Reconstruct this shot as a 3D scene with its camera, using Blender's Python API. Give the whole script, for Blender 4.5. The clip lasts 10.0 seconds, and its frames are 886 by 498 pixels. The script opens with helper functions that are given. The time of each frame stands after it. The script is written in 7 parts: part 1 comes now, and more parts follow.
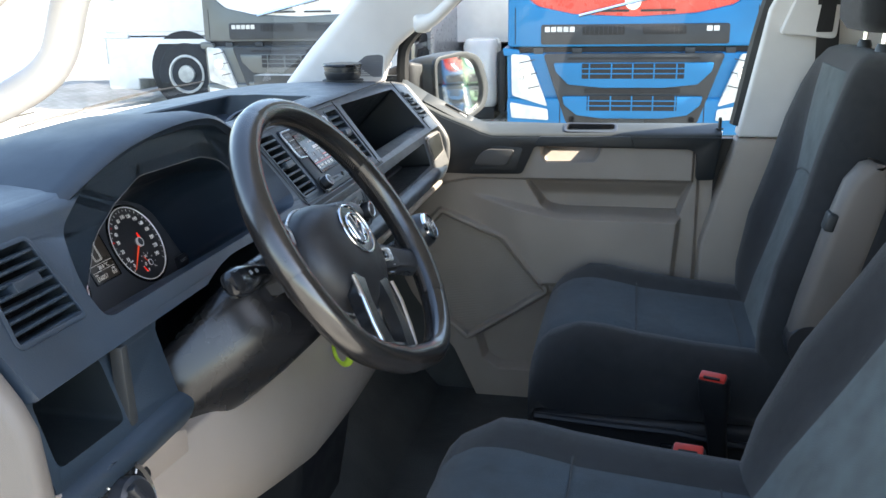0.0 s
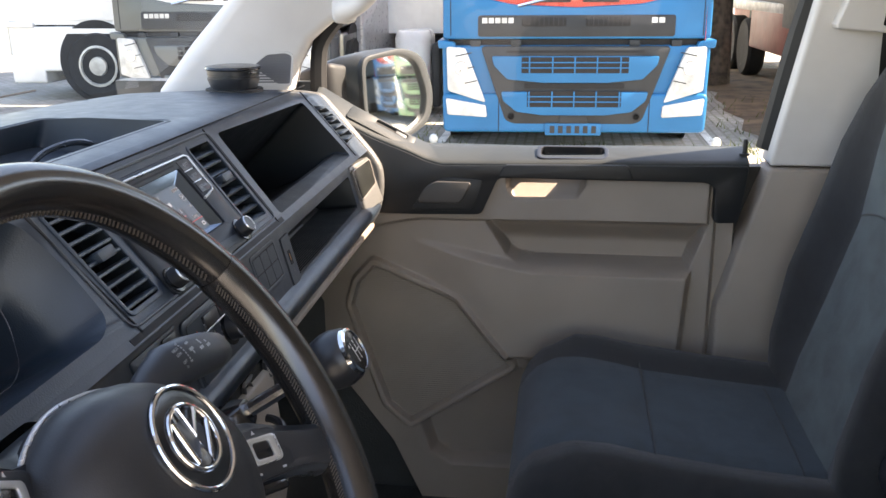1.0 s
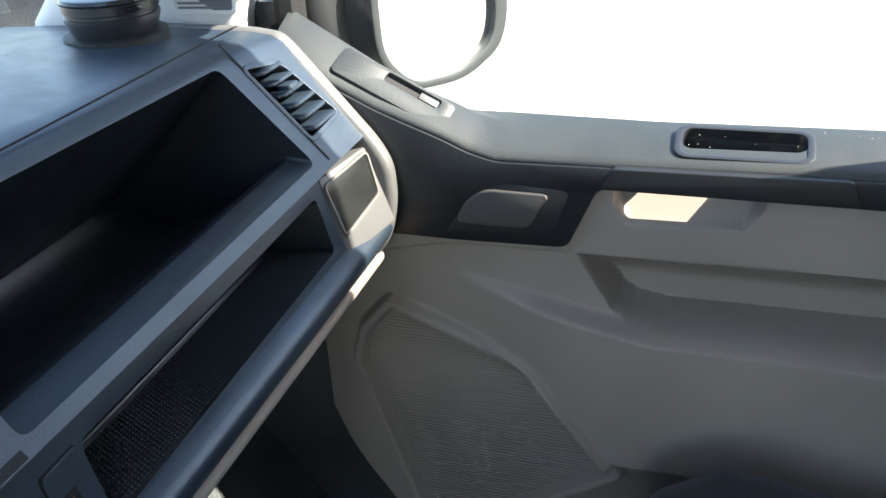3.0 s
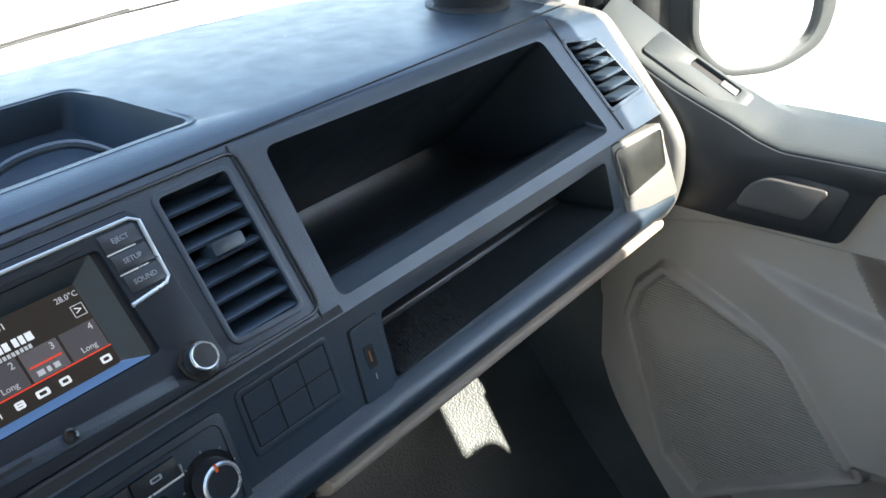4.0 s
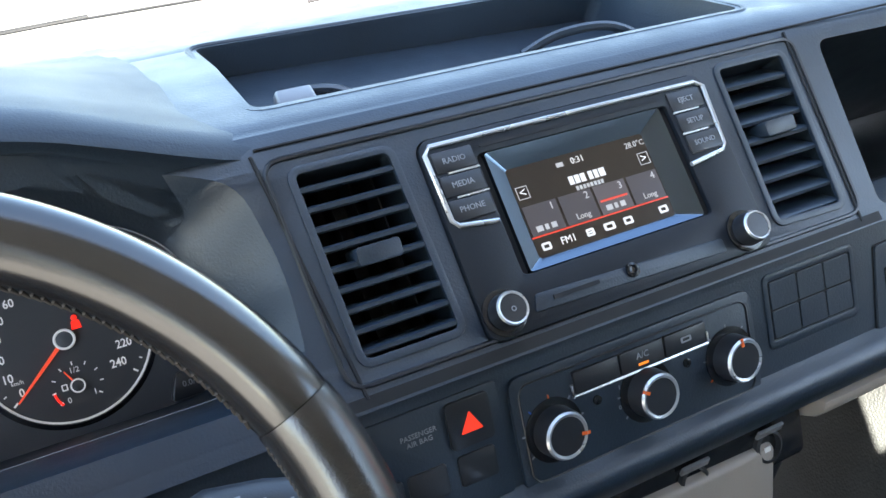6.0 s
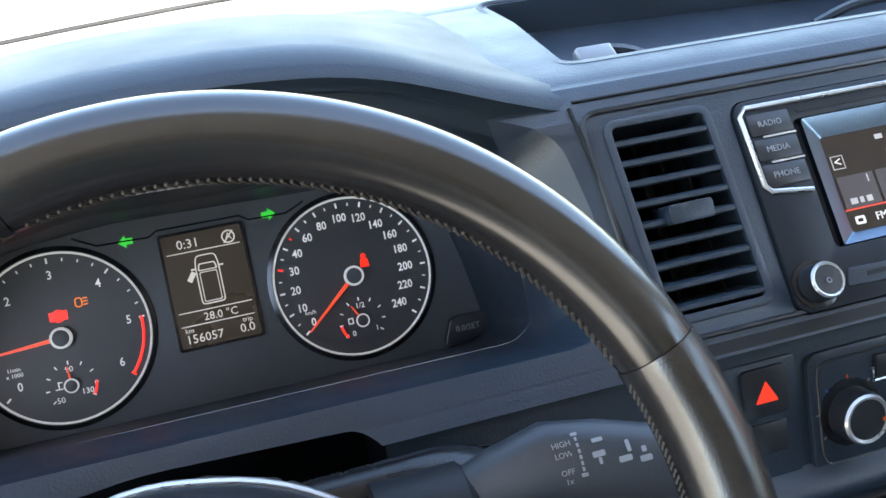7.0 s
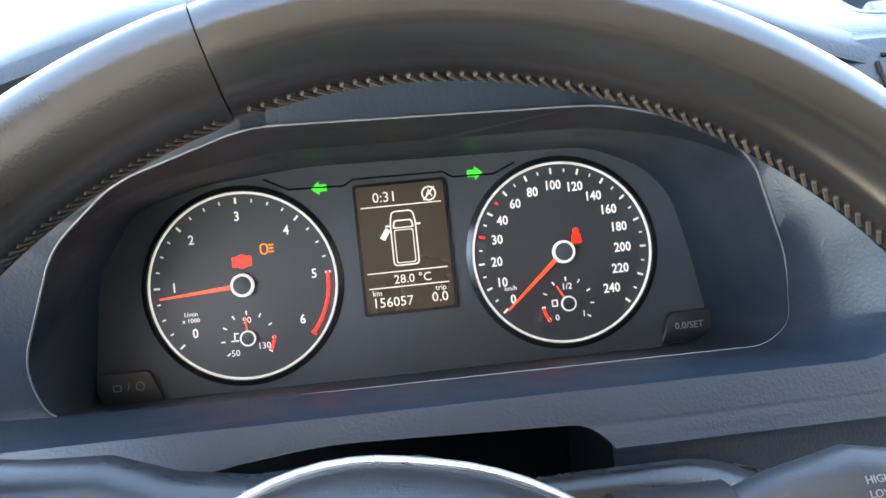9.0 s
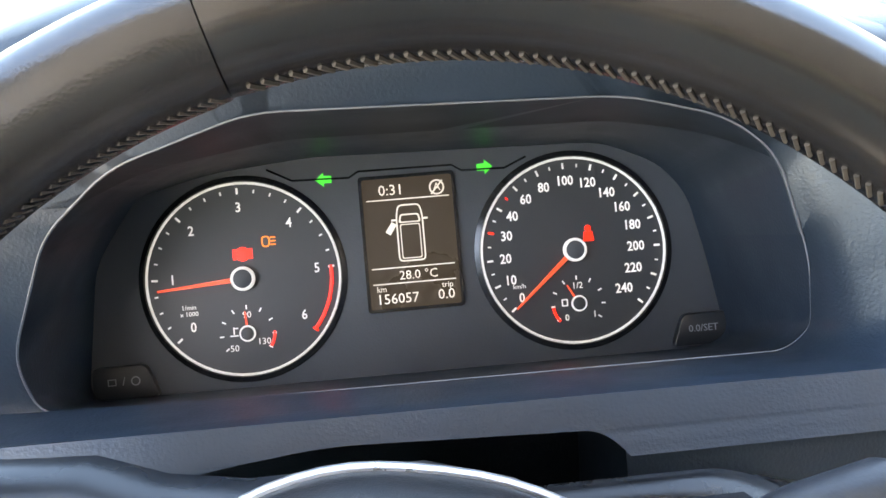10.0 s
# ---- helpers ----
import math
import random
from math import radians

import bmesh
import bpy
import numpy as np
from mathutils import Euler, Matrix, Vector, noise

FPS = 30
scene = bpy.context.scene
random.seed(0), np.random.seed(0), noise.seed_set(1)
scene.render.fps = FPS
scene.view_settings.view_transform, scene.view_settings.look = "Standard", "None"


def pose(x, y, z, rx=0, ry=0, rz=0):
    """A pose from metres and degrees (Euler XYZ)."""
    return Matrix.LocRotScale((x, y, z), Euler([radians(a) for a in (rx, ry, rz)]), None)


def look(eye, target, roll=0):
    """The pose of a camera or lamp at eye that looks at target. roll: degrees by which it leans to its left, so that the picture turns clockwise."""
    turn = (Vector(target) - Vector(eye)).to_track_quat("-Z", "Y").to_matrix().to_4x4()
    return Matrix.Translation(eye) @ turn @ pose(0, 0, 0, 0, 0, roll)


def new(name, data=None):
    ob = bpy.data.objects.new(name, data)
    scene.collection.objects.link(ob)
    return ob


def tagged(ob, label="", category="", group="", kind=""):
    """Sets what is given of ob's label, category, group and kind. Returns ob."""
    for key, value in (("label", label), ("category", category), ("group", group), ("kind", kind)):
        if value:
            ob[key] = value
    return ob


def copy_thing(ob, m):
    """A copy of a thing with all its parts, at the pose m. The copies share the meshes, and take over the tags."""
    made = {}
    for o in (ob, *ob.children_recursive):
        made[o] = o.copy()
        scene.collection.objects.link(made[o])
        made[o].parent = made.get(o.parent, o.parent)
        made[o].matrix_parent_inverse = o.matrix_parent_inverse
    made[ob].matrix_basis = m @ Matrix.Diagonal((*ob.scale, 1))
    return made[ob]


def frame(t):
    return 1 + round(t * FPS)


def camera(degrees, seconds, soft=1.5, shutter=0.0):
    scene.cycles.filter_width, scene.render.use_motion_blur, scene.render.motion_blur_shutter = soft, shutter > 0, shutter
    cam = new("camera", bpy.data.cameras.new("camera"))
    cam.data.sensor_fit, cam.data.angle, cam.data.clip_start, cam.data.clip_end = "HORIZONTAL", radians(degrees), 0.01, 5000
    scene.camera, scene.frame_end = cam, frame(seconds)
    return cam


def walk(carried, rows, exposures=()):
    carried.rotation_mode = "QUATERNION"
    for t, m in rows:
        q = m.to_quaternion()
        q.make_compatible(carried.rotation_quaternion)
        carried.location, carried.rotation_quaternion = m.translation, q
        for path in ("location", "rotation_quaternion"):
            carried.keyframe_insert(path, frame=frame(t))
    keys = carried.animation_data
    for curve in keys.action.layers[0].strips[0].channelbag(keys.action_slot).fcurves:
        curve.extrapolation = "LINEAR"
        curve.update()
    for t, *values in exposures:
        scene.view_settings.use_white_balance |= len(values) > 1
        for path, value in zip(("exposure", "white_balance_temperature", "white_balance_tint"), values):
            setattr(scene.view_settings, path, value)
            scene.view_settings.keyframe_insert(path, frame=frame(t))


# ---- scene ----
cam = camera(52.2, 10.0)
PATH = [
    (0, (-1.4817, 0.5082, 1.5536), (0.3984, 0.9108, 1.0030), -0.94),
    (0.5, (-1.1688, 0.5528, 1.5449), (0.7277, 0.8463, 0.9815), -0.61),
    (1, (-0.8819, 0.6327, 1.5274), (1.0176, 0.8895, 0.9566), -0.43),
    (1.5, (-0.6969, 0.6365, 1.4980), (1.1999, 0.8945, 0.9185), -0.49),
    (2, (-0.3664, 0.6943, 1.4930), (1.5062, 0.9493, 0.8387), -0.69),
    (2.2, (-0.2184, 0.7273, 1.5130), (1.6218, 0.9815, 0.7719), -0.69),
    (3.3, (-0.07, 0.598, 1.564), (1.514, 1.331, 0.587), -3.2),
    (3.5, (-0.09, 0.58, 1.574), (1.423, 1.449, 0.596), -2.9),
    (4, (-0.161, 0.537, 1.597), (1.155, 1.705, 0.646), -4.0),
    (4.5, (-0.195, 0.601, 1.55), (0.973, 1.929, 0.616), -4.1),
    (5, (-0.227, 0.614, 1.539), (0.808, 2.051, 0.61), -4.2),
    (5.2, (-0.235, 0.613, 1.533), (0.762, 2.079, 0.607), -4.2),
    (6.3, (-0.3420, 0.6144, 1.5184), (0.3239, 2.2721, 0.6191), -5.06),
    (6.5, (-0.3511, 0.6174, 1.5241), (0.2031, 2.3051, 0.6052), -5.80),
    (7, (-0.3929, 0.6338, 1.5133), (0.0538, 2.3620, 0.6113), -5.28),
    (7.5, (-0.4202, 0.6519, 1.4989), (-0.1208, 2.4223, 0.6181), -4.88),
    (8, (-0.4298, 0.6710, 1.4852), (-0.2381, 2.4604, 0.6127), -4.44),
    (8.5, (-0.4293, 0.6952, 1.4687), (-0.2734, 2.4889, 0.5980), -4.17),
    (9, (-0.4265, 0.7049, 1.4612), (-0.2933, 2.5011, 0.5918), -4.08),
    (9.5, (-0.4315, 0.7071, 1.4613), (-0.3004, 2.5018, 0.5884), -3.53),
    (10, (-0.4273, 0.7207, 1.4518), (-0.3039, 2.5164, 0.5800), -3.23),
]
walk(cam, [(t, look(eye, target, roll)) for t, eye, target, roll in PATH],
     exposures=[(0.0, 2.6, 7050, 10), (0.5, 2.55, 7900, 15), (1.0, 2.55, 8300, 19), (1.5, 2.6, 8200, 17), (2.0, 2.1, 6800, 7), (3.5, 2.85, 6900, 8), (4.5, 3.15, 7000, 7), (5.2, 3.3, 7000, 7), (6.5, 3.38, 7100, 10), (7.2, 3.52, 7250, 10), (8.0, 4.05, 7600, 11), (8.5, 4.0, 7700, 10), (9.0, 4.33, 7900, 11), (9.5, 4.38, 7900, 11), (10.0, 4.30, 8200, 12)])

# ---- light ----
SUN = Vector((0.145, -1.1, 1.0)).normalized()
world = bpy.data.worlds.new("sky")
scene.world = world
world.use_nodes = True
wn = world.node_tree.nodes
sky = wn.new("ShaderNodeTexSky")
sky.sky_type, sky.sun_disc = "NISHITA", False
sky.sun_elevation = math.asin(SUN.z)
sky.sun_rotation = math.atan2(SUN.x, SUN.y)
wn["Background"].inputs["Strength"].default_value = 0.15
world.node_tree.links.new(sky.outputs[0], wn["Background"].inputs["Color"])
sun = new("sun", bpy.data.lights.new("sun", "SUN"))
sun.data.energy, sun.data.angle, sun.data.color = 4.8, radians(0.5), (1.0, 0.95, 0.87)
sun.matrix_world = look((0, 0, 0), -SUN)


# ---- materials ----
def material(name, color, rough=0.5, metal=0.0, vary=0.15, scale=6.0, grain=0.0, grain_scale=900.0, coat=0.0,
             dark=None, spec=0.5, emit=None, emit_power=1.0, sheen=0.0, voronoi=False, rough_vary=0.12):
    """A surface with stains at one scale, grain bump at another and uneven gloss."""
    m = bpy.data.materials.new(name)
    m.use_nodes = True
    t = m.node_tree
    b = t.nodes["Principled BSDF"]
    b.inputs["Metallic"].default_value = metal
    b.inputs["Specular IOR Level"].default_value = spec
    b.inputs["Coat Weight"].default_value = coat
    b.inputs["Coat Roughness"].default_value = 0.12
    b.inputs["Sheen Weight"].default_value = sheen
    co = t.nodes.new("ShaderNodeTexCoord")
    no = t.nodes.new("ShaderNodeTexNoise")
    no.inputs["Scale"].default_value, no.inputs["Detail"].default_value = scale, 6.0
    t.links.new(co.outputs["Object"], no.inputs["Vector"])
    mix = t.nodes.new("ShaderNodeMix")
    mix.data_type = "RGBA"
    c = Vector(color)
    d = Vector(dark) if dark else c * (1 - 2.2 * vary)
    mix.inputs["A"].default_value = (*d, 1)
    mix.inputs["B"].default_value = (*(c * (1 + vary)), 1)
    ramp = t.nodes.new("ShaderNodeMapRange")
    ramp.inputs["From Min"].default_value, ramp.inputs["From Max"].default_value = 0.3, 0.65
    t.links.new(no.outputs["Fac"], ramp.inputs["Value"])
    t.links.new(ramp.outputs[0], mix.inputs["Factor"])
    t.links.new(mix.outputs["Result"], b.inputs["Base Color"])
    rr = t.nodes.new("ShaderNodeMapRange")
    rr.inputs["To Min"].default_value, rr.inputs["To Max"].default_value = max(rough - rough_vary, 0.02), min(rough + rough_vary, 1)
    no2 = t.nodes.new("ShaderNodeTexNoise")
    no2.inputs["Scale"].default_value, no2.inputs["Detail"].default_value = scale * 3.7, 8.0
    t.links.new(co.outputs["Object"], no2.inputs["Vector"])
    t.links.new(no2.outputs["Fac"], rr.inputs["Value"])
    t.links.new(rr.outputs[0], b.inputs["Roughness"])
    if grain:
        g = t.nodes.new("ShaderNodeTexVoronoi" if voronoi else "ShaderNodeTexNoise")
        g.inputs["Scale"].default_value = grain_scale
        t.links.new(co.outputs["Object"], g.inputs["Vector"])
        bump = t.nodes.new("ShaderNodeBump")
        bump.inputs["Strength"].default_value, bump.inputs["Distance"].default_value = grain, 0.0006
        t.links.new(g.outputs["Distance" if voronoi else "Fac"], bump.inputs["Height"])
        t.links.new(bump.outputs[0], b.inputs["Normal"])
    if emit:
        b.inputs["Emission Color"].default_value = (*emit, 1)
        b.inputs["Emission Strength"].default_value = emit_power
    return m


def clear_glass(name, tint=(1, 1, 1), gloss=0.06):
    """Thin glass: clear, with a mirror's gloss that grows at grazing angles."""
    m = bpy.data.materials.new(name)
    m.use_nodes = True
    t = m.node_tree
    t.nodes.remove(t.nodes["Principled BSDF"])
    a, g, mx, lw, pw, fr = (t.nodes.new("ShaderNode" + n) for n in ("BsdfTransparent", "BsdfGlossy", "MixShader", "LayerWeight", "Math", "Math"))
    a.inputs["Color"].default_value = (*tint, 1)
    g.inputs["Roughness"].default_value = 0.03
    lw.inputs["Blend"].default_value = 0.5
    pw.operation, fr.operation = "POWER", "MULTIPLY_ADD"
    pw.inputs[1].default_value = 4.0
    fr.inputs[1].default_value, fr.inputs[2].default_value = 0.45, gloss * 0.5
    t.links.new(lw.outputs["Facing"], pw.inputs[0])
    t.links.new(pw.outputs[0], fr.inputs[0])
    t.links.new(fr.outputs[0], mx.inputs[0])
    t.links.new(a.outputs[0], mx.inputs[1])
    t.links.new(g.outputs[0], mx.inputs[2])
    t.links.new(mx.outputs[0], t.nodes["Material Output"].inputs["Surface"])
    return m


PLASTIC = material("dash_plastic", (0.0158, 0.0272, 0.0420), 0.41, grain=0.38, grain_scale=620, vary=0.10, scale=9, spec=0.65)
TOPPAD = material("dash_top_plastic", (0.0168, 0.0275, 0.0410), 0.50, spec=0.5, grain=0.35, grain_scale=700, vary=0.12, scale=5)
PIANO = material("gloss_black_plastic", (0.012, 0.013, 0.015), 0.16, vary=0.05)
SATIN = material("satin_black_plastic", (0.020, 0.022, 0.026), 0.34, vary=0.08, grain=0.15)
DEEP = material("deep_black_plastic", (0.012, 0.013, 0.015), 0.55, vary=0.1, grain=0.2)
SHAFT = material("duct_black", (0.006, 0.006, 0.007), 0.7, vary=0.1)
BEIGE = material("beige_grey_plastic", (0.292, 0.249, 0.213), 0.50, grain=0.5, grain_scale=1100, vary=0.06, scale=4)
# the beige plastic again, its colour lowered for shade at the driver's end
DIM_BEIGE = material("dimmed_beige_plastic", (0.13, 0.118, 0.108), 0.55, grain=0.5, grain_scale=1100, vary=0.06, scale=4)
PILLAR = material("light_grey_trim", (0.63, 0.61, 0.59), 0.60, grain=0.4, grain_scale=1300, vary=0.05, scale=5)
# dark plastic with a paler colour, so that it looks sunlit
SUNLIT_GRAIN = material("sunlit_grained_plastic", (0.095, 0.096, 0.094), 0.42, grain=0.8, grain_scale=700, vary=0.06)
FABRIC = material("charcoal_seat_fabric", (0.0118, 0.0132, 0.0155), 0.9, grain=0.9, grain_scale=1000, vary=0.14, scale=14, sheen=0.17, voronoi=True)
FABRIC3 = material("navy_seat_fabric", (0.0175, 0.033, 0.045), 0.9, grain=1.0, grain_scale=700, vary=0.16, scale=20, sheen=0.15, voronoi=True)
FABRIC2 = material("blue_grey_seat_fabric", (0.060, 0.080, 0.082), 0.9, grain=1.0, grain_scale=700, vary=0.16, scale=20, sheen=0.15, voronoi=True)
INK_P = material("switch_print", (0.42, 0.43, 0.45), 0.5, vary=0.05)
LEATHER = material("black_leather", (0.016, 0.0145, 0.014), 0.20, grain=0.05, grain_scale=1500, vary=0.15, scale=18, spec=1.0, rough_vary=0.05)
PERF = material("perforated_leather", (0.017, 0.0155, 0.015), 0.25, grain=0.08, grain_scale=1000, vary=0.2, scale=18, voronoi=True, spec=1.0, rough_vary=0.05)
CHROME = material("chrome", (0.80, 0.81, 0.83), 0.12, metal=1.0, vary=0.04)
SILVER = material("silver_paint", (0.62, 0.64, 0.66), 0.28, metal=0.7, vary=0.05)
ROCKER = material("grey_plastic", (0.16, 0.16, 0.17), 0.35, vary=0.08)
SILLGREY = material("grained_sill_plastic", (0.023, 0.028, 0.029), 0.50, vary=0.08, grain=0.45, grain_scale=600)
LEVER = material("dark_grey_lever", (0.030, 0.033, 0.035), 0.48, vary=0.06, grain=0.2, spec=0.35)
HANDLE = material("taupe_grey_lever", (0.058, 0.054, 0.051), 0.45, vary=0.06, grain=0.25, grain_scale=1100)
CARPET = material("black_ribbed_rubber_floor", (0.038, 0.043, 0.044), 0.40, grain=1.0, grain_scale=260, vary=0.2, scale=8, voronoi=True)
BANDBLACK = material("black_door_plastic", (0.0125, 0.0145, 0.0165), 0.42, vary=0.08, grain=0.4, grain_scale=900, spec=0.4)
RED = material("red_plastic", (0.55, 0.035, 0.025), 0.4, vary=0.08)
RUBBER = material("rubber_seal", (0.012, 0.012, 0.012), 0.6, vary=0.1)
GLASS = clear_glass("window_glass", (0.93, 0.96, 0.95))
MIRROR = material("mirror_glass", (0.9, 0.92, 0.92), 0.02, metal=1.0, vary=0.01, rough_vary=0.01)


# ---- shapes ----
I4 = Matrix.Identity(4)


def axes(o, x, y, z):
    m = Matrix((x, y, z)).transposed().to_4x4()
    m.translation = Vector(o)
    return m


U_D, N_D = Vector((0, 0.633, 0.774)), Vector((0, -0.774, 0.633))
U_L, N_L = Vector((0, 0.28, 0.96)), Vector((0, -0.96, 0.28))
U_C, N_C = Vector((0, 0.454, 0.891)), Vector((0, -0.891, 0.454))
EX = Vector((1, 0, 0))


def on_d(x=0, s=0, d=0):
    """Upper, leaning dash face: x across, s up the face, d out of it."""
    return axes(Vector((x, 1.0, 1.2325)) + s * U_D + d * N_D, EX, U_D, N_D)


def on_l(x=0, s=0, d=0):
    """Lower, steeper dash face."""
    return axes(Vector((x, 1.0, 1.17)) + s * U_L + d * N_L, EX, U_L, N_L)


def on_c(x=0, s=0, d=0):
    """Face of the instruments."""
    return axes(Vector((x, 1.222, 1.2)) + s * U_C + d * N_C, EX, U_C, N_C)


def link(name, bm, mat, parent=None, label="", smooth=35):
    me = bpy.data.meshes.new(name)
    if isinstance(bm, bpy.types.Mesh):
        me = bm
        me.name = name
    else:
        bmesh.ops.recalc_face_normals(bm, faces=bm.faces)
        bm.to_mesh(me)
        bm.free()
    if len(me.materials) < 2:
        me.materials.clear()
        me.materials.append(mat)
    if smooth:
        me.polygons.foreach_set("use_smooth", [True] * len(me.polygons))
        me.set_sharp_from_angle(angle=radians(smooth))
    ob = new(name, me)
    if parent is not None:
        ob.parent = parent
        ob.matrix_parent_inverse = parent.matrix_basis.inverted() if parent.type == "EMPTY" else I4
    if label:
        ob["label"] = label
    return ob


def part(name, bm, mat, parent, label="", smooth=35):
    return link(name, bm, mat, parent, label, smooth)


def thing(name, at, label, category, group="", kind=""):
    e = new(name)
    e.empty_display_size = 0.05
    e.matrix_basis = Matrix.Translation(at)
    return tagged(e, label, category, group, kind)


def structure(name, bm, mat, label, category, smooth=35):
    return tagged(link(name, bm, mat, None, "", smooth), label, category, "", "structure")


def bevelled(bm, width, seg=2, angle=30):
    if width > 0:
        edges = [e for e in bm.edges if len(e.link_faces) == 2 and e.calc_face_angle(0) > radians(angle)]
        bmesh.ops.bevel(bm, geom=edges, offset=width, segments=seg, profile=0.5, affect="EDGES", clamp_overlap=True)
    return bm


def prism(poly, z0, z1, m=I4, bevel=0.0, seg=2, taper=0.0):
    """A flat outline pulled from z0 to z1; taper shrinks the z1 end."""
    bm = bmesh.new()
    c = Vector((sum(p[0] for p in poly) / len(poly), sum(p[1] for p in poly) / len(poly)))
    low = [bm.verts.new((p[0], p[1], z0)) for p in poly]
    top = [bm.verts.new((*(c + (Vector(p[:2]) - c) * (1 - taper)), z1)) for p in poly]
    n = len(poly)
    bm.faces.new(low[::-1])
    bm.faces.new(top)
    for i in range(n):
        bm.faces.new((low[i], low[(i + 1) % n], top[(i + 1) % n], top[i]))
    bmesh.ops.recalc_face_normals(bm, faces=bm.faces)
    bevelled(bm, bevel, seg)
    bm.transform(m)
    return bm


def rrect(w, h, r=0.0, n=4, cx=0.0, cy=0.0):
    if r <= 0:
        return [(cx - w / 2, cy - h / 2), (cx + w / 2, cy - h / 2), (cx + w / 2, cy + h / 2), (cx - w / 2, cy + h / 2)]
    out = []
    for k, (sx, sy) in enumerate(((1, 1), (-1, 1), (-1, -1), (1, -1))):
        for i in range(n + 1):
            a = math.pi / 2 * (k + i / n)
            out.append((cx + sx * (w / 2 - r) + r * math.cos(a), cy + sy * (h / 2 - r) + r * math.sin(a)))
    return out


def rounded(poly, r, n=4):
    """The outline with its corners rounded."""
    out = []
    k = len(poly)
    for i in range(k):
        p, a, b = (Vector(poly[j % k]) for j in (i, i - 1, i + 1))
        da, db = (a - p), (b - p)
        q = min(r, da.length * 0.45, db.length * 0.45)
        s, e = p + da.normalized() * q, p + db.normalized() * q
        for j in range(n + 1):
            t = j / n
            out.append(tuple((1 - t) ** 2 * s + 2 * t * (1 - t) * p + t * t * e))
    return out


def inset(poly, d):
    """The outline moved inwards by d (outwards: minus); anticlockwise outlines."""
    out, k = [], len(poly)
    area = sum(poly[i - 1][0] * poly[i][1] - poly[i][0] * poly[i - 1][1] for i in range(k))
    sgn = 1 if area > 0 else -1
    for i in range(k):
        p, a, b = Vector(poly[i]), Vector(poly[i - 1]), Vector(poly[(i + 1) % k])
        e1, e2 = (p - a).normalized(), (b - p).normalized()
        n1, n2 = Vector((-e1.y, e1.x)) * sgn, Vector((-e2.y, e2.x)) * sgn
        nn = (n1 + n2)
        nn = nn / max(nn.dot(n1), 0.3) if nn.length > 1e-6 else n1
        out.append(tuple(p + nn * d))
    return out


def box(sx, sy, sz, m=I4, bevel=0.0, seg=2):
    return prism(rrect(sx, sy), -sz / 2, sz / 2, m, bevel, seg)


def frame_ring(outer, inner, z0, z1, m=I4, bevel=0.0, slope=0.0):
    """A ring between two outlines of equally many corners."""
    bm = bmesh.new()
    n = len(outer)
    rings = [[bm.verts.new((*p, z)) for p in poly] for poly, z in ((outer, z0), (outer, z1), (inner, z1 - slope), (inner, z0))]
    for a in range(4):
        r, q = rings[a], rings[(a + 1) % 4]
        for i in range(n):
            bm.faces.new((r[i], r[(i + 1) % n], q[(i + 1) % n], q[i]))
    bmesh.ops.recalc_face_normals(bm, faces=bm.faces)
    bevelled(bm, bevel, 2)
    bm.transform(m)
    return bm


def lathe(profile, m=I4, seg=32, caps=True):
    """A profile of (radius, height) turned about z."""
    bm = bmesh.new()
    rings = [[bm.verts.new((r * math.cos(2 * math.pi * i / seg), r * math.sin(2 * math.pi * i / seg), z)) for i in range(seg)] for r, z in profile]
    for a, b in zip(rings, rings[1:]):
        for i in range(seg):
            bm.faces.new((a[i], a[(i + 1) % seg], b[(i + 1) % seg], b[i]))
    if caps:
        bm.faces.new(rings[0][::-1])
        bm.faces.new(rings[-1])
    bm.transform(m)
    return bm


def loft(rings, closed=False, caps=True, m=I4):
    bm = bmesh.new()
    vs = [[bm.verts.new(p) for p in r] for r in rings]
    n = len(rings[0])
    pairs = list(zip(vs, vs[1:])) + ([(vs[-1], vs[0])] if closed else [])
    for a, b in pairs:
        for i in range(n):
            bm.faces.new((a[i], a[(i + 1) % n], b[(i + 1) % n], b[i]))
    if caps and not closed:
        bm.faces.new(vs[0][::-1])
        bm.faces.new(vs[-1])
    bmesh.ops.recalc_face_normals(bm, faces=bm.faces)
    bm.transform(m)
    return bm


def tube(points, r, seg=10, closed=False, m=I4, flat=1.0):
    """A round bar along points; r may be a list."""
    pts = [Vector(p) for p in points]
    k = len(pts)
    rs = r if isinstance(r, (list, tuple)) else [r] * k
    rings, side = [], None
    for i, p in enumerate(pts):
        t = (pts[(i + 1) % k] - pts[i - 1]) if closed else (pts[min(i + 1, k - 1)] - pts[max(i - 1, 0)])
        t.normalize()
        if side is None:
            side = t.orthogonal().normalized()
        side = (side - t * side.dot(t)).normalized()
        up = t.cross(side)
        rings.append([p + rs[i] * (math.cos(a) * side + flat * math.sin(a) * up) for a in (2 * math.pi * j / seg for j in range(seg))])
    return loft(rings, closed, True, m)


def curve_pts(points, n=8, closed=False):
    """A smooth line through the points."""
    p = [Vector(q) for q in points]
    k = len(p)
    out = []
    for i in range(k if closed else k - 1):
        a, b, c, d = (p[j % k] for j in (i - 1, i, i + 1, i + 2)) if closed else (p[max(i - 1, 0)], p[i], p[i + 1], p[min(i + 2, k - 1)])
        for j in range(n):
            t = j / n
            out.append(0.5 * ((2 * b) + (c - a) * t + (2 * a - 5 * b + 4 * c - d) * t * t + (3 * b - a - 3 * c + d) * t ** 3))
    if not closed:
        out.append(p[-1])
    return out


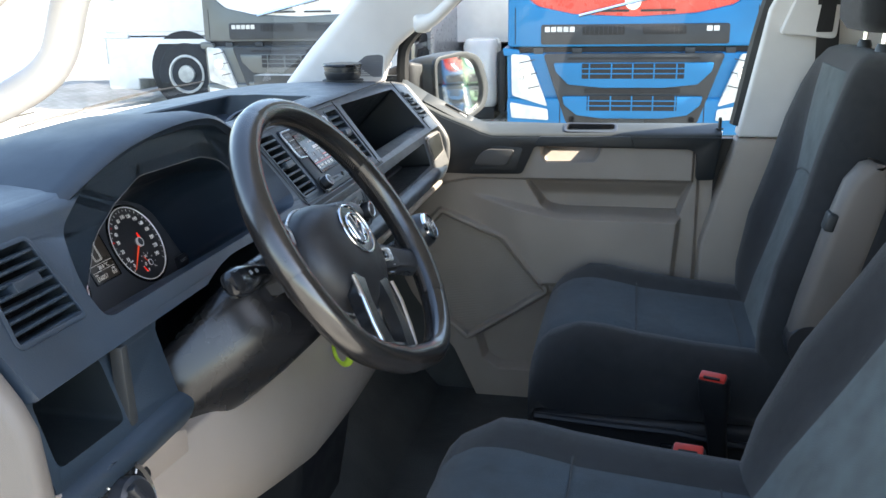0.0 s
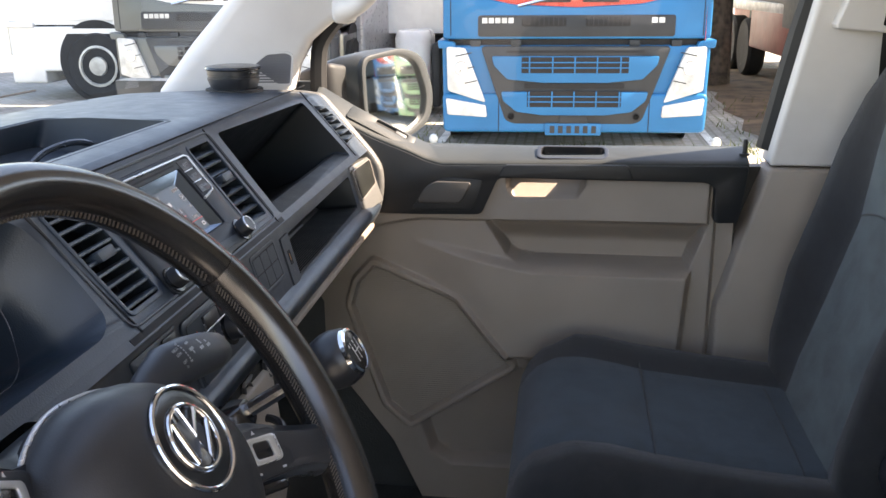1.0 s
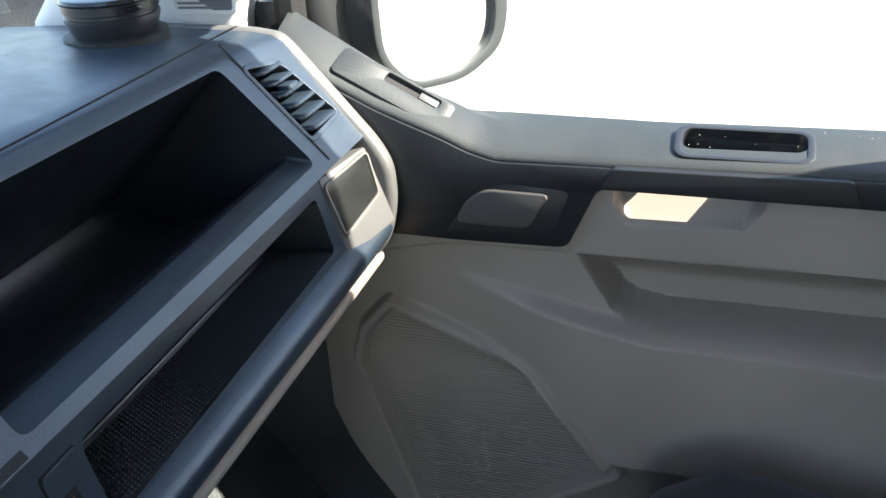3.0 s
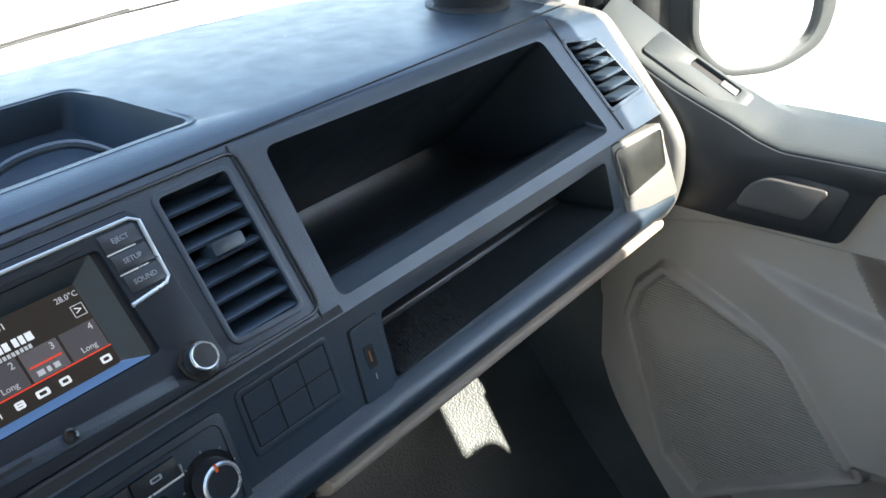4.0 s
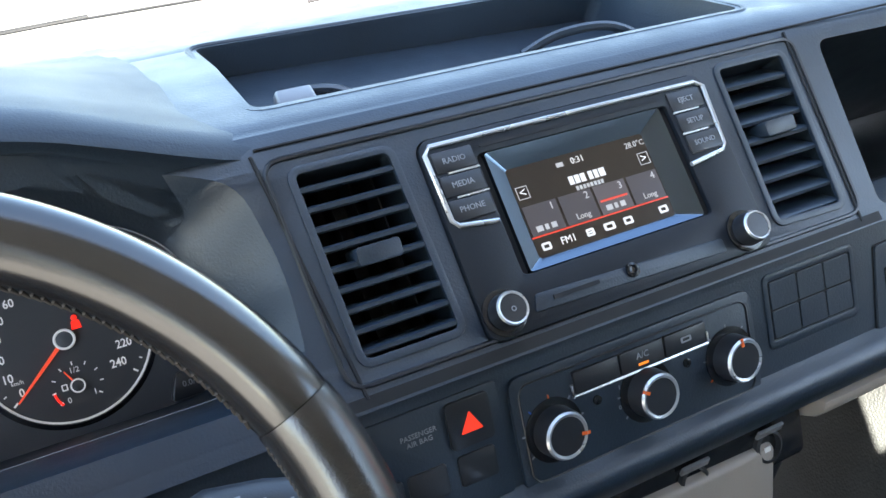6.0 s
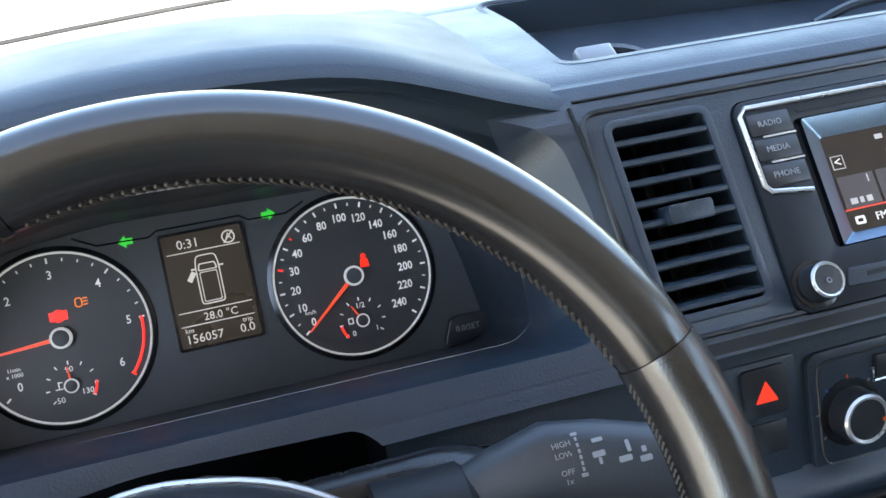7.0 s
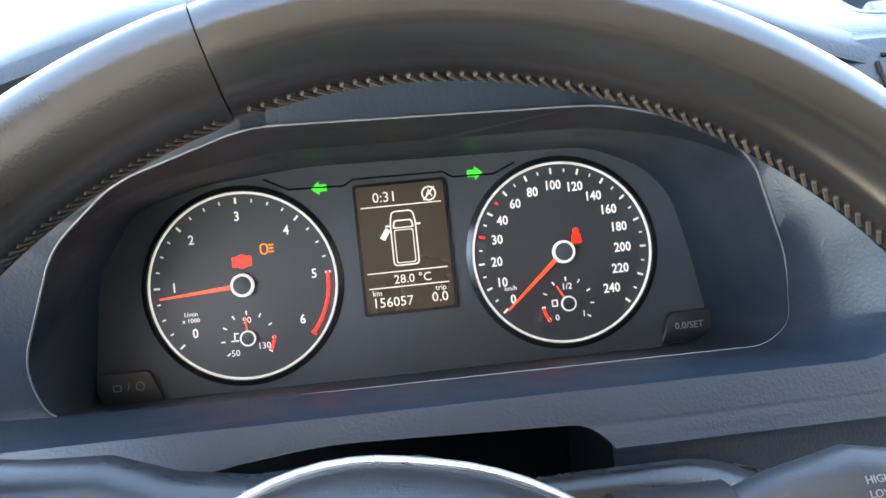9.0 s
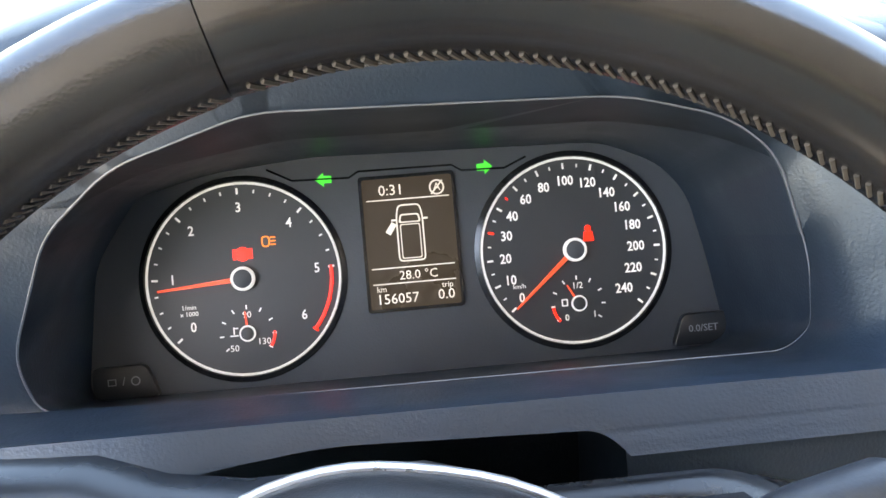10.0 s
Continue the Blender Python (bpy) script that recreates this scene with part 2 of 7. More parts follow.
def joined(*bms):
    out = bmesh.new()
    for b in bms:
        me = bpy.data.meshes.new("tmp")
        b.to_mesh(me)
        b.free()
        out.from_mesh(me)
        bpy.data.meshes.remove(me)
    return out


def carved(body, cutters, bevel=0.0, seg=2, angle=32, skin=None, inner=None, plain=()):
    """The body with the cutters taken out and its sharp edges rounded, as a mesh."""
    def temp(bm):
        me = bpy.data.meshes.new("tmp")
        bm.normal_update()
        bmesh.ops.recalc_face_normals(bm, faces=bm.faces)
        if bm.calc_volume(signed=True) < 0:
            bmesh.ops.reverse_faces(bm, faces=bm.faces)
        bm.to_mesh(me)
        bm.free()
        return new("tmp", me)
    ob = temp(body)
    cuts = [temp(c) for c in cutters]
    if skin:
        ob.data.materials.append(skin)
        for k, c in enumerate(cuts):
            c.data.materials.append(skin if k in plain else inner)
    for c in cuts:
        md = ob.modifiers.new("cut", "BOOLEAN")
        md.operation, md.solver, md.object = "DIFFERENCE", "EXACT", c
        md.material_mode = "TRANSFER" if skin else "INDEX"
    if bevel:
        bv = ob.modifiers.new("edge", "BEVEL")
        bv.width, bv.segments, bv.limit_method, bv.angle_limit = bevel, seg, "ANGLE", radians(angle)
    me = bpy.data.meshes.new_from_object(ob.evaluated_get(bpy.context.evaluated_depsgraph_get()))
    for o in (ob, *cuts):
        bpy.data.objects.remove(o)
    return me


def letters(name, text, size, m, mat, parent, label="", depth=0.0002, align="CENTER", squeeze=1.0, bold=0.0):
    """Words as flat raised letters, standing on m."""
    cu = bpy.data.curves.new("tmp", "FONT")
    cu.body, cu.size, cu.align_x, cu.align_y, cu.extrude = text, size, align, "CENTER", depth
    cu.resolution_u = 2
    cu.offset = bold
    ob = new("tmp", cu)
    me = bpy.data.meshes.new_from_object(ob.evaluated_get(bpy.context.evaluated_depsgraph_get()))
    bpy.data.objects.remove(ob)
    bpy.data.curves.remove(cu)
    me.transform(m @ Matrix.Diagonal((squeeze, 1, 1, 1)))
    return link(name, me, mat, parent, label, 0)


def smooth_step(a, b, x):
    t = min(max((x - a) / (b - a), 0.0), 1.0)
    return t * t * (3 - 2 * t)


def lerp_table(table, x):
    if x <= table[0][0]:
        return table[0][1]
    for (a, va), (b, vb) in zip(table, table[1:]):
        if x <= b:
            return va + (vb - va) * (x - a) / (b - a)
    return table[-1][1]


# ---- the van's shell ----
def slab(points, thick, axis=2):
    """A plate over a flat outline, given thickness along an axis."""
    bm = bmesh.new()
    off = Vector((0, 0, 0))
    off[axis] = thick
    a = [bm.verts.new(p) for p in points]
    b = [bm.verts.new(Vector(p) + off) for p in points]
    bm.faces.new(a)
    bm.faces.new(b[::-1])
    for i in range(len(a)):
        j = (i + 1) % len(a)
        bm.faces.new((a[i], b[i], b[j], a[j]))
    return bm


structure("floor", slab([(-0.80, -0.4, 0.42), (0.84, -0.4, 0.42), (0.84, 1.0205, 0.42), (-0.80, 1.0205, 0.42)], 0.05), CARPET,
          "black pebbled rubber mat on the cab floor", "floor")
structure("wall_front", loft([[(x, 1.021, 0.42), (x, 1.021, 0.469), (x, 1.034, 0.482), (x, 1.150, 0.622), (x, 1.250, 0.752), (x, 1.360, 0.880), (x, 1.420, 0.96), (x, 1.50, 1.20), (x, 1.56, 1.20), (x, 1.56, 0.42)] for x in (-0.84, 0.84)]), CARPET,
          "black rubber toe board rising under the dashboard", "bulkhead")
structure("ceiling", bevelled(slab([(-0.84, -0.4, 1.88), (0.72, -0.4, 1.88), (0.67, 0.86, 1.875), (-0.79, 0.86, 1.875)], 0.06), 0.02), PILLAR,
          "light grey moulded headliner of the cab", "ceiling")
structure("wall_rear", slab([(-0.84, -0.42, 0.42), (0.84, -0.42, 0.42), (0.74, -0.42, 1.9), (-0.74, -0.42, 1.9)], 0.05, 1), BEIGE,
          "beige grey partition behind the seats", "partition")


def sweep_section(stations):
    """Four-cornered bar through stations of four corners each."""
    return loft([[Vector(q) for q in st] for st in stations])


# right front pillar: a wide pale trim that leans back to the roof
def front_pillar(sign, out=0.0):
    bm = sweep_section([
        [(sign * 0.7953, 1.160, 1.20), (sign * 0.765, 1.42, 1.20), (sign * 0.83, 1.46, 1.20), (sign * 0.88, 1.175, 1.20)],
        [(sign * 0.7895, 1.141, 1.327), (sign * 0.760, 1.39, 1.324), (sign * 0.82, 1.42, 1.33), (sign * 0.87, 1.155, 1.33)],
        [(sign * 0.7849, 1.126, 1.375), (sign * 0.760, 1.35, 1.368), (sign * 0.81, 1.38, 1.375), (sign * 0.86, 1.14, 1.375)],
        [(sign * 0.7817, 1.100, 1.42), (sign * 0.760, 1.31, 1.41), (sign * 0.80, 1.34, 1.42), (sign * 0.85, 1.112, 1.42)],
        [(sign * 0.7753, 0.990, 1.503), (sign * 0.750, 1.225, 1.503), (sign * 0.79, 1.25, 1.51), (sign * 0.83, 1.005, 1.51)],
        [(sign * 0.740, 0.76, 1.69), (sign * 0.700, 1.04, 1.69), (sign * 0.75, 1.06, 1.70), (sign * 0.79, 0.78, 1.70)],
        [(sign * 0.690, 0.56, 1.90), (sign * 0.640, 0.86, 1.90), (sign * 0.69, 0.88, 1.92), (sign * 0.74, 0.58, 1.92)],
    ])
    bm.transform(Matrix.Translation((sign * out, 0, 0)))
    return bevelled(bm, 0.018, 3, 40)


structure("trim_pillar_1", front_pillar(1), PILLAR, "light grey windscreen pillar trim beside the passenger door", "pillar trim")
structure("trim_pillar_2", front_pillar(-1, 0.13), PILLAR, "light grey windscreen pillar trim beside the driver's door", "pillar trim")


def rear_pillar(sign, front=0.265, low=True):
    st = [
        [(sign * 0.775, front + 0.075, 0.46), (sign * 0.775, -0.30, 0.46), (sign * 0.86, -0.30, 0.46), (sign * 0.86, front + 0.09, 0.46)],
        [(sign * 0.782, front + 0.07, 0.93), (sign * 0.782, -0.30, 0.93), (sign * 0.86, -0.30, 0.93), (sign * 0.86, front + 0.08, 0.93)],
        [(sign * 0.780, front + 0.03, 1.08), (sign * 0.780, -0.30, 1.08), (sign * 0.86, -0.30, 1.08), (sign * 0.86, front + 0.04, 1.08)],
        [(sign * 0.776, front, 1.198), (sign * 0.776, -0.30, 1.198), (sign * 0.86, -0.30, 1.198), (sign * 0.86, front, 1.198)]] if low else [
        [(sign * 0.784, front, 1.201), (sign * 0.784, -0.30, 1.201), (sign * 0.86, -0.30, 1.201), (sign * 0.86, front, 1.201)],
        [(sign * 0.752, front - 0.050, 1.50), (sign * 0.752, -0.30, 1.50), (sign * 0.82, -0.30, 1.50), (sign * 0.82, front - 0.050, 1.50)],
        [(sign * 0.732, front - 0.105, 1.62), (sign * 0.732, -0.30, 1.62), (sign * 0.80, -0.30, 1.62), (sign * 0.80, front - 0.105, 1.62)],
        [(sign * 0.692, front - 0.35, 1.90), (sign * 0.692, -0.38, 1.90), (sign * 0.75, -0.38, 1.90), (sign * 0.75, front - 0.35, 1.90)]]
    return bevelled(sweep_section(st), 0.008, 3, 40)


for sign, front, k in ((1, 0.265, "right"), (-1, 0.12, "left")):
    side = "passenger" if sign > 0 else "driver's"
    structure("wall_%s" % k, rear_pillar(sign, front), BEIGE, "beige grey lower trim of the pillar behind the %s door" % side, "pillar trim")
    structure("wall_%s_upper" % k, rear_pillar(sign, front, False), PILLAR, "light grey upper trim of the pillar behind the %s door" % side, "pillar trim")
structure("baseboard", bevelled(slab([(-0.86, -0.3, 0.40), (-0.76, -0.3, 0.40), (-0.76, 1.1, 0.40), (-0.86, 1.1, 0.40)], 0.10), 0.015), BEIGE,
          "beige grey door sill step at the driver's side", "door sill")

# roof rails above the side openings
for sign, k, o in ((1, 1, 0.0), (-1, 2, 0.12)):
    structure("trim_rail_%d" % k, tube([(sign * (0.745 + o), -0.3, 1.90), (sign * (0.74 + o), 0.2, 1.905), (sign * (0.72 + o), 0.60, 1.885), (sign * (0.69 + o), 0.72, 1.86)], 0.045, 12), PILLAR,
              "light grey trim of the roof rail over the side window", "roof rail")

# windscreen: one bowed pane between the pillars
ws = bmesh.new()
rows_ws = []
for j in range(9):
    v = j / 8
    row = []
    for i in range(13):
        u = i / 12 * 2 - 1
        half = 0.80 + (0.66 - 0.80) * v
        y = (1.56 - 0.13 * u * u) * (1 - v) + (0.83 - 0.06 * u * u) * v
        row.append(ws.verts.new((half * u, y, 1.335 + 0.56 * v)))
    rows_ws.append(row)
for a, b in zip(rows_ws, rows_ws[1:]):
    for i in range(12):
        ws.faces.new((a[i], a[i + 1], b[i + 1], b[i]))
win = structure("window_1", ws, GLASS, "clear bowed windscreen over the dashboard", "windscreen")
win.visible_shadow = False
# black border and wipers' ledge at its foot
structure("trim_cowl", tube(curve_pts([(-0.80, 1.44, 1.288), (-0.4, 1.56, 1.298), (0, 1.585, 1.303), (0.4, 1.56, 1.298), (0.80, 1.44, 1.288)], 6), 0.022, 8), PILLAR,
          "pale plastic ledge along the foot of the windscreen", "cowl")
WHITEP0 = material("white_cowl_paint", (0.72, 0.72, 0.71), 0.3, vary=0.04)
structure("trim_cowl_outer", tube(curve_pts([(-0.85, 1.50, 1.26), (-0.4, 1.66, 1.275), (0, 1.69, 1.28), (0.4, 1.66, 1.275), (0.85, 1.50, 1.26)], 6), 0.03, 8), WHITEP0,
          "white cowl panel outside the windscreen", "cowl")
WIPERB = material("wiper_black", (0.012, 0.012, 0.013), 0.6, spec=0.25, vary=0.1)
wiper = thing("windscreen_wiper", (-0.60, 1.66, 1.285), "black wiper resting at the foot of the windscreen", "wiper", "wipers")
part("arm", tube([(-0.62, 1.665, 1.315), (-0.50, 1.640, 1.327), (-0.40, 1.615, 1.337), (-0.20, 1.600, 1.347)], 0.0028, 8, flat=0.7), WIPERB, wiper, "black wiper arm")
part("blade", tube([(-0.49, 1.596, 1.335), (-0.30, 1.607, 1.343), (0.02, 1.607, 1.346)], 0.0018, 6), WIPERB, wiper, "black rubber blade")
wiper2 = thing("windscreen_wiper", (0.05, 1.68, 1.285), "black wiper resting at the foot of the windscreen", "wiper", "wipers")
part("arm", tube([(0.06, 1.675, 1.311), (0.19, 1.640, 1.323), (0.32, 1.610, 1.335), (0.46, 1.590, 1.343)], 0.0028, 8, flat=0.7), WIPERB, wiper2, "black wiper arm")
part("blade", tube([(0.17, 1.602, 1.334), (0.34, 1.596, 1.341), (0.62, 1.560, 1.345)], 0.0018, 6), WIPERB, wiper2, "black rubber blade")
bonnet = bmesh.new()
rb = []
for j in range(6):
    v = j / 5
    rb.append([bonnet.verts.new(((0.86 - 0.06 * v) * (i / 8 * 2 - 1), 1.60 + 0.55 * v - 0.15 * (i / 8 * 2 - 1) ** 2, 1.285 - 0.34 * v ** 1.6)) for i in range(9)])
for a, b in zip(rb, rb[1:]):
    for i in range(8):
        bonnet.faces.new((a[i], a[i + 1], b[i + 1], b[i]))
WHITEPAINT = material("white_car_paint", (0.75, 0.75, 0.74), 0.22, vary=0.03, coat=0.6)
structure("bonnet", bonnet, WHITEPAINT, "short white painted bonnet of the van", "bonnet")

# ---- passenger door ----
door = thing("passenger_door", (0.80, 0.7, 0.55), "closed van door with beige grey lining and black top band", "car door")


def inside(poly, y, z):
    """Signed distance to an outline, minus inside."""
    best, odd = 1e9, False
    k = len(poly)
    for i in range(k):
        (ay, az), (by, bz) = poly[i - 1], poly[i]
        ey, ez = by - ay, bz - az
        t = min(max(((y - ay) * ey + (z - az) * ez) / (ey * ey + ez * ez), 0), 1)
        best = min(best, math.hypot(y - ay - t * ey, z - az - t * ez))
        if (az > z) != (bz > z) and y < (bz and (z - az) * ey / ez + ay):
            odd = not odd
    return -best if odd else best


POCKET = [(0.778, 1.084), (0.734, 1.014), (0.716, 1.003), (0.683, 0.997), (0.392, 0.996), (0.362, 1.084)]
SPEAKER = [(0.997, 0.987), (0.835, 0.918), (0.727, 0.785), (0.930, 0.650), (0.975, 0.690), (1.045, 0.900), (1.030, 0.950)]
LOWBIN = [(0.700, 0.775), (0.722, 0.768), (0.905, 0.645), (0.885, 0.580), (0.845, 0.555), (0.400, 0.555), (0.400, 0.775)]
HANDHOLE = [(0.735, 1.25), (0.735, 1.150), (0.722, 1.128), (0.605, 1.134), (0.590, 1.160), (0.590, 1.25)]
LEDGE = [(0.930, 1.062), (0.905, 1.043), (0.720, 1.002), (0.683, 0.996), (0.386, 0.995), (0.398, 0.80), (0.74, 0.80), (0.845, 0.925), (0.95, 0.985)]
SHOULDER = [(0.930, 1.079), (0.905, 1.082), (0.360, 1.086), (0.360, 1.30), (1.2, 1.30), (1.2, 1.02)]


def door_depth(y, z):
    """How far the lining stands out at (y, z): smaller is nearer the cab."""
    x = 0.800
    pk = inside(POCKET, y, z)
    x += 0.062 * smooth_step(0.002, -0.006, pk) * (1.02 - 0.75 * smooth_step(1.03, 1.084, z))
    x -= 0.026 * smooth_step(0.003, -0.012, inside(LEDGE, y, z)) * smooth_step(0.93, 0.80, y + 0.3 * (1.05 - z))
    x -= 0.013 * smooth_step(0.002, -0.006, inside(SHOULDER, y, z))
    d = inside(SPEAKER, y, z)
    x += 0.004 * smooth_step(0.004, -0.004, d)
    x -= 0.014 * smooth_step(0.017, 0.011, d) * smooth_step(-0.003, 0.001, d)
    x += 0.034 * smooth_step(0.006, -0.010, inside(LOWBIN, y, z))
    x += 0.016 * smooth_step(0.352, 0.343, y)
    x += 0.05 * smooth_step(0.98, 1.16, y) ** 2
    x += (0.004 + 0.050 * min(max((z - 1.130) / 0.045, 0.0), 1.0)) * smooth_step(0.003, -0.004, inside(HANDHOLE, y, z))
    return x


NY, NZ = 300, 300
FRONT = [(0.44, 0.895), (0.60, 0.968), (0.69, 1.035), (0.75, 1.090), (0.81, 1.128), (0.87, 1.142), (1.25, 1.150)]


def lining_point(i, j):
    z = 0.44 + 0.76 * j / NZ
    y = 0.312 + (lerp_table(FRONT, z) - 0.312) * i / NY
    return door_depth(y, z), y, z


lin = bmesh.new()
grid = [[lin.verts.new(lining_point(i, j)) for i in range(NY + 1)] for j in range(NZ + 1)]
for j in range(NZ):
    for i in range(NY):
        lin.faces.new((grid[j][i], grid[j + 1][i], grid[j + 1][i + 1], grid[j][i + 1]))
edge = [e for e in lin.edges if e.is_boundary and min(v.co.z for v in e.verts) < 1.199]
ext = bmesh.ops.extrude_edge_only(lin, edges=edge)
for v in (g for g in ext["geom"] if isinstance(g, bmesh.types.BMVert)):
    v.co.x = 0.868
part("lining", lin, BEIGE, door, "moulded beige grey door lining", 40)
part("outer_skin", slab([(0.90, 0.29, 0.43), (0.90, 1.16, 0.43), (0.88, 1.16, 1.20), (0.88, 0.29, 1.20)], 0.012, 0), WHITEPAINT, door, "white painted outer skin")

YZ_IN = axes((0, 0, 0), Vector((0, 1, 0)), Vector((0, 0, 1)), Vector((1, 0, 0)))
part("rear_seal", prism([(0.20, 0.52), (0.335, 0.52), (0.335, 1.19), (0.20, 1.19)], 0.835, 0.868, YZ_IN), RUBBER, door, "black seal at the door's rear edge")
# black band with its front and rear feet
BAND = [(1.10, 1.100), (0.905, 1.098), (0.783, 1.101), (0.752, 1.172), (0.372, 1.171), (0.356, 1.160), (0.356, 1.095), (0.312, 1.097), (0.300, 1.203), (0.86, 1.1935), (0.89, 1.202), (0.918, 1.215), (0.96, 1.231), (0.99, 1.243), (1.04, 1.268), (1.13, 1.320)]
GRIP = prism(rrect(0.118, 0.030, 0.010, 4), -0.060, 0.05, axes((0.817, 0.615, 1.210), Vector((0, 1, 0)), Vector((-1, 0, 0)), Vector((0, 0, 1))))
part("top_band", carved(prism(rounded(BAND, 0.010, 3), 0.772, 0.842, YZ_IN, 0.005, 2), [GRIP.copy(), prism(rrect(0.205, 0.050, 0.010, 4), -0.060, -0.008, axes((0.815, 0.635, 1.210), Vector((0, 1, 0)), Vector((-1, 0, 0)), Vector((0, 0, 1))))]), BANDBLACK, door, "black plastic band along the window sill")
# sill over the band, with a grip slot that goes through
SILLTOP = bevelled(loft([[(0.775, y, lo - 0.006), (0.775, y, lo), (0.782, y, lo + 0.006), (0.826, y, lo + 0.006 + 0.69 * (hi - lo - 0.006)), (0.846, y, hi - 0.035 * smooth_step(0.86, 0.96, y)), (0.850, y, lo - 0.012)] for y, lo, hi in
                ((0.30, 1.205, 1.227), (0.50, 1.203, 1.225), (0.70, 1.199, 1.222), (0.86, 1.1975, 1.224), (0.89, 1.206, 1.231), (0.918, 1.219, 1.246), (0.96, 1.235, 1.262), (0.99, 1.247, 1.280), (1.04, 1.272, 1.312), (1.10, 1.312, 1.345))]), 0.002)
part("window_sill", carved(SILLTOP, [GRIP]), SILLGREY, door, "grained grey window sill with a grip slot")
part("pull_bar", prism(rounded([(0.752, 1.174), (0.738, 1.198), (0.515, 1.201), (0.503, 1.174)], 0.006), 0.766, 0.781, YZ_IN, 0.005, 3), BANDBLACK, door, "black pull handle")
part("pull_cup", frame_ring(rrect(0.133, 0.052, 0.014, 4), rrect(0.118, 0.040, 0.010, 4), -0.012, 0.004, axes((0.810, 0.615, 1.213), Vector((0, 1, 0)), Vector((-1, 0, 0)), Vector((0, 0, 1))) @ Matrix.Rotation(radians(-18), 4, "X"), 0.001), SATIN, door, "black rim of the grip slot")
# slotted air outlet in the window corner
CT = axes((0.806, 0.942, 1.2455), Vector((0, 0.86, 0.44)).normalized(), Vector((0.85, -0.2, 0.40)).normalized(), Vector((-0.35, -0.35, 0.85)).normalized())
part("corner_outlet", frame_ring(rrect(0.136, 0.038, 0.006, 3, 0.037, -0.007), rrect(0.066, 0.013, 0.003, 3, 0.018, 0.002), -0.026, 0.001, CT, 0.001), SILLGREY, door, "pale frame of a demister slot")
part("corner_slot", prism(rrect(0.066, 0.013, 0.003, 3, 0.018, 0.002), -0.008, -0.004, CT), SHAFT, door, "dark demister slot")
part("corner_lip", box(0.022, 0.009, 0.005, CT @ Matrix.Translation((-0.002, 0.002, -0.0025)), 0.001), SUNLIT_GRAIN, door)
# inner release handle in its recess
part("handle_recess", prism(rounded([(0.918, 1.106), (0.800, 1.108), (0.778, 1.168), (0.850, 1.172), (0.885, 1.158)], 0.012), 0.7700, 0.780, YZ_IN, 0.0008), BANDBLACK, door, "black recess of the door handle")
part("release_handle", prism(rounded([(0.905, 1.122), (0.822, 1.122), (0.799, 1.164), (0.870, 1.165), (0.892, 1.150)], 0.010), 0.7655, 0.776, YZ_IN, 0.003, 3), HANDLE, door, "taupe grey release lever")
# lock pin
part("lock_pin", lathe([(0.009, 0), (0.009, 0.003), (0.0042, 0.004), (0.0042, 0.026), (0.003, 0.029)], Matrix.Translation((0.808, 0.304, 1.2165)), 12), RUBBER, door, "black lock pin")
# speaker grille: a thin plate with many ridges
gr = []
for k in range(72):
    z = 0.655 + k * 0.0047
    ys = [y for y in (0.70 + 0.36 * q / 180 for q in range(181)) if inside(SPEAKER, y, z) < -0.004]
    if len(ys) > 3:
        gr.append(prism([(ys[0], z - 0.0013), (ys[-1], z - 0.0013), (ys[-1], z + 0.0013), (ys[0], z + 0.0013)], 0.8035, 0.8070, YZ_IN))
gp = joined(*gr)
for v in gp.verts:
    v.co.x += 0.05 * smooth_step(0.98, 1.16, v.co.y) ** 2 - 0.0012
tagged(part("speaker_grille", gp, BEIGE, door, "fine ribbed speaker grille"), kind="stuff")
# door frame round the glass and its rubber
FR = [(0.836, 0.262, 1.225), (0.806, 0.215, 1.50), (0.786, 0.16, 1.62), (0.735, -0.06, 1.86), (0.735, 0.35, 1.87), (0.715, 0.55, 1.86), (0.735, 0.70, 1.78), (0.792, 0.935, 1.55), (0.812, 1.035, 1.480), (0.824, 1.088, 1.425), (0.832, 1.102, 1.375), (0.84, 1.106, 1.285)]
part("window_frame", tube(curve_pts(FR, 4), 0.020, 8, flat=0.8), RUBBER, door, "black rubber window frame")
gl = bmesh.new()
gl.faces.new([gl.verts.new(p) for p in [(0.838, 0.265, 1.22), (0.838, 0.94, 1.20), (0.845, 1.085, 1.275), (0.832, 1.075, 1.38), (0.800, 0.915, 1.55), (0.742, 0.70, 1.78), (0.724, 0.55, 1.86), (0.740, -0.06, 1.86), (0.790, 0.16, 1.62), (0.808, 0.215, 1.50)]])
pane = part("window_pane", gl, GLASS, door, "clear side window")
pane.visible_shadow = False

# ---- dashboard ----
dash = thing("dashboard", (0, 1.2, 1.0), "black plastic van dashboard with open shelves and tray", "dashboard")
PROFILE = [(1.010, 1.082), (0.996, 1.0845), (0.988, 1.089), (0.981, 1.097), (0.975, 1.107), (0.9715, 1.115), (0.9712, 1.121), (0.9738, 1.126), (0.979, 1.1295), (0.989, 1.1325), (1.010, 1.205), (1.014, 1.217),
           (0.996, 1.222), (0.9925, 1.2245), (1.0, 1.2325), (1.0870, 1.3389), (1.0935, 1.3465), (1.105, 1.3530), (1.125, 1.3555), (1.25, 1.3600), (1.42, 1.3520), (1.50, 1.335),
           (1.52, 1.25), (1.45, 1.10), (1.20, 1.05)]
YZ_X = axes((0, 0, 0), Vector((0, 1, 0)), Vector((0, 0, 1)), Vector((1, 0, 0)))
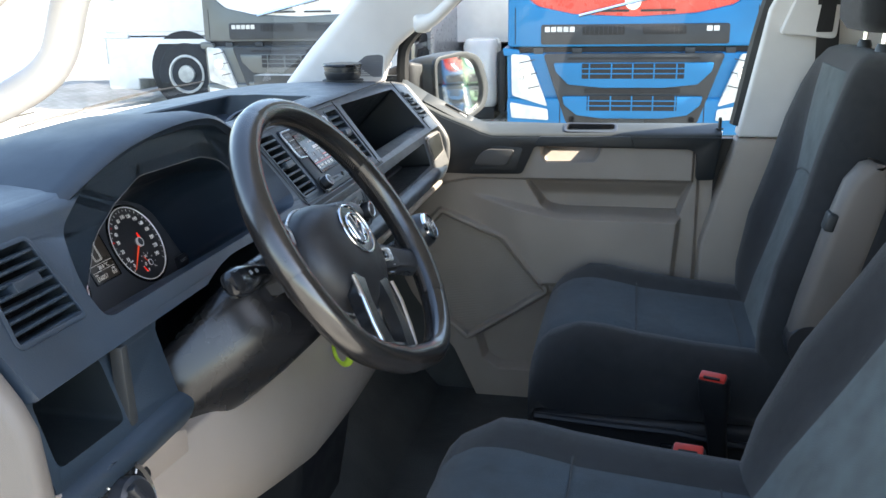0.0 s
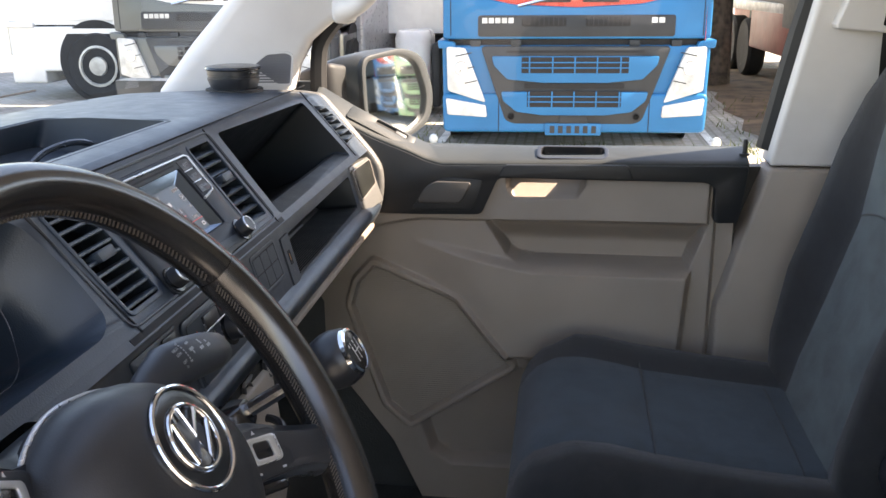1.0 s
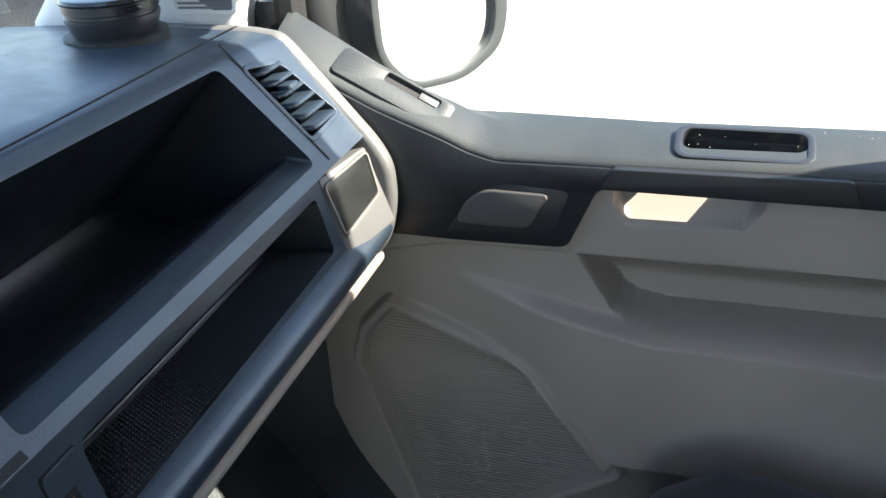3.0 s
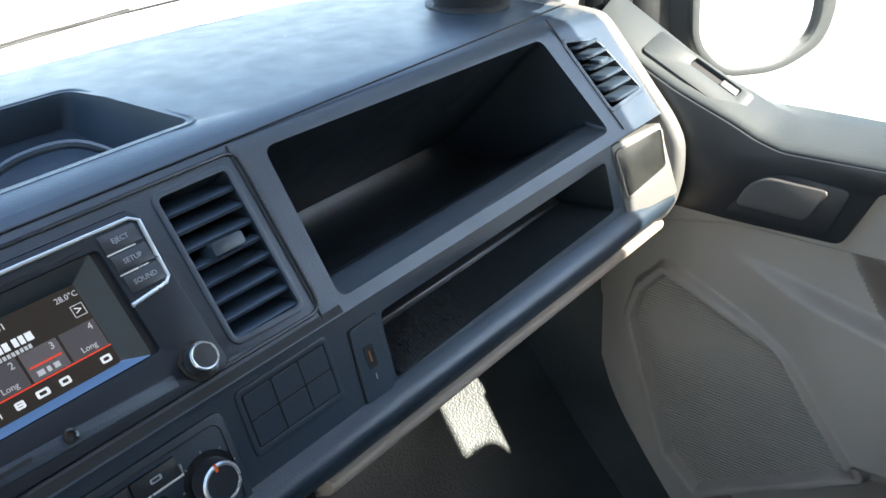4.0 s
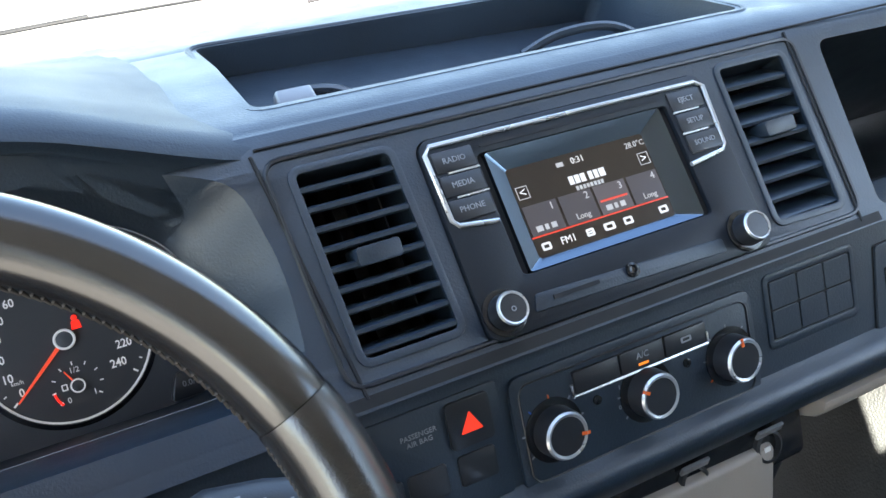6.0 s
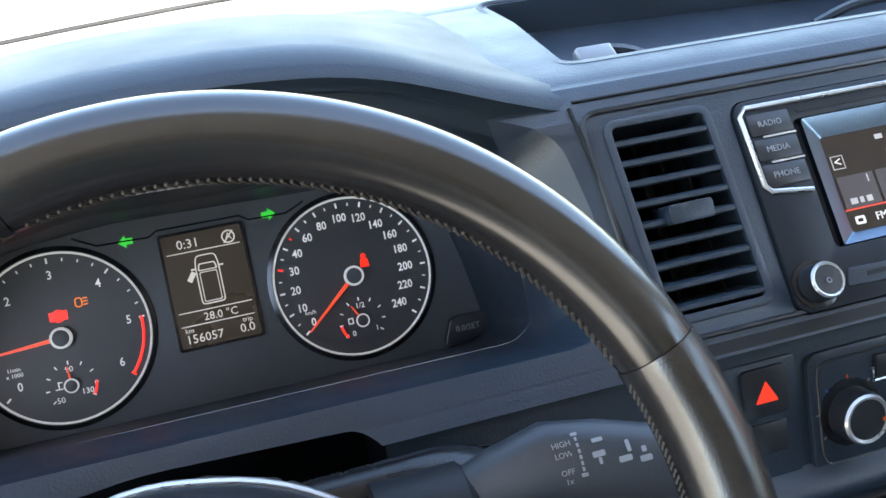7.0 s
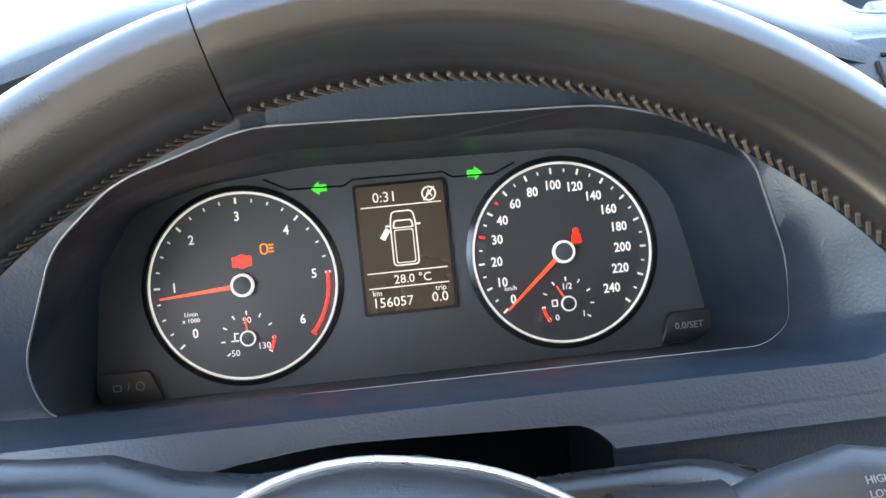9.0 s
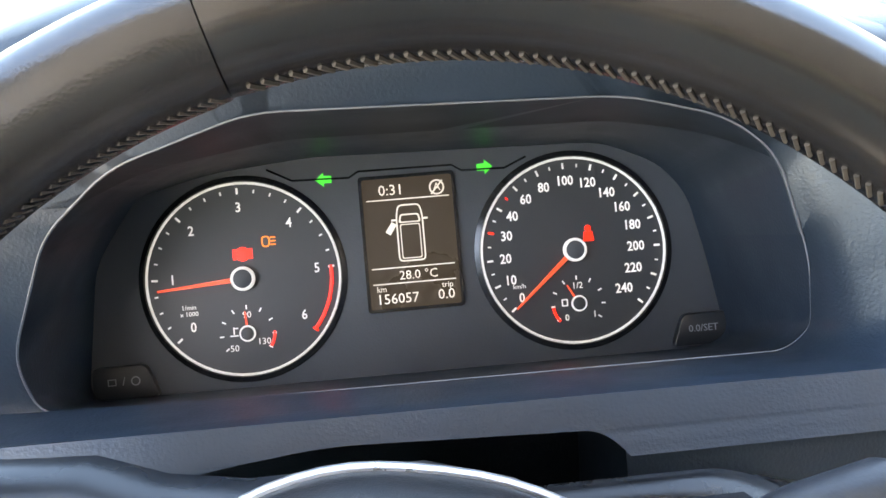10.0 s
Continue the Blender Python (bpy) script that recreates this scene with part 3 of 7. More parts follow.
# the upper edge falls away towards the passenger's door
DROP = [(-0.865, 0.0), (0.20, 0.0), (0.40, 0.007), (0.58, 0.017), (0.64, 0.021), (0.69, 0.025), (0.752, 0.034)]


def fallen(x, y, z):
    """A place on the dash, lowered with its upper edge."""
    k = lerp_table(DROP, x) * smooth_step(1.245, 1.335, z)
    return (x, y - 0.633 * k * (1 - smooth_step(1.12, 1.25, y)), z - 0.774 * k)


body = loft([[fallen(x, y, z) for y, z in PROFILE] for x in (-0.865, 0.20, 0.30, 0.40, 0.49, 0.58, 0.64, 0.69, 0.722, 0.752)])


def cut_d(poly, depth):
    """A cutter through the upper face."""
    return prism(poly, 0.03, -depth, on_d())


V0 = rounded([(-0.842, 0.036), (-0.748, 0.034), (-0.742, 0.124), (-0.812, 0.124)], 0.006)
V1 = rounded([(-0.170, 0.016), (-0.110, 0.016), (-0.113, 0.130), (-0.173, 0.130)], 0.005)
V2 = rounded([(0.142, 0.014), (0.202, 0.012), (0.210, 0.130), (0.148, 0.130)], 0.005)
V3 = rounded([(0.669, 0.022), (0.738, 0.026), (0.716, 0.094), (0.706, 0.100), (0.660, 0.110)], 0.005)
GB = rounded([(0.237, 0.000), (0.645, 0.002), (0.628, 0.124), (0.251, 0.134)], 0.010)
SHELF = rounded([(0.278, -0.043), (0.644, -0.036), (0.648, 0.029), (0.283, 0.026)], 0.006)
TRAY = rounded([(-0.172, 1.146), (0.228, 1.141), (0.214, 1.305), (-0.160, 1.335)], 0.012)
# glove box and shelf go in level
GB_LOW = [(0.0, 1.0, 1.2325), (0.16, 1.026, 1.2365), (0.30, 1.044, 1.2270), (0.45, 1.070, 1.2000), (0.70, 1.130, 1.1740), (0.82, 1.165, 1.1665), (0.92, 1.194, 1.1665), (1.0, 1.212, 1.1760)]


def shelf_ring(q):
    """The shelf's outline at a share q of its depth."""
    y0, z0 = lerp_table([(a, y) for a, y, z in GB_LOW], q), lerp_table([(a, z) for a, y, z in GB_LOW], q)
    ring = []
    for x, h in GB:
        v = h / 0.134
        yt, zt = 1.0848 + 0.1352 * q, 1.3362 - 0.1482 * q
        ring.append((0.441 + (x - 0.441) * (1 - 0.05 * q), y0 + (yt - y0) * v, z0 + (zt - z0) * v))
    return ring


gb_in = loft([[on_d(p[0], p[1], 0.03).translation for p in GB]] + [shelf_ring(q) for q in (0.0, 0.08, 0.16, 0.23, 0.30, 0.37, 0.45, 0.57, 0.70, 0.82, 0.90, 0.96, 1.0)])
shelf_in = loft([[on_l(p[0], p[1], 0.03).translation for p in SHELF], [on_l(p[0], p[1], 0).translation + Vector((0, 0.15, -0.006 - 0.050 * smooth_step(-0.02, 0.02, p[1]))) for p in SHELF]])
tray_in = loft([[(p[0], p[1], 1.42) for p in TRAY], [(p[0], p[1], 1.352) for p in TRAY], [(p[0] * 0.97, p[1] + (0.010 if p[1] > 1.24 else 0.006), 1.296 + (p[1] - 1.146) * 0.165) for p in TRAY]])
RAD = rrect(0.226, 0.132, 0.010, 4, 0.0165, 0.0655)
radio_in = prism(RAD, 0.02, -0.010, on_d())

OUT = [(-0.728, 1.011, 1.245), (-0.222, 1.008, 1.2425), (-0.200, 1.016, 1.252), (-0.196, 1.049, 1.292), (-0.205, 1.085, 1.337), (-0.300, 1.105, 1.372), (-0.360, 1.105, 1.380),
       (-0.480, 1.105, 1.380), (-0.590, 1.10, 1.362), (-0.690, 1.075, 1.325), (-0.722, 1.04, 1.28)]
INN = [(-0.607, 1.112, 1.188), (-0.234, 1.090, 1.200), (-0.222, 1.090, 1.212), (-0.228, 1.090, 1.250), (-0.246, 1.098, 1.302), (-0.268, 1.106, 1.319), (-0.316, 1.108, 1.332),
       (-0.482, 1.108, 1.337), (-0.545, 1.104, 1.318), (-0.583, 1.112, 1.285), (-0.612, 1.112, 1.222)]
PLT = [(-0.614, -0.066), (-0.236, -0.068), (-0.219, -0.060), (-0.227, -0.010), (-0.236, 0.030), (-0.252, 0.050), (-0.288, 0.0665), (-0.470, 0.0710), (-0.534, 0.0655), (-0.578, 0.054), (-0.604, 0.015)]
CHF = [Vector(p) + Vector((0, 0.004, -0.003)) for p in OUT]
for k, p in ((1, (-0.238, 1.034, 1.2310)), (2, (-0.223, 1.040, 1.2390)), (3, (-0.2225, 1.069, 1.2729)), (4, (-0.2280, 1.098, 1.3130))):
    CHF[k] = Vector(p)
CHF = rounded(CHF, 0.016, 5)
STP = [tuple((a + b) / 2 for a, b in zip(p, q)) for p, q in zip(OUT, INN)]
STP[1], STP[2], STP[3], STP[4] = (-0.240, 1.056, 1.219), (-0.228, 1.060, 1.229), (-0.228, 1.080, 1.264), (-0.238, 1.100, 1.312)
STP[0], STP[8], STP[9], STP[10] = (-0.700, 1.078, 1.216), (-0.612, 1.106, 1.346), (-0.684, 1.100, 1.304), (-0.708, 1.090, 1.255)
STP = rounded(STP, 0.016, 5)
OUT, INN, PLT = rounded(OUT, 0.018, 5), rounded(INN, 0.014, 5), rounded(PLT, 0.012, 5)
RINGS = [[Vector(p) + Vector((0, -0.08, 0.02)) for p in OUT], [Vector(p) for p in OUT], [Vector(p) for p in CHF], [Vector(p) for p in STP], [Vector(p) for p in INN]] + [[on_c(x, y, d).translation for x, y in PLT] for d in (0.003, -0.022)]
well, well2 = loft(RINGS), loft(RINGS)
# room for the steering column under the instruments
COLGAP = rounded([(-0.645, 1.05), (-0.331, 1.05), (-0.337, 1.222), (-0.350, 1.2325), (-0.456, 1.2355), (-0.500, 1.2320), (-0.645, 1.210)], 0.014, 5)
COLCUT = loft([[(x, y, min(z, top)) for x, z in COLGAP] for y, top in ((0.90, 1.24), (1.022, 1.24), (1.050, 1.205), (1.10, 1.176))])
BIN = prism(rounded([(-0.852, 1.150), (-0.745, 1.146), (-0.748, 1.215), (-0.852, 1.215)], 0.010), 0.90, 1.12, axes((0, 0, 0), EX, Vector((0, 0, 1)), Vector((0, 1, 0))))
# dash plastic darkened by colour for the shade inside the cut-outs
CAVITY_SHADE = material("cavity_shade_plastic", (0.0085, 0.0128, 0.0165), 0.42, grain=0.5, grain_scale=700, vary=0.10, scale=9)
mesh = carved(body, [cut_d(V0, 0.06), cut_d(V1, 0.06), cut_d(V2, 0.06), cut_d(V3, 0.06), COLCUT, BIN, gb_in, shelf_in, tray_in, radio_in, well], 0.0028, 2, skin=PLASTIC, inner=CAVITY_SHADE, plain=(8, 10))
part("body", mesh, PLASTIC, dash, "grained black dashboard moulding")

# hood over the instruments
LIP = [(-0.72, 1.330), (-0.68, 1.340), (-0.64, 1.354), (-0.60, 1.370), (-0.55, 1.386), (-0.50, 1.394), (-0.45, 1.3985), (-0.40, 1.400), (-0.35, 1.398), (-0.312, 1.393), (-0.285, 1.384), (-0.250, 1.370), (-0.215, 1.356), (-0.180, 1.345)]
rings = []
for k in range(41):
    x = -0.72 + 0.54 * k / 40
    z = sum(lerp_table(LIP, x + dx) for dx in (-0.02, 0, 0.02)) / 3
    h = max(z - 1.345, 0.0)
    rings.append([(x, 1.100, 1.30), (x, 1.098 - 0.2 * h, z - 0.012), (x, 1.094 - 0.25 * h, z - 0.006), (x, 1.099 - 0.25 * h, z), (x, 1.115, z + 0.004), (x, 1.17, z + 0.002 - 0.05 * h),
                  (x, 1.24, 1.352 + 0.80 * h), (x, 1.33, 1.352 + 0.40 * h), (x, 1.42, 1.350), (x, 1.42, 1.30)])
part("instrument_hood", carved(loft(rings), [well2], 0.0), TOPPAD, dash, "black hood over the instruments", 50)
# end caps: the right one paled for sunlight, the left darkened for shade
CAP = [(0.992, 1.078), (0.974, 1.105), (0.964, 1.150), (0.966, 1.192), (0.981, 1.219), (1.066, 1.318), (1.078, 1.3285), (1.11, 1.333), (1.30, 1.335), (1.30, 1.10), (1.05, 1.05)]
part("end_cap", prism(rounded(CAP, 0.022, 5), 0.7445, 0.766, YZ_X, 0.009, 5), SUNLIT_GRAIN, dash, "grained end cap, coloured paler for sunlight")
# slanting panel that leads from the shelf to the cap, with its flap
END = [(0.6640, -0.048, 0.000), (0.6640, 0.040, 0.000), (0.7450, 0.040, 0.018), (0.7450, -0.048, 0.022)]
part("end_panel", bevelled(loft([[on_l(x, h, d + e).translation for x, h, d in END] for e in (-0.03, 0.002)]), 0.003, 2), SUNLIT_GRAIN, dash, "grained panel beside the shelf, coloured paler for sunlight")
CAP_L = [(0.990, 1.085), (0.983, 1.105), (0.992, 1.20), (1.004, 1.226), (1.086, 1.343), (1.100, 1.356), (1.13, 1.359), (1.30, 1.36), *CAP[9:]]
part("end_cap", prism(CAP_L, -0.892, -0.8655, YZ_X, 0.010, 3), DIM_BEIGE, dash, "beige grey end cap, darkened for shade")
# lower half in beige
low_p = [(1.015, 1.0835), (0.986, 1.0835), (0.986, 1.074), (0.996, 1.063), (1.06, 1.03), (1.20, 0.96), (1.40, 0.95), (1.40, 1.079)]
part("lower_panel", prism(low_p, 0.19, 0.760, YZ_X, 0.004), BEIGE, dash, "beige grey lower panel under the shelf")
knee = []
for k in range(33):
    x = -0.80 + 0.95 * k / 32
    zb = lerp_table([(-0.80, 1.02), (-0.66, 0.965), (-0.50, 0.905), (-0.27, 0.850), (-0.05, 0.828), (0.15, 0.815)], x)
    zt = lerp_table([(-0.80, 1.105), (-0.70, 1.09), (-0.60, 1.075), (0.15, 1.06)], x)
    yb = 0.02 * math.sin(math.pi * k / 32)
    knee.append([(x, 1.03, zt), (x, 0.995 - yb * 0.3, zt - 0.005), (x, 0.985 - yb, 0.6 * zt + 0.4 * zb), (x, 0.980 - yb, 0.35 * zt + 0.65 * zb), (x, 0.988 - yb, 0.15 * zt + 0.85 * zb), (x, 1.00 - yb, zb), (x, 1.08, zb), (x, 1.12, zt)])
part("knee_panel", bevelled(loft(knee), 0.004, 2, 45), BEIGE, dash, "smooth beige grey knee panel")

# ---- steering wheel ----
TILT_W = radians(34.15)
W_O = Vector((-0.4164, 0.8581, 1.2538))
WX, WY, WN = EX, Vector((0, math.sin(TILT_W), math.cos(TILT_W))), Vector((0, -math.cos(TILT_W), math.sin(TILT_W)))
TURNED = radians(-25.7)
WM = axes(W_O, WX, WY, WN) @ Matrix.Rotation(TURNED, 4, "Z")
wheel = thing("steering_wheel", W_O, "black leather steering wheel with chrome trim, partly turned", "steering wheel")


def rim_at(a):
    """Centre line of the rim: round, a little flat at its foot."""
    r = 0.187
    d = math.atan2(math.sin(a + math.pi / 2), math.cos(a + math.pi / 2))
    r -= 0.010 * smooth_step(0.60, 0.15, abs(d))
    return Vector((r * math.cos(a), r * math.sin(a), 0))


def rim_piece(a0, a1, n, r=0.0165, ends=True):
    rings = []
    for k in range(n + 1):
        a = radians(a0 + (a1 - a0) * k / n)
        p = rim_at(a)
        out = p.normalized()
        e = min(k, n - k)
        rr = r * (0.975 if e == 0 else 1.0)
        rings.append([p + rr * (1.02 * math.cos(b) * out + 1.12 * math.sin(b) * Vector((0, 0, 1))) for b in (2 * math.pi * j / 20 for j in range(20))])
    return loft(rings, False, True, WM)


part("rim", rim_piece(48.3, 131.7, 40), LEATHER, wheel, "smooth black leather top of the rim")
part("rim", rim_piece(131.82, 203.88, 34, 0.0170), PERF, wheel, "perforated leather grip")
part("rim", rim_piece(-23.88, 48.18, 34, 0.0170), PERF, wheel, "perforated leather grip")
part("rim", rim_piece(204, 336, 60), LEATHER, wheel, "smooth black leather foot of the rim")

structure("wall_kick", slab([(0.835, 0.80, 0.42), (0.835, 1.46, 0.42), (0.835, 1.52, 1.34), (0.835, 1.12, 1.34), (0.835, 1.12, 0.9)], 0.05, 0), CARPET,
          "black side panel of the footwell beside the door", "side panel")
structure("wall_kick_driver", slab([(-0.87, 1.02, 0.42), (-0.87, 1.46, 0.42), (-0.87, 1.52, 1.30), (-0.87, 1.05, 1.06)], -0.05, 0), DIM_BEIGE,
          "beige grey side panel under the windscreen pillar, darkened for shade", "side panel")


# ---- steering wheel: hub, spokes, buttons ----
def at_w(x, y, z=0.0):
    return WM @ Matrix.Translation((x, y, z))


HUB = rounded([(-0.096, 0.006), (-0.060, 0.046), (0.0, 0.062), (0.060, 0.046), (0.096, 0.006), (0.092, -0.048), (0.048, -0.096), (-0.048, -0.096), (-0.092, -0.048)][::-1], 0.034, 6)
part("airbag_cover", loft([[(x * q, y * q, z) for x, y in HUB] for q, z in ((0.94, -0.052), (1.0, -0.042), (1.0, -0.032), (0.985, -0.024), (0.94, -0.015), (0.86, -0.006), (0.72, 0.003), (0.55, 0.009), (0.34, 0.012), (0.1, 0.013))], m=WM),
     material("airbag_grained_black", (0.020, 0.021, 0.024), 0.40, grain=0.25, grain_scale=1100, vary=0.1, scale=20), wheel, "grained black airbag cover", 60)
part("chrome_line", tube([(x * 1.008, y * 1.008, -0.033) for x, y in HUB], 0.0019, 8, True, WM), SILVER, wheel, "thin chrome line round the cover")
bz = 0.009
part("badge_dish", lathe([(0.0340, bz - 0.004), (0.0340, bz + 0.004), (0.030, bz + 0.0048), (0.0, bz + 0.0020)], at_w(0, 0.003), 40, False), PIANO, wheel, "gloss black badge dish")
badge = part("badge", tube([(0.0340 * math.cos(a), 0.0340 * math.sin(a) + 0.003, bz + 0.0045) for a in (2 * math.pi * k / 40 for k in range(40))], 0.0019, 8, True, WM), CHROME, wheel, "round chrome badge ring")
part("inner_ring", tube([(0.0215 * math.cos(a), 0.0215 * math.sin(a) + 0.003, bz + 0.0050) for a in (2 * math.pi * k / 40 for k in range(40))], 0.0017, 8, True, WM), CHROME, badge)
for pts in ([(-0.0165, 0.0095), (-0.0062, -0.0165), (0.0, -0.0035), (0.0062, -0.0165), (0.0165, 0.0095)], [(-0.0080, 0.0185), (0.0, 0.0010), (0.0080, 0.0185)]):
    part("chevron", tube([(x, y + 0.003, bz + 0.0052) for x, y in pts], 0.0021, 8, m=WM), CHROME, badge)
SPOKE = material("spoke_black_plastic", (0.017, 0.020, 0.025), 0.30, vary=0.06, spec=0.6)
for s in (1, -1):
    arm = loft([[(s * x, yy, zz) for yy, zz in ((hi - 0.004, 0.010 - dz), (hi - 0.010, 0.016 - dz), (lo + 0.006, 0.016 - dz), (lo, 0.010 - dz), (lo, -0.008 - dz), (hi, -0.008 - dz))]
                for x, hi, lo, dz in ((0.0, 0.061, -0.030, 0.058), (0.030, 0.054, -0.030, 0.058), (0.055, 0.042, -0.030, 0.056), (0.078, 0.031, -0.028, 0.050), (0.100, 0.025, -0.026, 0.042), (0.118, 0.025, -0.025, 0.034), (0.138, 0.017, -0.026, 0.026), (0.155, 0.012, -0.028, 0.019), (0.174, 0.010, -0.034, 0.012))], m=WM)
    part("spoke", bevelled(arm, 0.004, 3, 40), SPOKE, wheel, "smooth black spoke", 60)
    pod_m = at_w(s * 0.115, -0.004, -0.022) @ Matrix.Rotation(radians(-17 * s), 4, "Y")
    pod = part("button_pod", prism(rounded([(s * -0.030, 0.018), (s * 0.018, 0.017), (s * 0.028, 0.004), (s * 0.026, -0.020), (s * -0.026, -0.022)], 0.008), -0.004, 0.0040, pod_m, 0.002), SATIN, wheel, "black multifunction buttons")
    part("rocker_frame", frame_ring(rrect(0.032, 0.021, 0.004, 3), rrect(0.016, 0.0125, 0.002, 3), 0.003, 0.0062, pod_m, 0.0008), SILVER, pod, "silver rocker")
    part("rocker_key", prism(rrect(0.0158, 0.0123, 0.002, 3), 0.002, 0.0054, pod_m, 0.0006), PIANO, pod)
    for k, (x, y) in enumerate(((-0.002, 0.0145), (0.0215, 0.008), (-0.010, -0.0165), (0.014, -0.0160))):
        part("key_mark", prism([(s * x - 0.0016, y - 0.0014), (s * x + 0.0016, y - 0.0014), (s * x, y + 0.0016)] if k < 2 else rrect(0.0036, 0.0018, 0, 1, s * x, y), 0.0039, 0.0043, pod_m), INK_P, pod)
    part("paddle_key", box(0.030, 0.007, 0.008, pod_m @ Matrix.Translation((0, -0.027, -0.003)), 0.002), PIANO, pod)
# lower spoke: a chrome-edged fork
for s in (1, -1):
    part("fork", loft([[(s * x + dx, y + dy, z) for dx, dy, z in ((-0.012, 0, 0.004), (0.012, 0, 0.004), (0.012, 0, -0.014), (-0.012, 0, -0.014))] for x, y, dy in ((0.030, -0.060, 0), (0.036, -0.095, 0), (0.034, -0.130, 0), (0.024, -0.168, 0))], m=WM), PIANO, wheel, "gloss black fork spoke")
    part("fork_trim", tube([(s * 0.048, -0.066, 0.005), (s * 0.049, -0.095, 0.006), (s * 0.047, -0.130, 0.004), (s * 0.040, -0.160, 0.002)], 0.0032, 8, m=WM), CHROME, wheel, "chrome edge of the lower spoke")
part("fork_bridge", box(0.075, 0.016, 0.014, at_w(0, -0.160, -0.004), 0.004), PIANO, wheel)
# stitches along the inside of the rim
st = []
for k in range(150):
    a = radians(-23 + 70 * (k % 75) / 75 + (0 if k < 75 else 156))
    p = rim_at(a)
    q = p - p.normalized() * 0.0168
    t = Vector((-math.sin(a), math.cos(a), 0)) * 0.0017
    st.append(tube([q - t + Vector((0, 0, -0.0024)), q + t + Vector((0, 0, 0.0024))], 0.0008, 5, m=WM))
for k in range(64):
    a = radians(50.5 + 79 * k / 63)
    p = rim_at(a)
    q = p - p.normalized() * 0.0168
    t = Vector((-math.sin(a), math.cos(a), 0)) * 0.0017
    st.append(tube([q - t + Vector((0, 0, -0.0024)), q + t + Vector((0, 0, 0.0024))], 0.0008, 5, m=WM))
THREAD = material("dark_thread", (0.060, 0.050, 0.042), 0.8)
tagged(part("stitching", joined(*st), THREAD, wheel, "dark cross stitching inside the rim"), kind="stuff")

# ---- steering column ----
column = thing("steering_column", (-0.417, 0.98, 1.16), "black plastic column shroud behind the steering wheel", "steering column")
CT_A = radians(35)
CM = axes(Vector((-0.408, 0.874, 1.250)), EX, Vector((0, math.sin(CT_A), math.cos(CT_A))), Vector((0, -math.cos(CT_A), math.sin(CT_A))))
sh = []
for z, w, up, dn in ((-0.078, 0.088, 0.034, 0.070), (-0.082, 0.105, 0.040, 0.082), (-0.09, 0.125, 0.042, 0.090), (-0.14, 0.165, 0.032, 0.098), (-0.19, 0.205, 0.018, 0.102), (-0.25, 0.235, 0.0, 0.100)):
    sh.append([(x, (y if y > 0 else y), z) for x, y in rounded([(-w, -dn * 0.55), (-w * 0.55, -dn), (w * 0.55, -dn), (w, -dn * 0.55), (w, up * 0.6), (w * 0.8, up), (-w * 0.8, up), (-w, up * 0.6)], 0.03, 4)])
part("shroud", loft(sh, m=CM), material("shroud_plastic", (0.014, 0.014, 0.015), 0.26, vary=0.08, grain=0.12), column, "black column shroud", 60)
part("seam", tube([(0.119, -0.02, -0.25), (0.1, -0.02, -0.14), (0.0895, -0.015, -0.09), (0.081, -0.01, -0.05)], 0.001, 5, m=CM), SHAFT, column)
part("seam", tube([(-0.119, -0.02, -0.25), (-0.1, -0.02, -0.14), (-0.0895, -0.015, -0.09), (-0.081, -0.01, -0.05)], 0.001, 5, m=CM), SHAFT, column)


STALK = material("stalk_grey_plastic", (0.034, 0.038, 0.045), 0.42, vary=0.06, grain=0.2, spec=0.6)


def stalk(s, line, sizes, icons, words=()):
    """A switch lever beside the column; s: +1 to the right. line: its axis, sizes: half width and half thickness along it."""
    pts = [Vector((s * x, y, z)) for x, y, z in line]
    rings = []
    for p, (w, h) in zip(pts, sizes):
        rings.append([(p.x, p.y + w * math.copysign(abs(math.cos(a)) ** 0.8, math.cos(a)), p.z + h * math.sin(a)) for a in (2 * math.pi * k / 28 for k in range(28))])
    lever = part("lever", loft(rings, m=CM), STALK if s > 0 else PIANO, column, "black switch lever", 60)
    axis = [tuple(table) for table in zip([x for x, y, z in line], [y for x, y, z in line], [z for x, y, z in line], [w for w, h in sizes], [h for w, h in sizes])]

    def over(x, y):
        """The frame of a print on the lever's upper face."""
        cy, cz, w, h = (lerp_table([(a[0], a[k]) for a in axis], x) for k in (1, 2, 3, 4))
        c = min((abs(y - cy) / w) ** 1.25, 0.95)
        n = Vector((0, (y - cy) / w / w, math.sqrt(1 - c * c) / h)).normalized()
        return CM @ axes((s * x, y, cz + h * math.sqrt(1 - c * c) + 0.0001), EX, n.cross(EX), n)
    for x, y, w, h in icons:
        part("icon", prism(rrect(w, h, min(w, h) * 0.25, 2), -0.0006, 0.0003, over(x, y)), LEVERINK, lever)
    for x, y, word in words:
        letters("print", word, 0.0036, over(x, y), LEVERINK, lever)
    part("lever_neck", lathe([(0.024, -0.02), (0.024, 0.02), (0.020, 0.024)], CM @ Matrix.Translation((s * 0.072, line[0][1], -0.064)) @ Matrix.Rotation(radians(90), 4, "Y"), 20), DEEP, column)


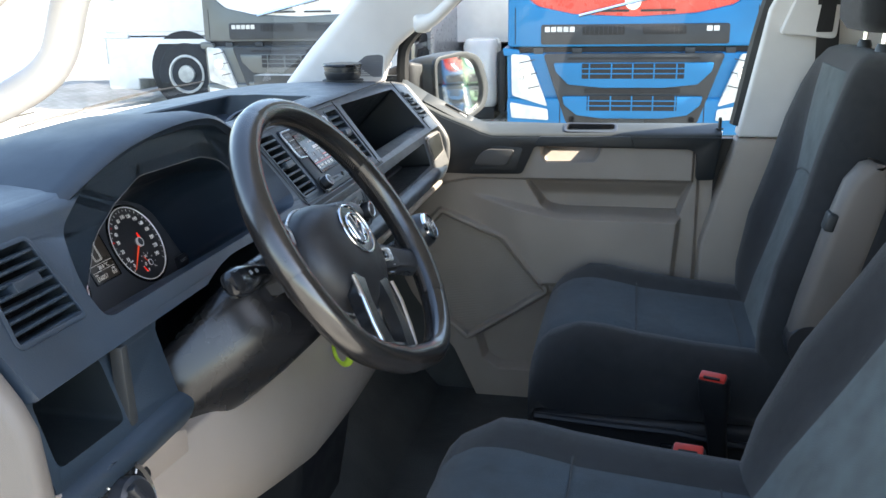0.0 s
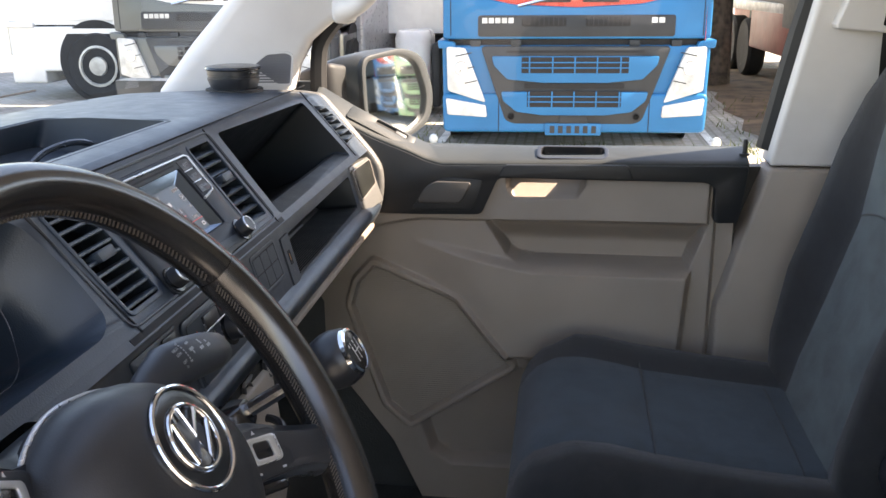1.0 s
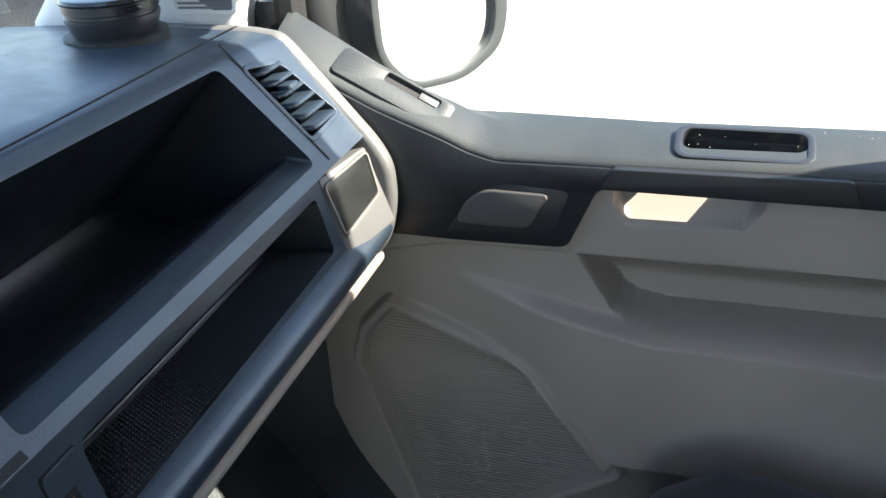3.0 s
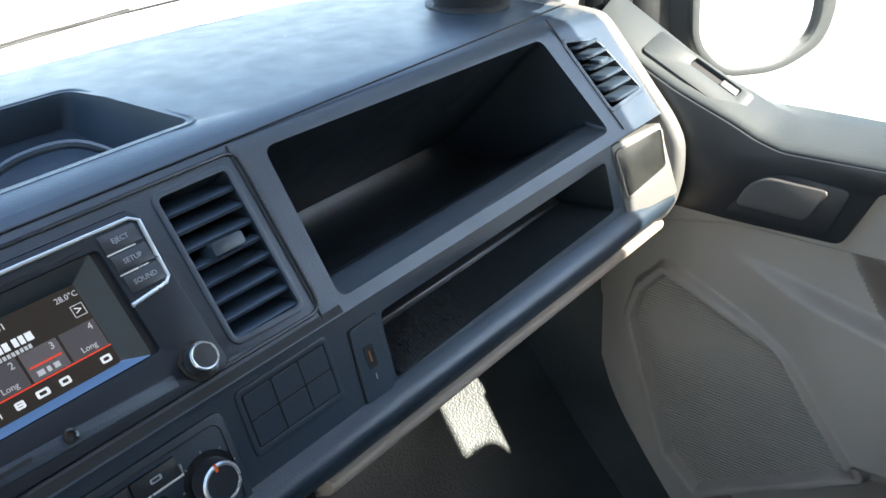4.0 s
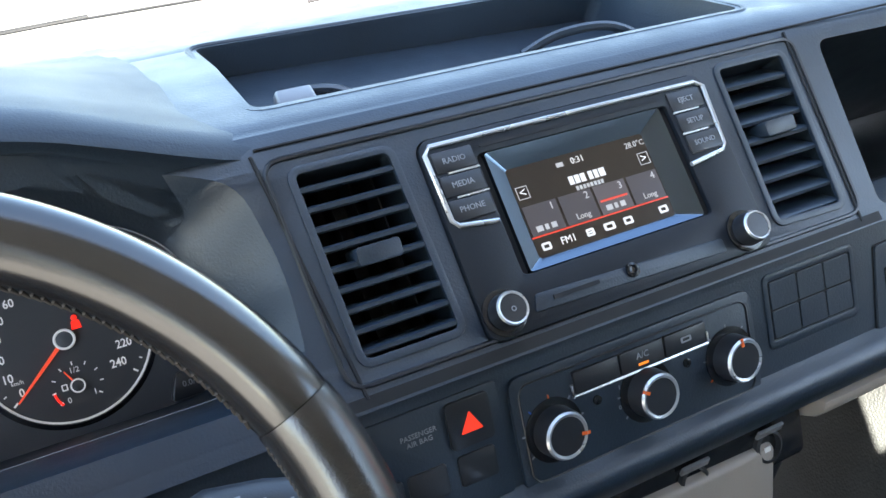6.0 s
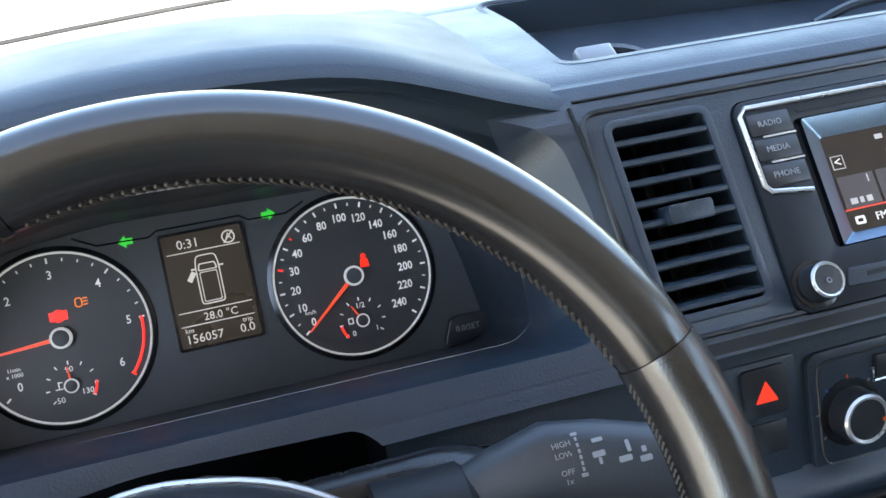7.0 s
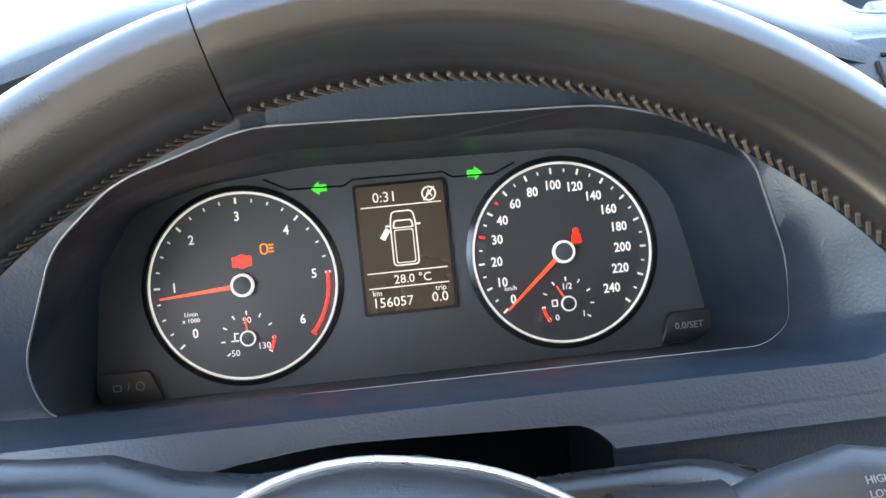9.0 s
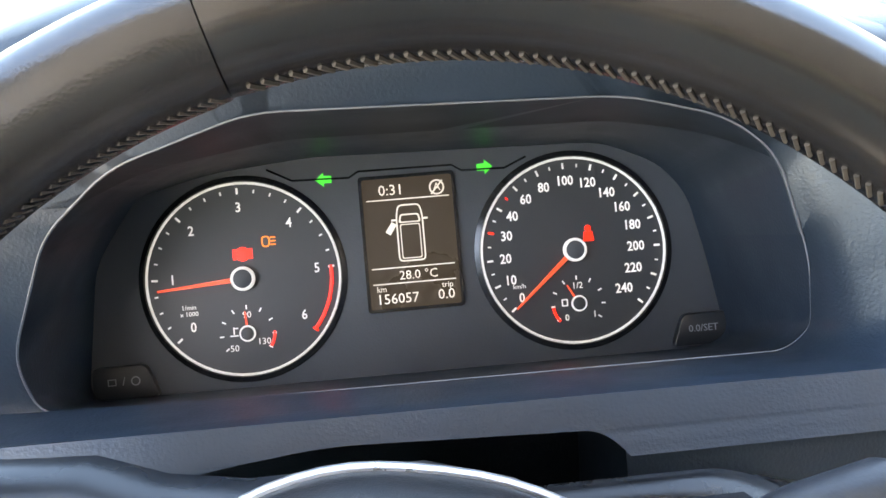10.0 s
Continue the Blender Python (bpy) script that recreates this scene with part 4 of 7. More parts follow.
LEVERINK = material("lever_print", (0.25, 0.26, 0.27), 0.5, vary=0.05)
stalk(1, [(0.07, 0.012, -0.062), (0.105, 0.022, -0.056), (0.130, 0.026, -0.049), (0.155, 0.021, -0.046), (0.180, 0.014, -0.043), (0.196, 0.010, -0.041), (0.203, 0.008, -0.040)],
      [(0.013, 0.010), (0.016, 0.012), (0.0185, 0.014), (0.0190, 0.014), (0.0180, 0.013), (0.0140, 0.010), (0.0070, 0.005)],
      [(0.1410, 0.0345 - 0.0026 * k, 0.0011, 0.0018) for k in range(6)] + [(0.1410, 0.0365, 0.0030, 0.0015), (0.1410, 0.0190, 0.0030, 0.0015), (0.1500, 0.0320, 0.0050, 0.0018), (0.1490, 0.0262, 0.0058, 0.0026), (0.1490, 0.0232, 0.0014, 0.0030),
       (0.1600, 0.0215, 0.0060, 0.0026), (0.1625, 0.0265, 0.0018, 0.0052), (0.1690, 0.0195, 0.0056, 0.0026), (0.1690, 0.0235, 0.0022, 0.0026)],
      [(0.1340, 0.0335, "HIGH"), (0.1340, 0.0290, "LOW"), (0.1340, 0.0215, "OFF"), (0.1340, 0.0175, "1x")])
stalk(-1, [(0.07, 0.010, -0.062), (0.115, 0.018, -0.058), (0.155, 0.024, -0.050), (0.195, 0.028, -0.042), (0.222, 0.030, -0.037), (0.231, 0.030, -0.035)],
      [(0.012, 0.010), (0.014, 0.012), (0.017, 0.015), (0.019, 0.015), (0.016, 0.011), (0.009, 0.005)], [(0.170, 0.028, 0.008, 0.005), (0.190, 0.030, 0.007, 0.005)])
part("ignition", lathe([(0.020, 0), (0.020, 0.012), (0.016, 0.016), (0.0, 0.016)], CM @ Matrix.Translation((0.105, -0.045, -0.10)) @ Matrix.Rotation(radians(70), 4, "Y"), 24, False), PIANO, column, "ignition lock")
BAND_M = material("lime_rubber", (0.42, 0.62, 0.05), 0.5)
band = tagged(link("wristband", tube([(0.020 * math.cos(a), 0, 0.024 * math.sin(a)) for a in (2 * math.pi * k / 32 for k in range(32))], 0.0032, 8, True, Matrix.Translation((-0.215, 0.945, 1.010)) @ Matrix.Rotation(radians(60), 4, "Z"), flat=2.0), BAND_M),
              "lime green rubber loop hanging from the key", "key loop")
part("key_link", tube([(-0.290, 0.965, 1.115), (-0.25, 0.955, 1.07), (-0.215, 0.945, 1.034)], 0.0025, 6), CHROME, band, "steel key ring")

# ---- air vents ----
def vent(poly, n, label, tab, tilt, fins=4):
    """A grille of level slats in a frame, set in the upper dash face."""
    xs, ss = [p[0] for p in poly], [p[1] for p in poly]
    cx, cs = (min(xs) + max(xs)) / 2, (min(ss) + max(ss)) / 2
    v = thing("air_vent", on_d(cx, cs).translation, label, "air vent", "air vents")
    part("frame", frame_ring(inset(poly, -0.0045), inset(poly, 0.0006), -0.002, 0.0014, on_d(), 0.0006), PLASTIC, v, "black frame")
    part("duct", prism(inset(poly, -0.002), -0.075, -0.055, on_d()), SHAFT, v)
    def span(s):
        hit = []
        for i in range(len(poly)):
            (ax, ay), (bx, by) = poly[i - 1], poly[i]
            if (ay > s) != (by > s):
                hit.append(ax + (bx - ax) * (s - ay) / (by - ay))
        return min(hit), max(hit)
    lo, hi = min(ss), max(ss)
    for k in range(n):
        s = lo + (hi - lo) * (k + 0.6) / (n + 0.2)
        a, b = span(s)
        w = b - a
        m = on_d((a + b) / 2, s, -0.012) @ Matrix.Rotation(radians(tilt), 4, "X")
        bm = loft([[(x, y, z) for y, z in ((0.0022, 0.0105), (0.0012, 0.0130), (-0.0012, 0.0130), (-0.0024, 0.0105), (-0.0014, -0.012), (0.0014, -0.012))] for x in (-w / 2 + 0.0005, w / 2 - 0.0005)], m=m)
        part("slat", bm, PLASTIC, v)
        if k == tab:
            part("tab", prism(rrect(w * 0.46, 0.0110, 0.002, 3), -0.016, 0.0060, on_d((a + b) / 2, s, 0.0) @ Matrix.Rotation(radians(10), 4, "X"), 0.002), PLASTIC, v, "adjuster tab")
    a, b = span((lo + hi) / 2)
    for k in range(fins):
        x = a + (b - a) * (k + 0.5) / fins
        part("fin", box(0.0012, (hi - lo) * 0.95, 0.02, on_d(x, (lo + hi) / 2, -0.036)), SHAFT, v)
    return v


vent(V0, 8, "black side air vent beside the driver's door", 4, 20)
vent(V1, 9, "black upright air vent between instruments and radio", 4, 14)
vent(V2, 8, "black upright air vent between radio and glove shelf", 4, 34)
side_vent = thing("air_vent", on_d(0.694, 0.066).translation, "black side air vent beside the passenger door", "air vent", "air vents")
part("frame", frame_ring(inset(V3, -0.0045), inset(V3, 0.0006), -0.002, 0.0014, on_d(), 0.0006), PLASTIC, side_vent, "black frame")
part("duct", prism(inset(V3, -0.002), -0.075, -0.055, on_d()), SHAFT, side_vent)
for k in range(6):
    sl = on_d(0.7055 - 0.0024 * k, 0.033 + 0.0140 * k, -0.006)
    part("slat", prism(rrect(0.058 - 0.0025 * k, 0.024, 0.007, 4), -0.0016, 0.0016, sl @ Matrix.Rotation(radians(-58), 4, "X"), 0.0008), PLASTIC, side_vent)
    if k == 3:
        part("tab", prism(rrect(0.018, 0.016, 0.003, 3), -0.0035, 0.0035, sl @ Matrix.Translation((0, 0, 0.006)) @ Matrix.Rotation(radians(-58), 4, "X"), 0.001), PLASTIC, side_vent, "adjuster tab")

# panel seams and raised borders of the dash face
for x0, s0, x1, s1 in ((-0.193, 0.146, -0.176, -0.004), (0.222, 0.146, 0.213, -0.006), (0.655, 0.142, 0.668, -0.004)):
    a, b = on_d(x0, s0, 0.0004).translation, on_d(x1, s1, 0.0004).translation
    part("panel_seam", tube([a, b], 0.0012, 6), SHAFT, dash)
part("gloss_strip", prism([(-0.200, -0.0090), (0.232, -0.0098), (0.232, -0.0030), (-0.200, -0.0022)], -0.001, 0.0008, on_d()), SHAFT, dash, "black gap strip under the upper panel")
MOD = rounded([(-0.184, 0.003), (0.217, 0.001), (0.226, 0.141), (-0.189, 0.141)], 0.012)
part("module_border", tube([on_d(x, s, 0.0004).translation for x, s in MOD], 0.0016, 6, True), SATIN, dash, "rounded border of the centre panel")
part("top_seam", tube([on_d(x, 0.1495, 0.000).translation + Vector((0, 0.0, 0)) for x in (-0.19, 0.25, 0.70)], 0.0010, 6), SHAFT, dash)


def shelf_floor(x, y, up):
    """A place over the shelf's sloping floor."""
    return (x, y, 1.1347 - 0.08 * (y - 0.988) + 0.0077 * (x - 0.278) + up)


part("shelf_mat", loft([[shelf_floor(x, y, u) for x, y in ((0.287, 0.992), (0.640, 0.992), (0.640, 1.128), (0.287, 1.128))] for u in (0.0002, 0.0014)]), SATIN, dash, "dark honeycomb rubber mat")
nubs = bmesh.new()
for j in range(34):
    for i in range(89):
        cx, cy = 0.290 + 0.0039 * i + 0.00195 * (j % 2), 0.995 + 0.0039 * j
        top = nubs.verts.new(shelf_floor(cx, cy, 0.0030))
        ring = [nubs.verts.new(shelf_floor(cx + 0.0015 * math.cos(q), cy + 0.0015 * math.sin(q), 0.0013)) for q in (0, 1.57, 3.14, 4.71)]
        for q in range(4):
            nubs.faces.new((top, ring[q], ring[(q + 1) % 4]))
tagged(part("mat_texture", nubs, material("nub_rubber", (0.012, 0.017, 0.020), 0.45, spec=0.35, vary=0.1), dash, "small rubber nubs of the mat", 0), kind="stuff")
part("shelf_rail", tube([on_l(0.285, 0.012, -0.05).translation, on_l(0.640, 0.013, -0.05).translation], 0.003, 6), SATIN, dash)
part("shelf_step", bevelled(loft([[shelf_floor(x, y, u) for y, u in ((1.060, 0.0), (1.062, 0.007), (1.072, 0.010), (1.128, 0.012), (1.128, 0.0))] for x in (0.287, 0.640)]), 0.0015), SATIN, dash, "raised step at the back of the shelf")
# flap beside the lower shelf
FLAP = rounded([(0.0065, -0.024), (0.072, -0.010), (0.076, 0.034), (0.0035, 0.030)], 0.005)
FLAP_M = axes(on_l(0.6640, 0, 0.0025).translation, (on_l(0.7450, 0, 0.020).translation - on_l(0.6640, 0, 0).translation).normalized(), Vector((0, 0.28, 0.96)), Vector((-0.219, -0.937, 0.273)).normalized())
part("flap", prism(FLAP, -0.004, 0.0006, FLAP_M, 0.0004), material("flap_gloss_plastic", (0.014, 0.015, 0.014), 0.20, spec=0.8, vary=0.1, scale=30), dash, "small dark gloss flap", 0)
part("flap_border", frame_ring(inset(FLAP, -0.003), inset(FLAP, -0.0002), -0.004, 0.0022, FLAP_M, 0.0008), DIM_BEIGE, dash)
# tray on top: card holder and small latch
GLOSSY = material("tray_gloss_plastic", (0.030, 0.038, 0.048), 0.22, spec=0.9, vary=0.08)
part("tray_arch", tube(curve_pts([(0.100, 1.262, 1.318), (0.135, 1.254, 1.332), (0.175, 1.232, 1.335), (0.208, 1.205, 1.312)], 6), 0.0042, 8, flat=1.2), GLOSSY, dash)
part("tray_arch", tube(curve_pts([(-0.135, 1.240, 1.316), (-0.110, 1.236, 1.333), (-0.080, 1.220, 1.331), (-0.055, 1.20, 1.304)], 6), 0.0042, 8, flat=1.2), GLOSSY, dash)
part("tray_latch", bevelled(loft([[(-0.146, 1.176, 1.300), (-0.117, 1.176, 1.300), (-0.114, 1.199, 1.304), (-0.143, 1.199, 1.304)], [(-0.146, 1.176, 1.341), (-0.117, 1.176, 1.341), (-0.114, 1.199, 1.346), (-0.143, 1.199, 1.346)], [(-0.144, 1.178, 1.345), (-0.119, 1.178, 1.345), (-0.116, 1.197, 1.350), (-0.141, 1.197, 1.350)]]), 0.0015), ROCKER, dash, "grey latch in the tray")
part("tray_rim", tube([(x, y, 1.3535 + 0.002 * (y > 1.2)) for x, y in inset(TRAY, -0.006)], 0.003, 8, True), TOPPAD, dash, "raised rim of the tray")

# ---- radio ----
SCREEN = material("radio_screen", (0.01, 0.009, 0.008), 0.12, vary=0.02, emit=(0.012, 0.009, 0.008), emit_power=0.135)
TABM = material("screen_tab", (0.02, 0.02, 0.02), 0.2, vary=0.02, emit=(0.046, 0.044, 0.058), emit_power=0.135)
TABHI = material("screen_tab_lit", (0.02, 0.02, 0.02), 0.2, vary=0.02, emit=(0.075, 0.070, 0.088), emit_power=0.135)
GLOW = material("screen_white", (0.5, 0.5, 0.5), 0.3, vary=0.01, emit=(0.85, 0.80, 0.76), emit_power=0.058)
GLOWDIM = material("screen_grey", (0.3, 0.3, 0.3), 0.3, vary=0.01, emit=(0.60, 0.56, 0.54), emit_power=0.047)
GLOWRED = material("screen_red", (0.3, 0.02, 0.01), 0.3, vary=0.01, emit=(0.9, 0.06, 0.02), emit_power=0.081)
INK = material("key_print", (0.27, 0.28, 0.30), 0.5, vary=0.05)
radio = thing("car_radio", on_d(0.0165, 0.065).translation, "black car radio with lit touch screen in the dash", "car radio")
plate = prism(inset(RAD, 0.001), -0.009, 0.003, on_d())
hole = prism(rrect(0.150, 0.080, 0.003, 2, 0.0155, 0.0735), 0.01, -0.006, on_d())
part("faceplate", carved(plate, [hole], 0.0012), material("radio_black_plastic", (0.010, 0.0135, 0.019), 0.42, vary=0.08, grain=0.15, spec=0.3), radio, "black faceplate")
BZL = rrect(0.138, 0.079, 0.002, 2, 0.0145, 0.0735)
SCR = rrect(0.108, 0.060, 0.002, 2, 0.0120, 0.0705)
part("bezel", frame_ring(BZL, SCR, -0.0055, 0.0032, on_d(), 0.0, 0.006), material("gloss_grey_bezel", (0.105, 0.14, 0.185), 0.18, metal=1.0, vary=0.03), radio, "gloss grey sloping bezel")
for x0, x1 in ((-0.0595, -0.0545), (0.0835, 0.0905)):
    part("bezel_cheek", prism([(x0, 0.034), (x1, 0.034), (x1, 0.113), (x0, 0.113)], -0.006, -0.001, on_d()), SHAFT, radio)
screen = part("screen", prism(SCR, -0.005, -0.0026, on_d()), SCREEN, radio, "lit radio screen")
part("disc_slot", prism(rrect(0.140, 0.0022, 0.001, 2, 0.0145, 0.1185), 0.002, 0.0034, on_d()), SHAFT, radio)
LINE = [(-0.062, 0.0700), (-0.0880, 0.0735), (-0.0915, 0.0775), (-0.0930, 0.1205), (-0.0885, 0.1255), (0.1200, 0.1245), (0.1265, 0.1205), (0.1232, 0.0765), (0.1195, 0.0728), (0.090, 0.0690)]
part("silver_line", tube([on_d(x, s, 0.0036).translation for x, s in LINE], 0.0016, 8), SILVER, radio, "silver trim line")
for s, names in ((-1, ("RADIO", "MEDIA", "PHONE")), (1, ("EJECT", "SETUP", "SOUND"))):
    for k, w in enumerate(names):
        cx, cs = (-0.0755, 0.1140 - 0.0158 * k) if s < 0 else (0.1075 + 0.0005 * k, 0.1140 - 0.0158 * k)
        key = part("key", prism(rrect(0.0285, 0.0135, 0.001, 2, cx, cs), 0.0025, 0.0042, on_d(), 0.0006), SATIN, radio)
        letters("print", w, 0.0052, on_d(cx, cs, 0.0043), INK, key)
        if k:
            part("key_line", box(0.022, 0.0011, 0.001, on_d(cx - s * 0.004, cs + 0.0079, 0.0042)), SILVER, radio)


def knob(parent, m, r, h, ring=SILVER, face=SATIN, base=True):
    """A turning knob with a bright ring; m stands at its foot."""
    k = part("knob", lathe([(r * 1.0, 0), (r * 0.97, h * 0.85), (r * 0.92, h * 0.97), (r * 0.80, h)], m, 32), SATIN, parent, "black knob with bright ring")
    part("ring", lathe([(r * 0.93, h * 0.96), (r * 0.86, h * 1.06), (r * 0.76, h * 1.03), (r * 0.74, h * 0.9)], m, 32, False), ring, k, "bright ring")
    part("face", lathe([(r * 0.75, h * 0.9), (r * 0.74, h * 1.0), (0.0001, h * 1.01)], m, 32, False), face, k)
    if base:
        part("base", lathe([(r * 1.28, -0.001), (r * 1.28, 0.0015), (r * 1.02, 0.0022)], m, 32), PIANO, k)
    return k


knob(radio, on_d(-0.0815, 0.0160, 0.003), 0.0112, 0.014)
knob(radio, on_d(0.1085, 0.0150, 0.003), 0.0112, 0.014)
letters("power_mark", "o", 0.007, on_d(-0.0815, 0.0160, 0.0175), INK, radio)
part("lower_strip", prism(rounded([(-0.062, 0.0100), (0.088, 0.0060), (0.088, 0.0155), (-0.058, 0.0205)], 0.002), 0.002, 0.0040, on_d(), 0.0008), PLASTIC, radio)
part("card_slot", box(0.034, 0.0026, 0.001, on_d(-0.030, 0.0150, 0.0040)), SHAFT, radio)
part("aux_socket", lathe([(0.0048, 0), (0.0048, 0.002), (0.0030, 0.0026), (0.0022, 0.0010), (0.0001, 0.0008)], on_d(0.0125, 0.0150, 0.0036), 20, False), PIANO, radio)
SD = -0.0024


def on_screen(x, y):
    """x, y in 0..1 over the screen."""
    return on_d(-0.042 + 0.108 * x, 0.0405 + 0.060 * y, SD)


def bar(parent, mat, x, y, w, h, name="sign", z=0.0):
    return part(name, prism(rrect(0.108 * w, 0.060 * h, 0, 1), 0, 0.0002, on_screen(x, y) @ Matrix.Translation((0, 0, z))), mat, parent)


bar(screen, GLOWRED, 0.50, 0.222, 1.0, 0.016)
for k in range(4):
    bar(screen, TABHI if k == 2 else TABM, 0.125 + 0.25 * k, 0.40, 0.232, 0.33, "tab", 0.0001)
    letters("tab_number", str(k + 1), 0.0068, on_screen(0.20 + 0.25 * k, 0.50) @ Matrix.Translation((0, 0, 0.0005)), GLOWDIM, screen)
    if k in (1, 3):
        letters("tab_caption", "Long", 0.0056, on_screen(0.13 + 0.25 * k, 0.300) @ Matrix.Translation((0, 0, 0.0005)), GLOWDIM, screen)
    else:
        for q, wq in enumerate((0.055, 0.030, 0.045)):
            bar(screen, GLOWDIM, 0.070 + 0.25 * k + 0.050 * q, 0.300, wq * 0.80, 0.060, "tab_caption", 0.0004)
for w, x in ((0.034, 0.395), (0.034, 0.437), (0.034, 0.479), (0.030, 0.535), (0.030, 0.575), (0.042, 0.620)):
    bar(screen, GLOW, x, 0.700, w, 0.095, "station_bar")
bar(screen, GLOWRED, 0.625, 0.385, 0.20, 0.022, "tab_line", 0.0004)
for k in range(8):
    bar(screen, GLOWDIM, 0.415 + 0.026 * k, 0.600, 0.019, 0.048, "station_bar")
letters("clock", "0:31", 0.0062, on_screen(0.49, 0.905), GLOW, screen)
letters("temperature", "28.0\u00b0C", 0.0056, on_screen(0.92, 0.90), GLOWDIM, screen)
bar(screen, GLOWDIM, 0.36, 0.90, 0.05, 0.05)
for x, c in ((0.055, "<"), (0.945, ">")):
    letters("arrow", c, 0.0085, on_screen(x, 0.715), GLOW, screen)
    part("arrow_box", frame_ring(rrect(0.0085, 0.0085), rrect(0.0075, 0.0075), 0, 0.0002, on_screen(x, 0.715)), GLOWDIM, screen)
letters("band", "FM1", 0.0068, on_screen(0.225, 0.105), GLOW, screen)
for x, w in ((0.07, 0.07), (0.38, 0.065), (0.52, 0.09), (0.66, 0.075), (0.93, 0.075)):
    part("symbol", frame_ring(rrect(0.096 * w, 0.0050, 0.001, 2), rrect(0.096 * w * 0.55, 0.0022, 0.0006, 2), 0, 0.0002, on_screen(x, 0.105)), GLOW, screen)
bar(screen, GLOW, 0.38, 0.105, 0.05, 0.02)

# ---- heater panel ----
heater = thing("heater_panel", on_l(0.016, -0.01).translation, "black heater control panel with three turning knobs", "heater controls")
part("panel", prism(rrect(0.200, 0.078, 0.008, 3, 0.0165, -0.0085), -0.002, 0.0032, on_l(), 0.0015), PLASTIC, heater, "black control panel")
part("panel_line", tube([on_l(x, s, 0.0034).translation for x, s in rrect(0.188, 0.066, 0.008, 4, 0.0165, -0.0085)], 0.0008, 5, True), SATIN, heater)
ORANGE = material("orange_mark", (0.75, 0.12, 0.02), 0.4, vary=0.05)
BLUEM = material("blue_mark", (0.03, 0.12, 0.45), 0.4, vary=0.05)
for k, x in enumerate((-0.057, 0.0165, 0.090)):
    kn = knob(heater, on_l(x, -0.0110, 0.003), 0.0165, 0.016)
    turn = radians((-100, 60, 5)[k])
    part("pointer", box(0.0022, 0.006, 0.0006, on_l(x, -0.0110, 0.0196) @ Matrix.Rotation(turn, 4, "Z") @ Matrix.Translation((0, 0.0132, 0))), ORANGE, kn)
    for j in range(7):
        a = radians(215 - 250 * j / 6)
        part("scale_mark", box(0.0030 if k else 0.0038, 0.0010, 0.0004, on_l(x + 0.0215 * math.cos(a), -0.0110 + 0.0215 * math.sin(a), 0.0034) @ Matrix.Rotation(a, 4, "Z")), (BLUEM if j == 2 else ORANGE if j == 3 else INK) if k == 0 else (ORANGE if (k == 2 and j in (0, 6)) else INK), heater)
for k in range(5):
    a = radians(190 - 35 * k)
    letters("fan_number", str(k), 0.0042, on_l(0.0165 + 0.0225 * math.cos(a), -0.0110 + 0.0225 * math.sin(a), 0.0036), INK, heater)
for k in range(3):
    key = part("key", prism(rrect(0.0355, 0.0150, 0.001, 2, -0.0205 + 0.0368 * k, 0.0135), 0.003, 0.0062, on_l(), 0.0010), SATIN, heater)
    if k == 1:
        letters("print", "A/C", 0.0062, on_l(0.0163, 0.0152, 0.0064), INK, key)
        part("indicator", box(0.008, 0.0016, 0.0004, on_l(0.0163, 0.0095, 0.0064)), material("amber_lamp", (0.7, 0.2, 0.02), 0.4, emit=(1.0, 0.25, 0.03), emit_power=0.081), key)
    if k == 2:
        part("car_mark", frame_ring(rrect(0.009, 0.004, 0.001, 2), rrect(0.006, 0.002, 0.0006, 2), 0, 0.0003, on_l(0.0531, 0.0142, 0.0063)), INK, key)
part("silver_line", tube([on_l(x, s, 0.0045).translation for x, s in ((-0.0395, 0.013), (-0.0395, 0.0048), (0.0725, 0.0048), (0.0725, 0.013))], 0.0011, 6), SILVER, heater, "silver line under the keys")
for x in (-0.022, 0.053):
    part("sensor", lathe([(0.0032, 0), (0.0032, 0.0014), (0.001, 0.002)], on_l(x, -0.0035, 0.0030), 12), PIANO, heater)
# switches on either side
switches = thing("switch_row", on_l(-0.13, 0.012).translation, "black switch row with red hazard warning triangle", "switches")
part("panel", prism(rounded([(-0.186, -0.040), (-0.090, -0.040), (-0.090, 0.034), (-0.186, 0.034)], 0.004), -0.002, 0.002, on_l(), 0.001), PLASTIC, switches)
part("hazard_key", prism(rrect(0.030, 0.030, 0.003, 3, -0.1125, 0.0155), 0.001, 0.0045, on_l(), 0.001), SATIN, switches)
part("hazard_triangle", prism(rounded([(-0.1200, 0.0095), (-0.1050, 0.0095), (-0.1125, 0.0225)], 0.0008, 2), 0.0044, 0.0050, on_l()), material("hazard_red", (0.6, 0.03, 0.02), 0.4, emit=(1.0, 0.05, 0.02), emit_power=0.08), switches, "lit red triangle")
letters("print", "PASSENGER\nAIR BAG", 0.0046, on_l(-0.146, 0.0165, 0.0024), INK, switches)
for x in (-0.171, -0.146, -0.1125):
    part("blank", prism(rrect(0.026 if x > -0.16 else 0.018, 0.020, 0.002, 2, x, -0.014), 0.001, 0.0035, on_l(), 0.001), SATIN, switches)
blanks = thing("switch_blanks", on_l(0.177, 0.006).translation, "six black blank switch covers in the dash", "switches")
part("panel", frame_ring(rrect(0.092, 0.056, 0.005, 3, 0.1765, 0.0060), rrect(0.083, 0.0445, 0.002, 3, 0.1765, 0.0068), -0.002, 0.0014, on_l(), 0.0006), PLASTIC, blanks)
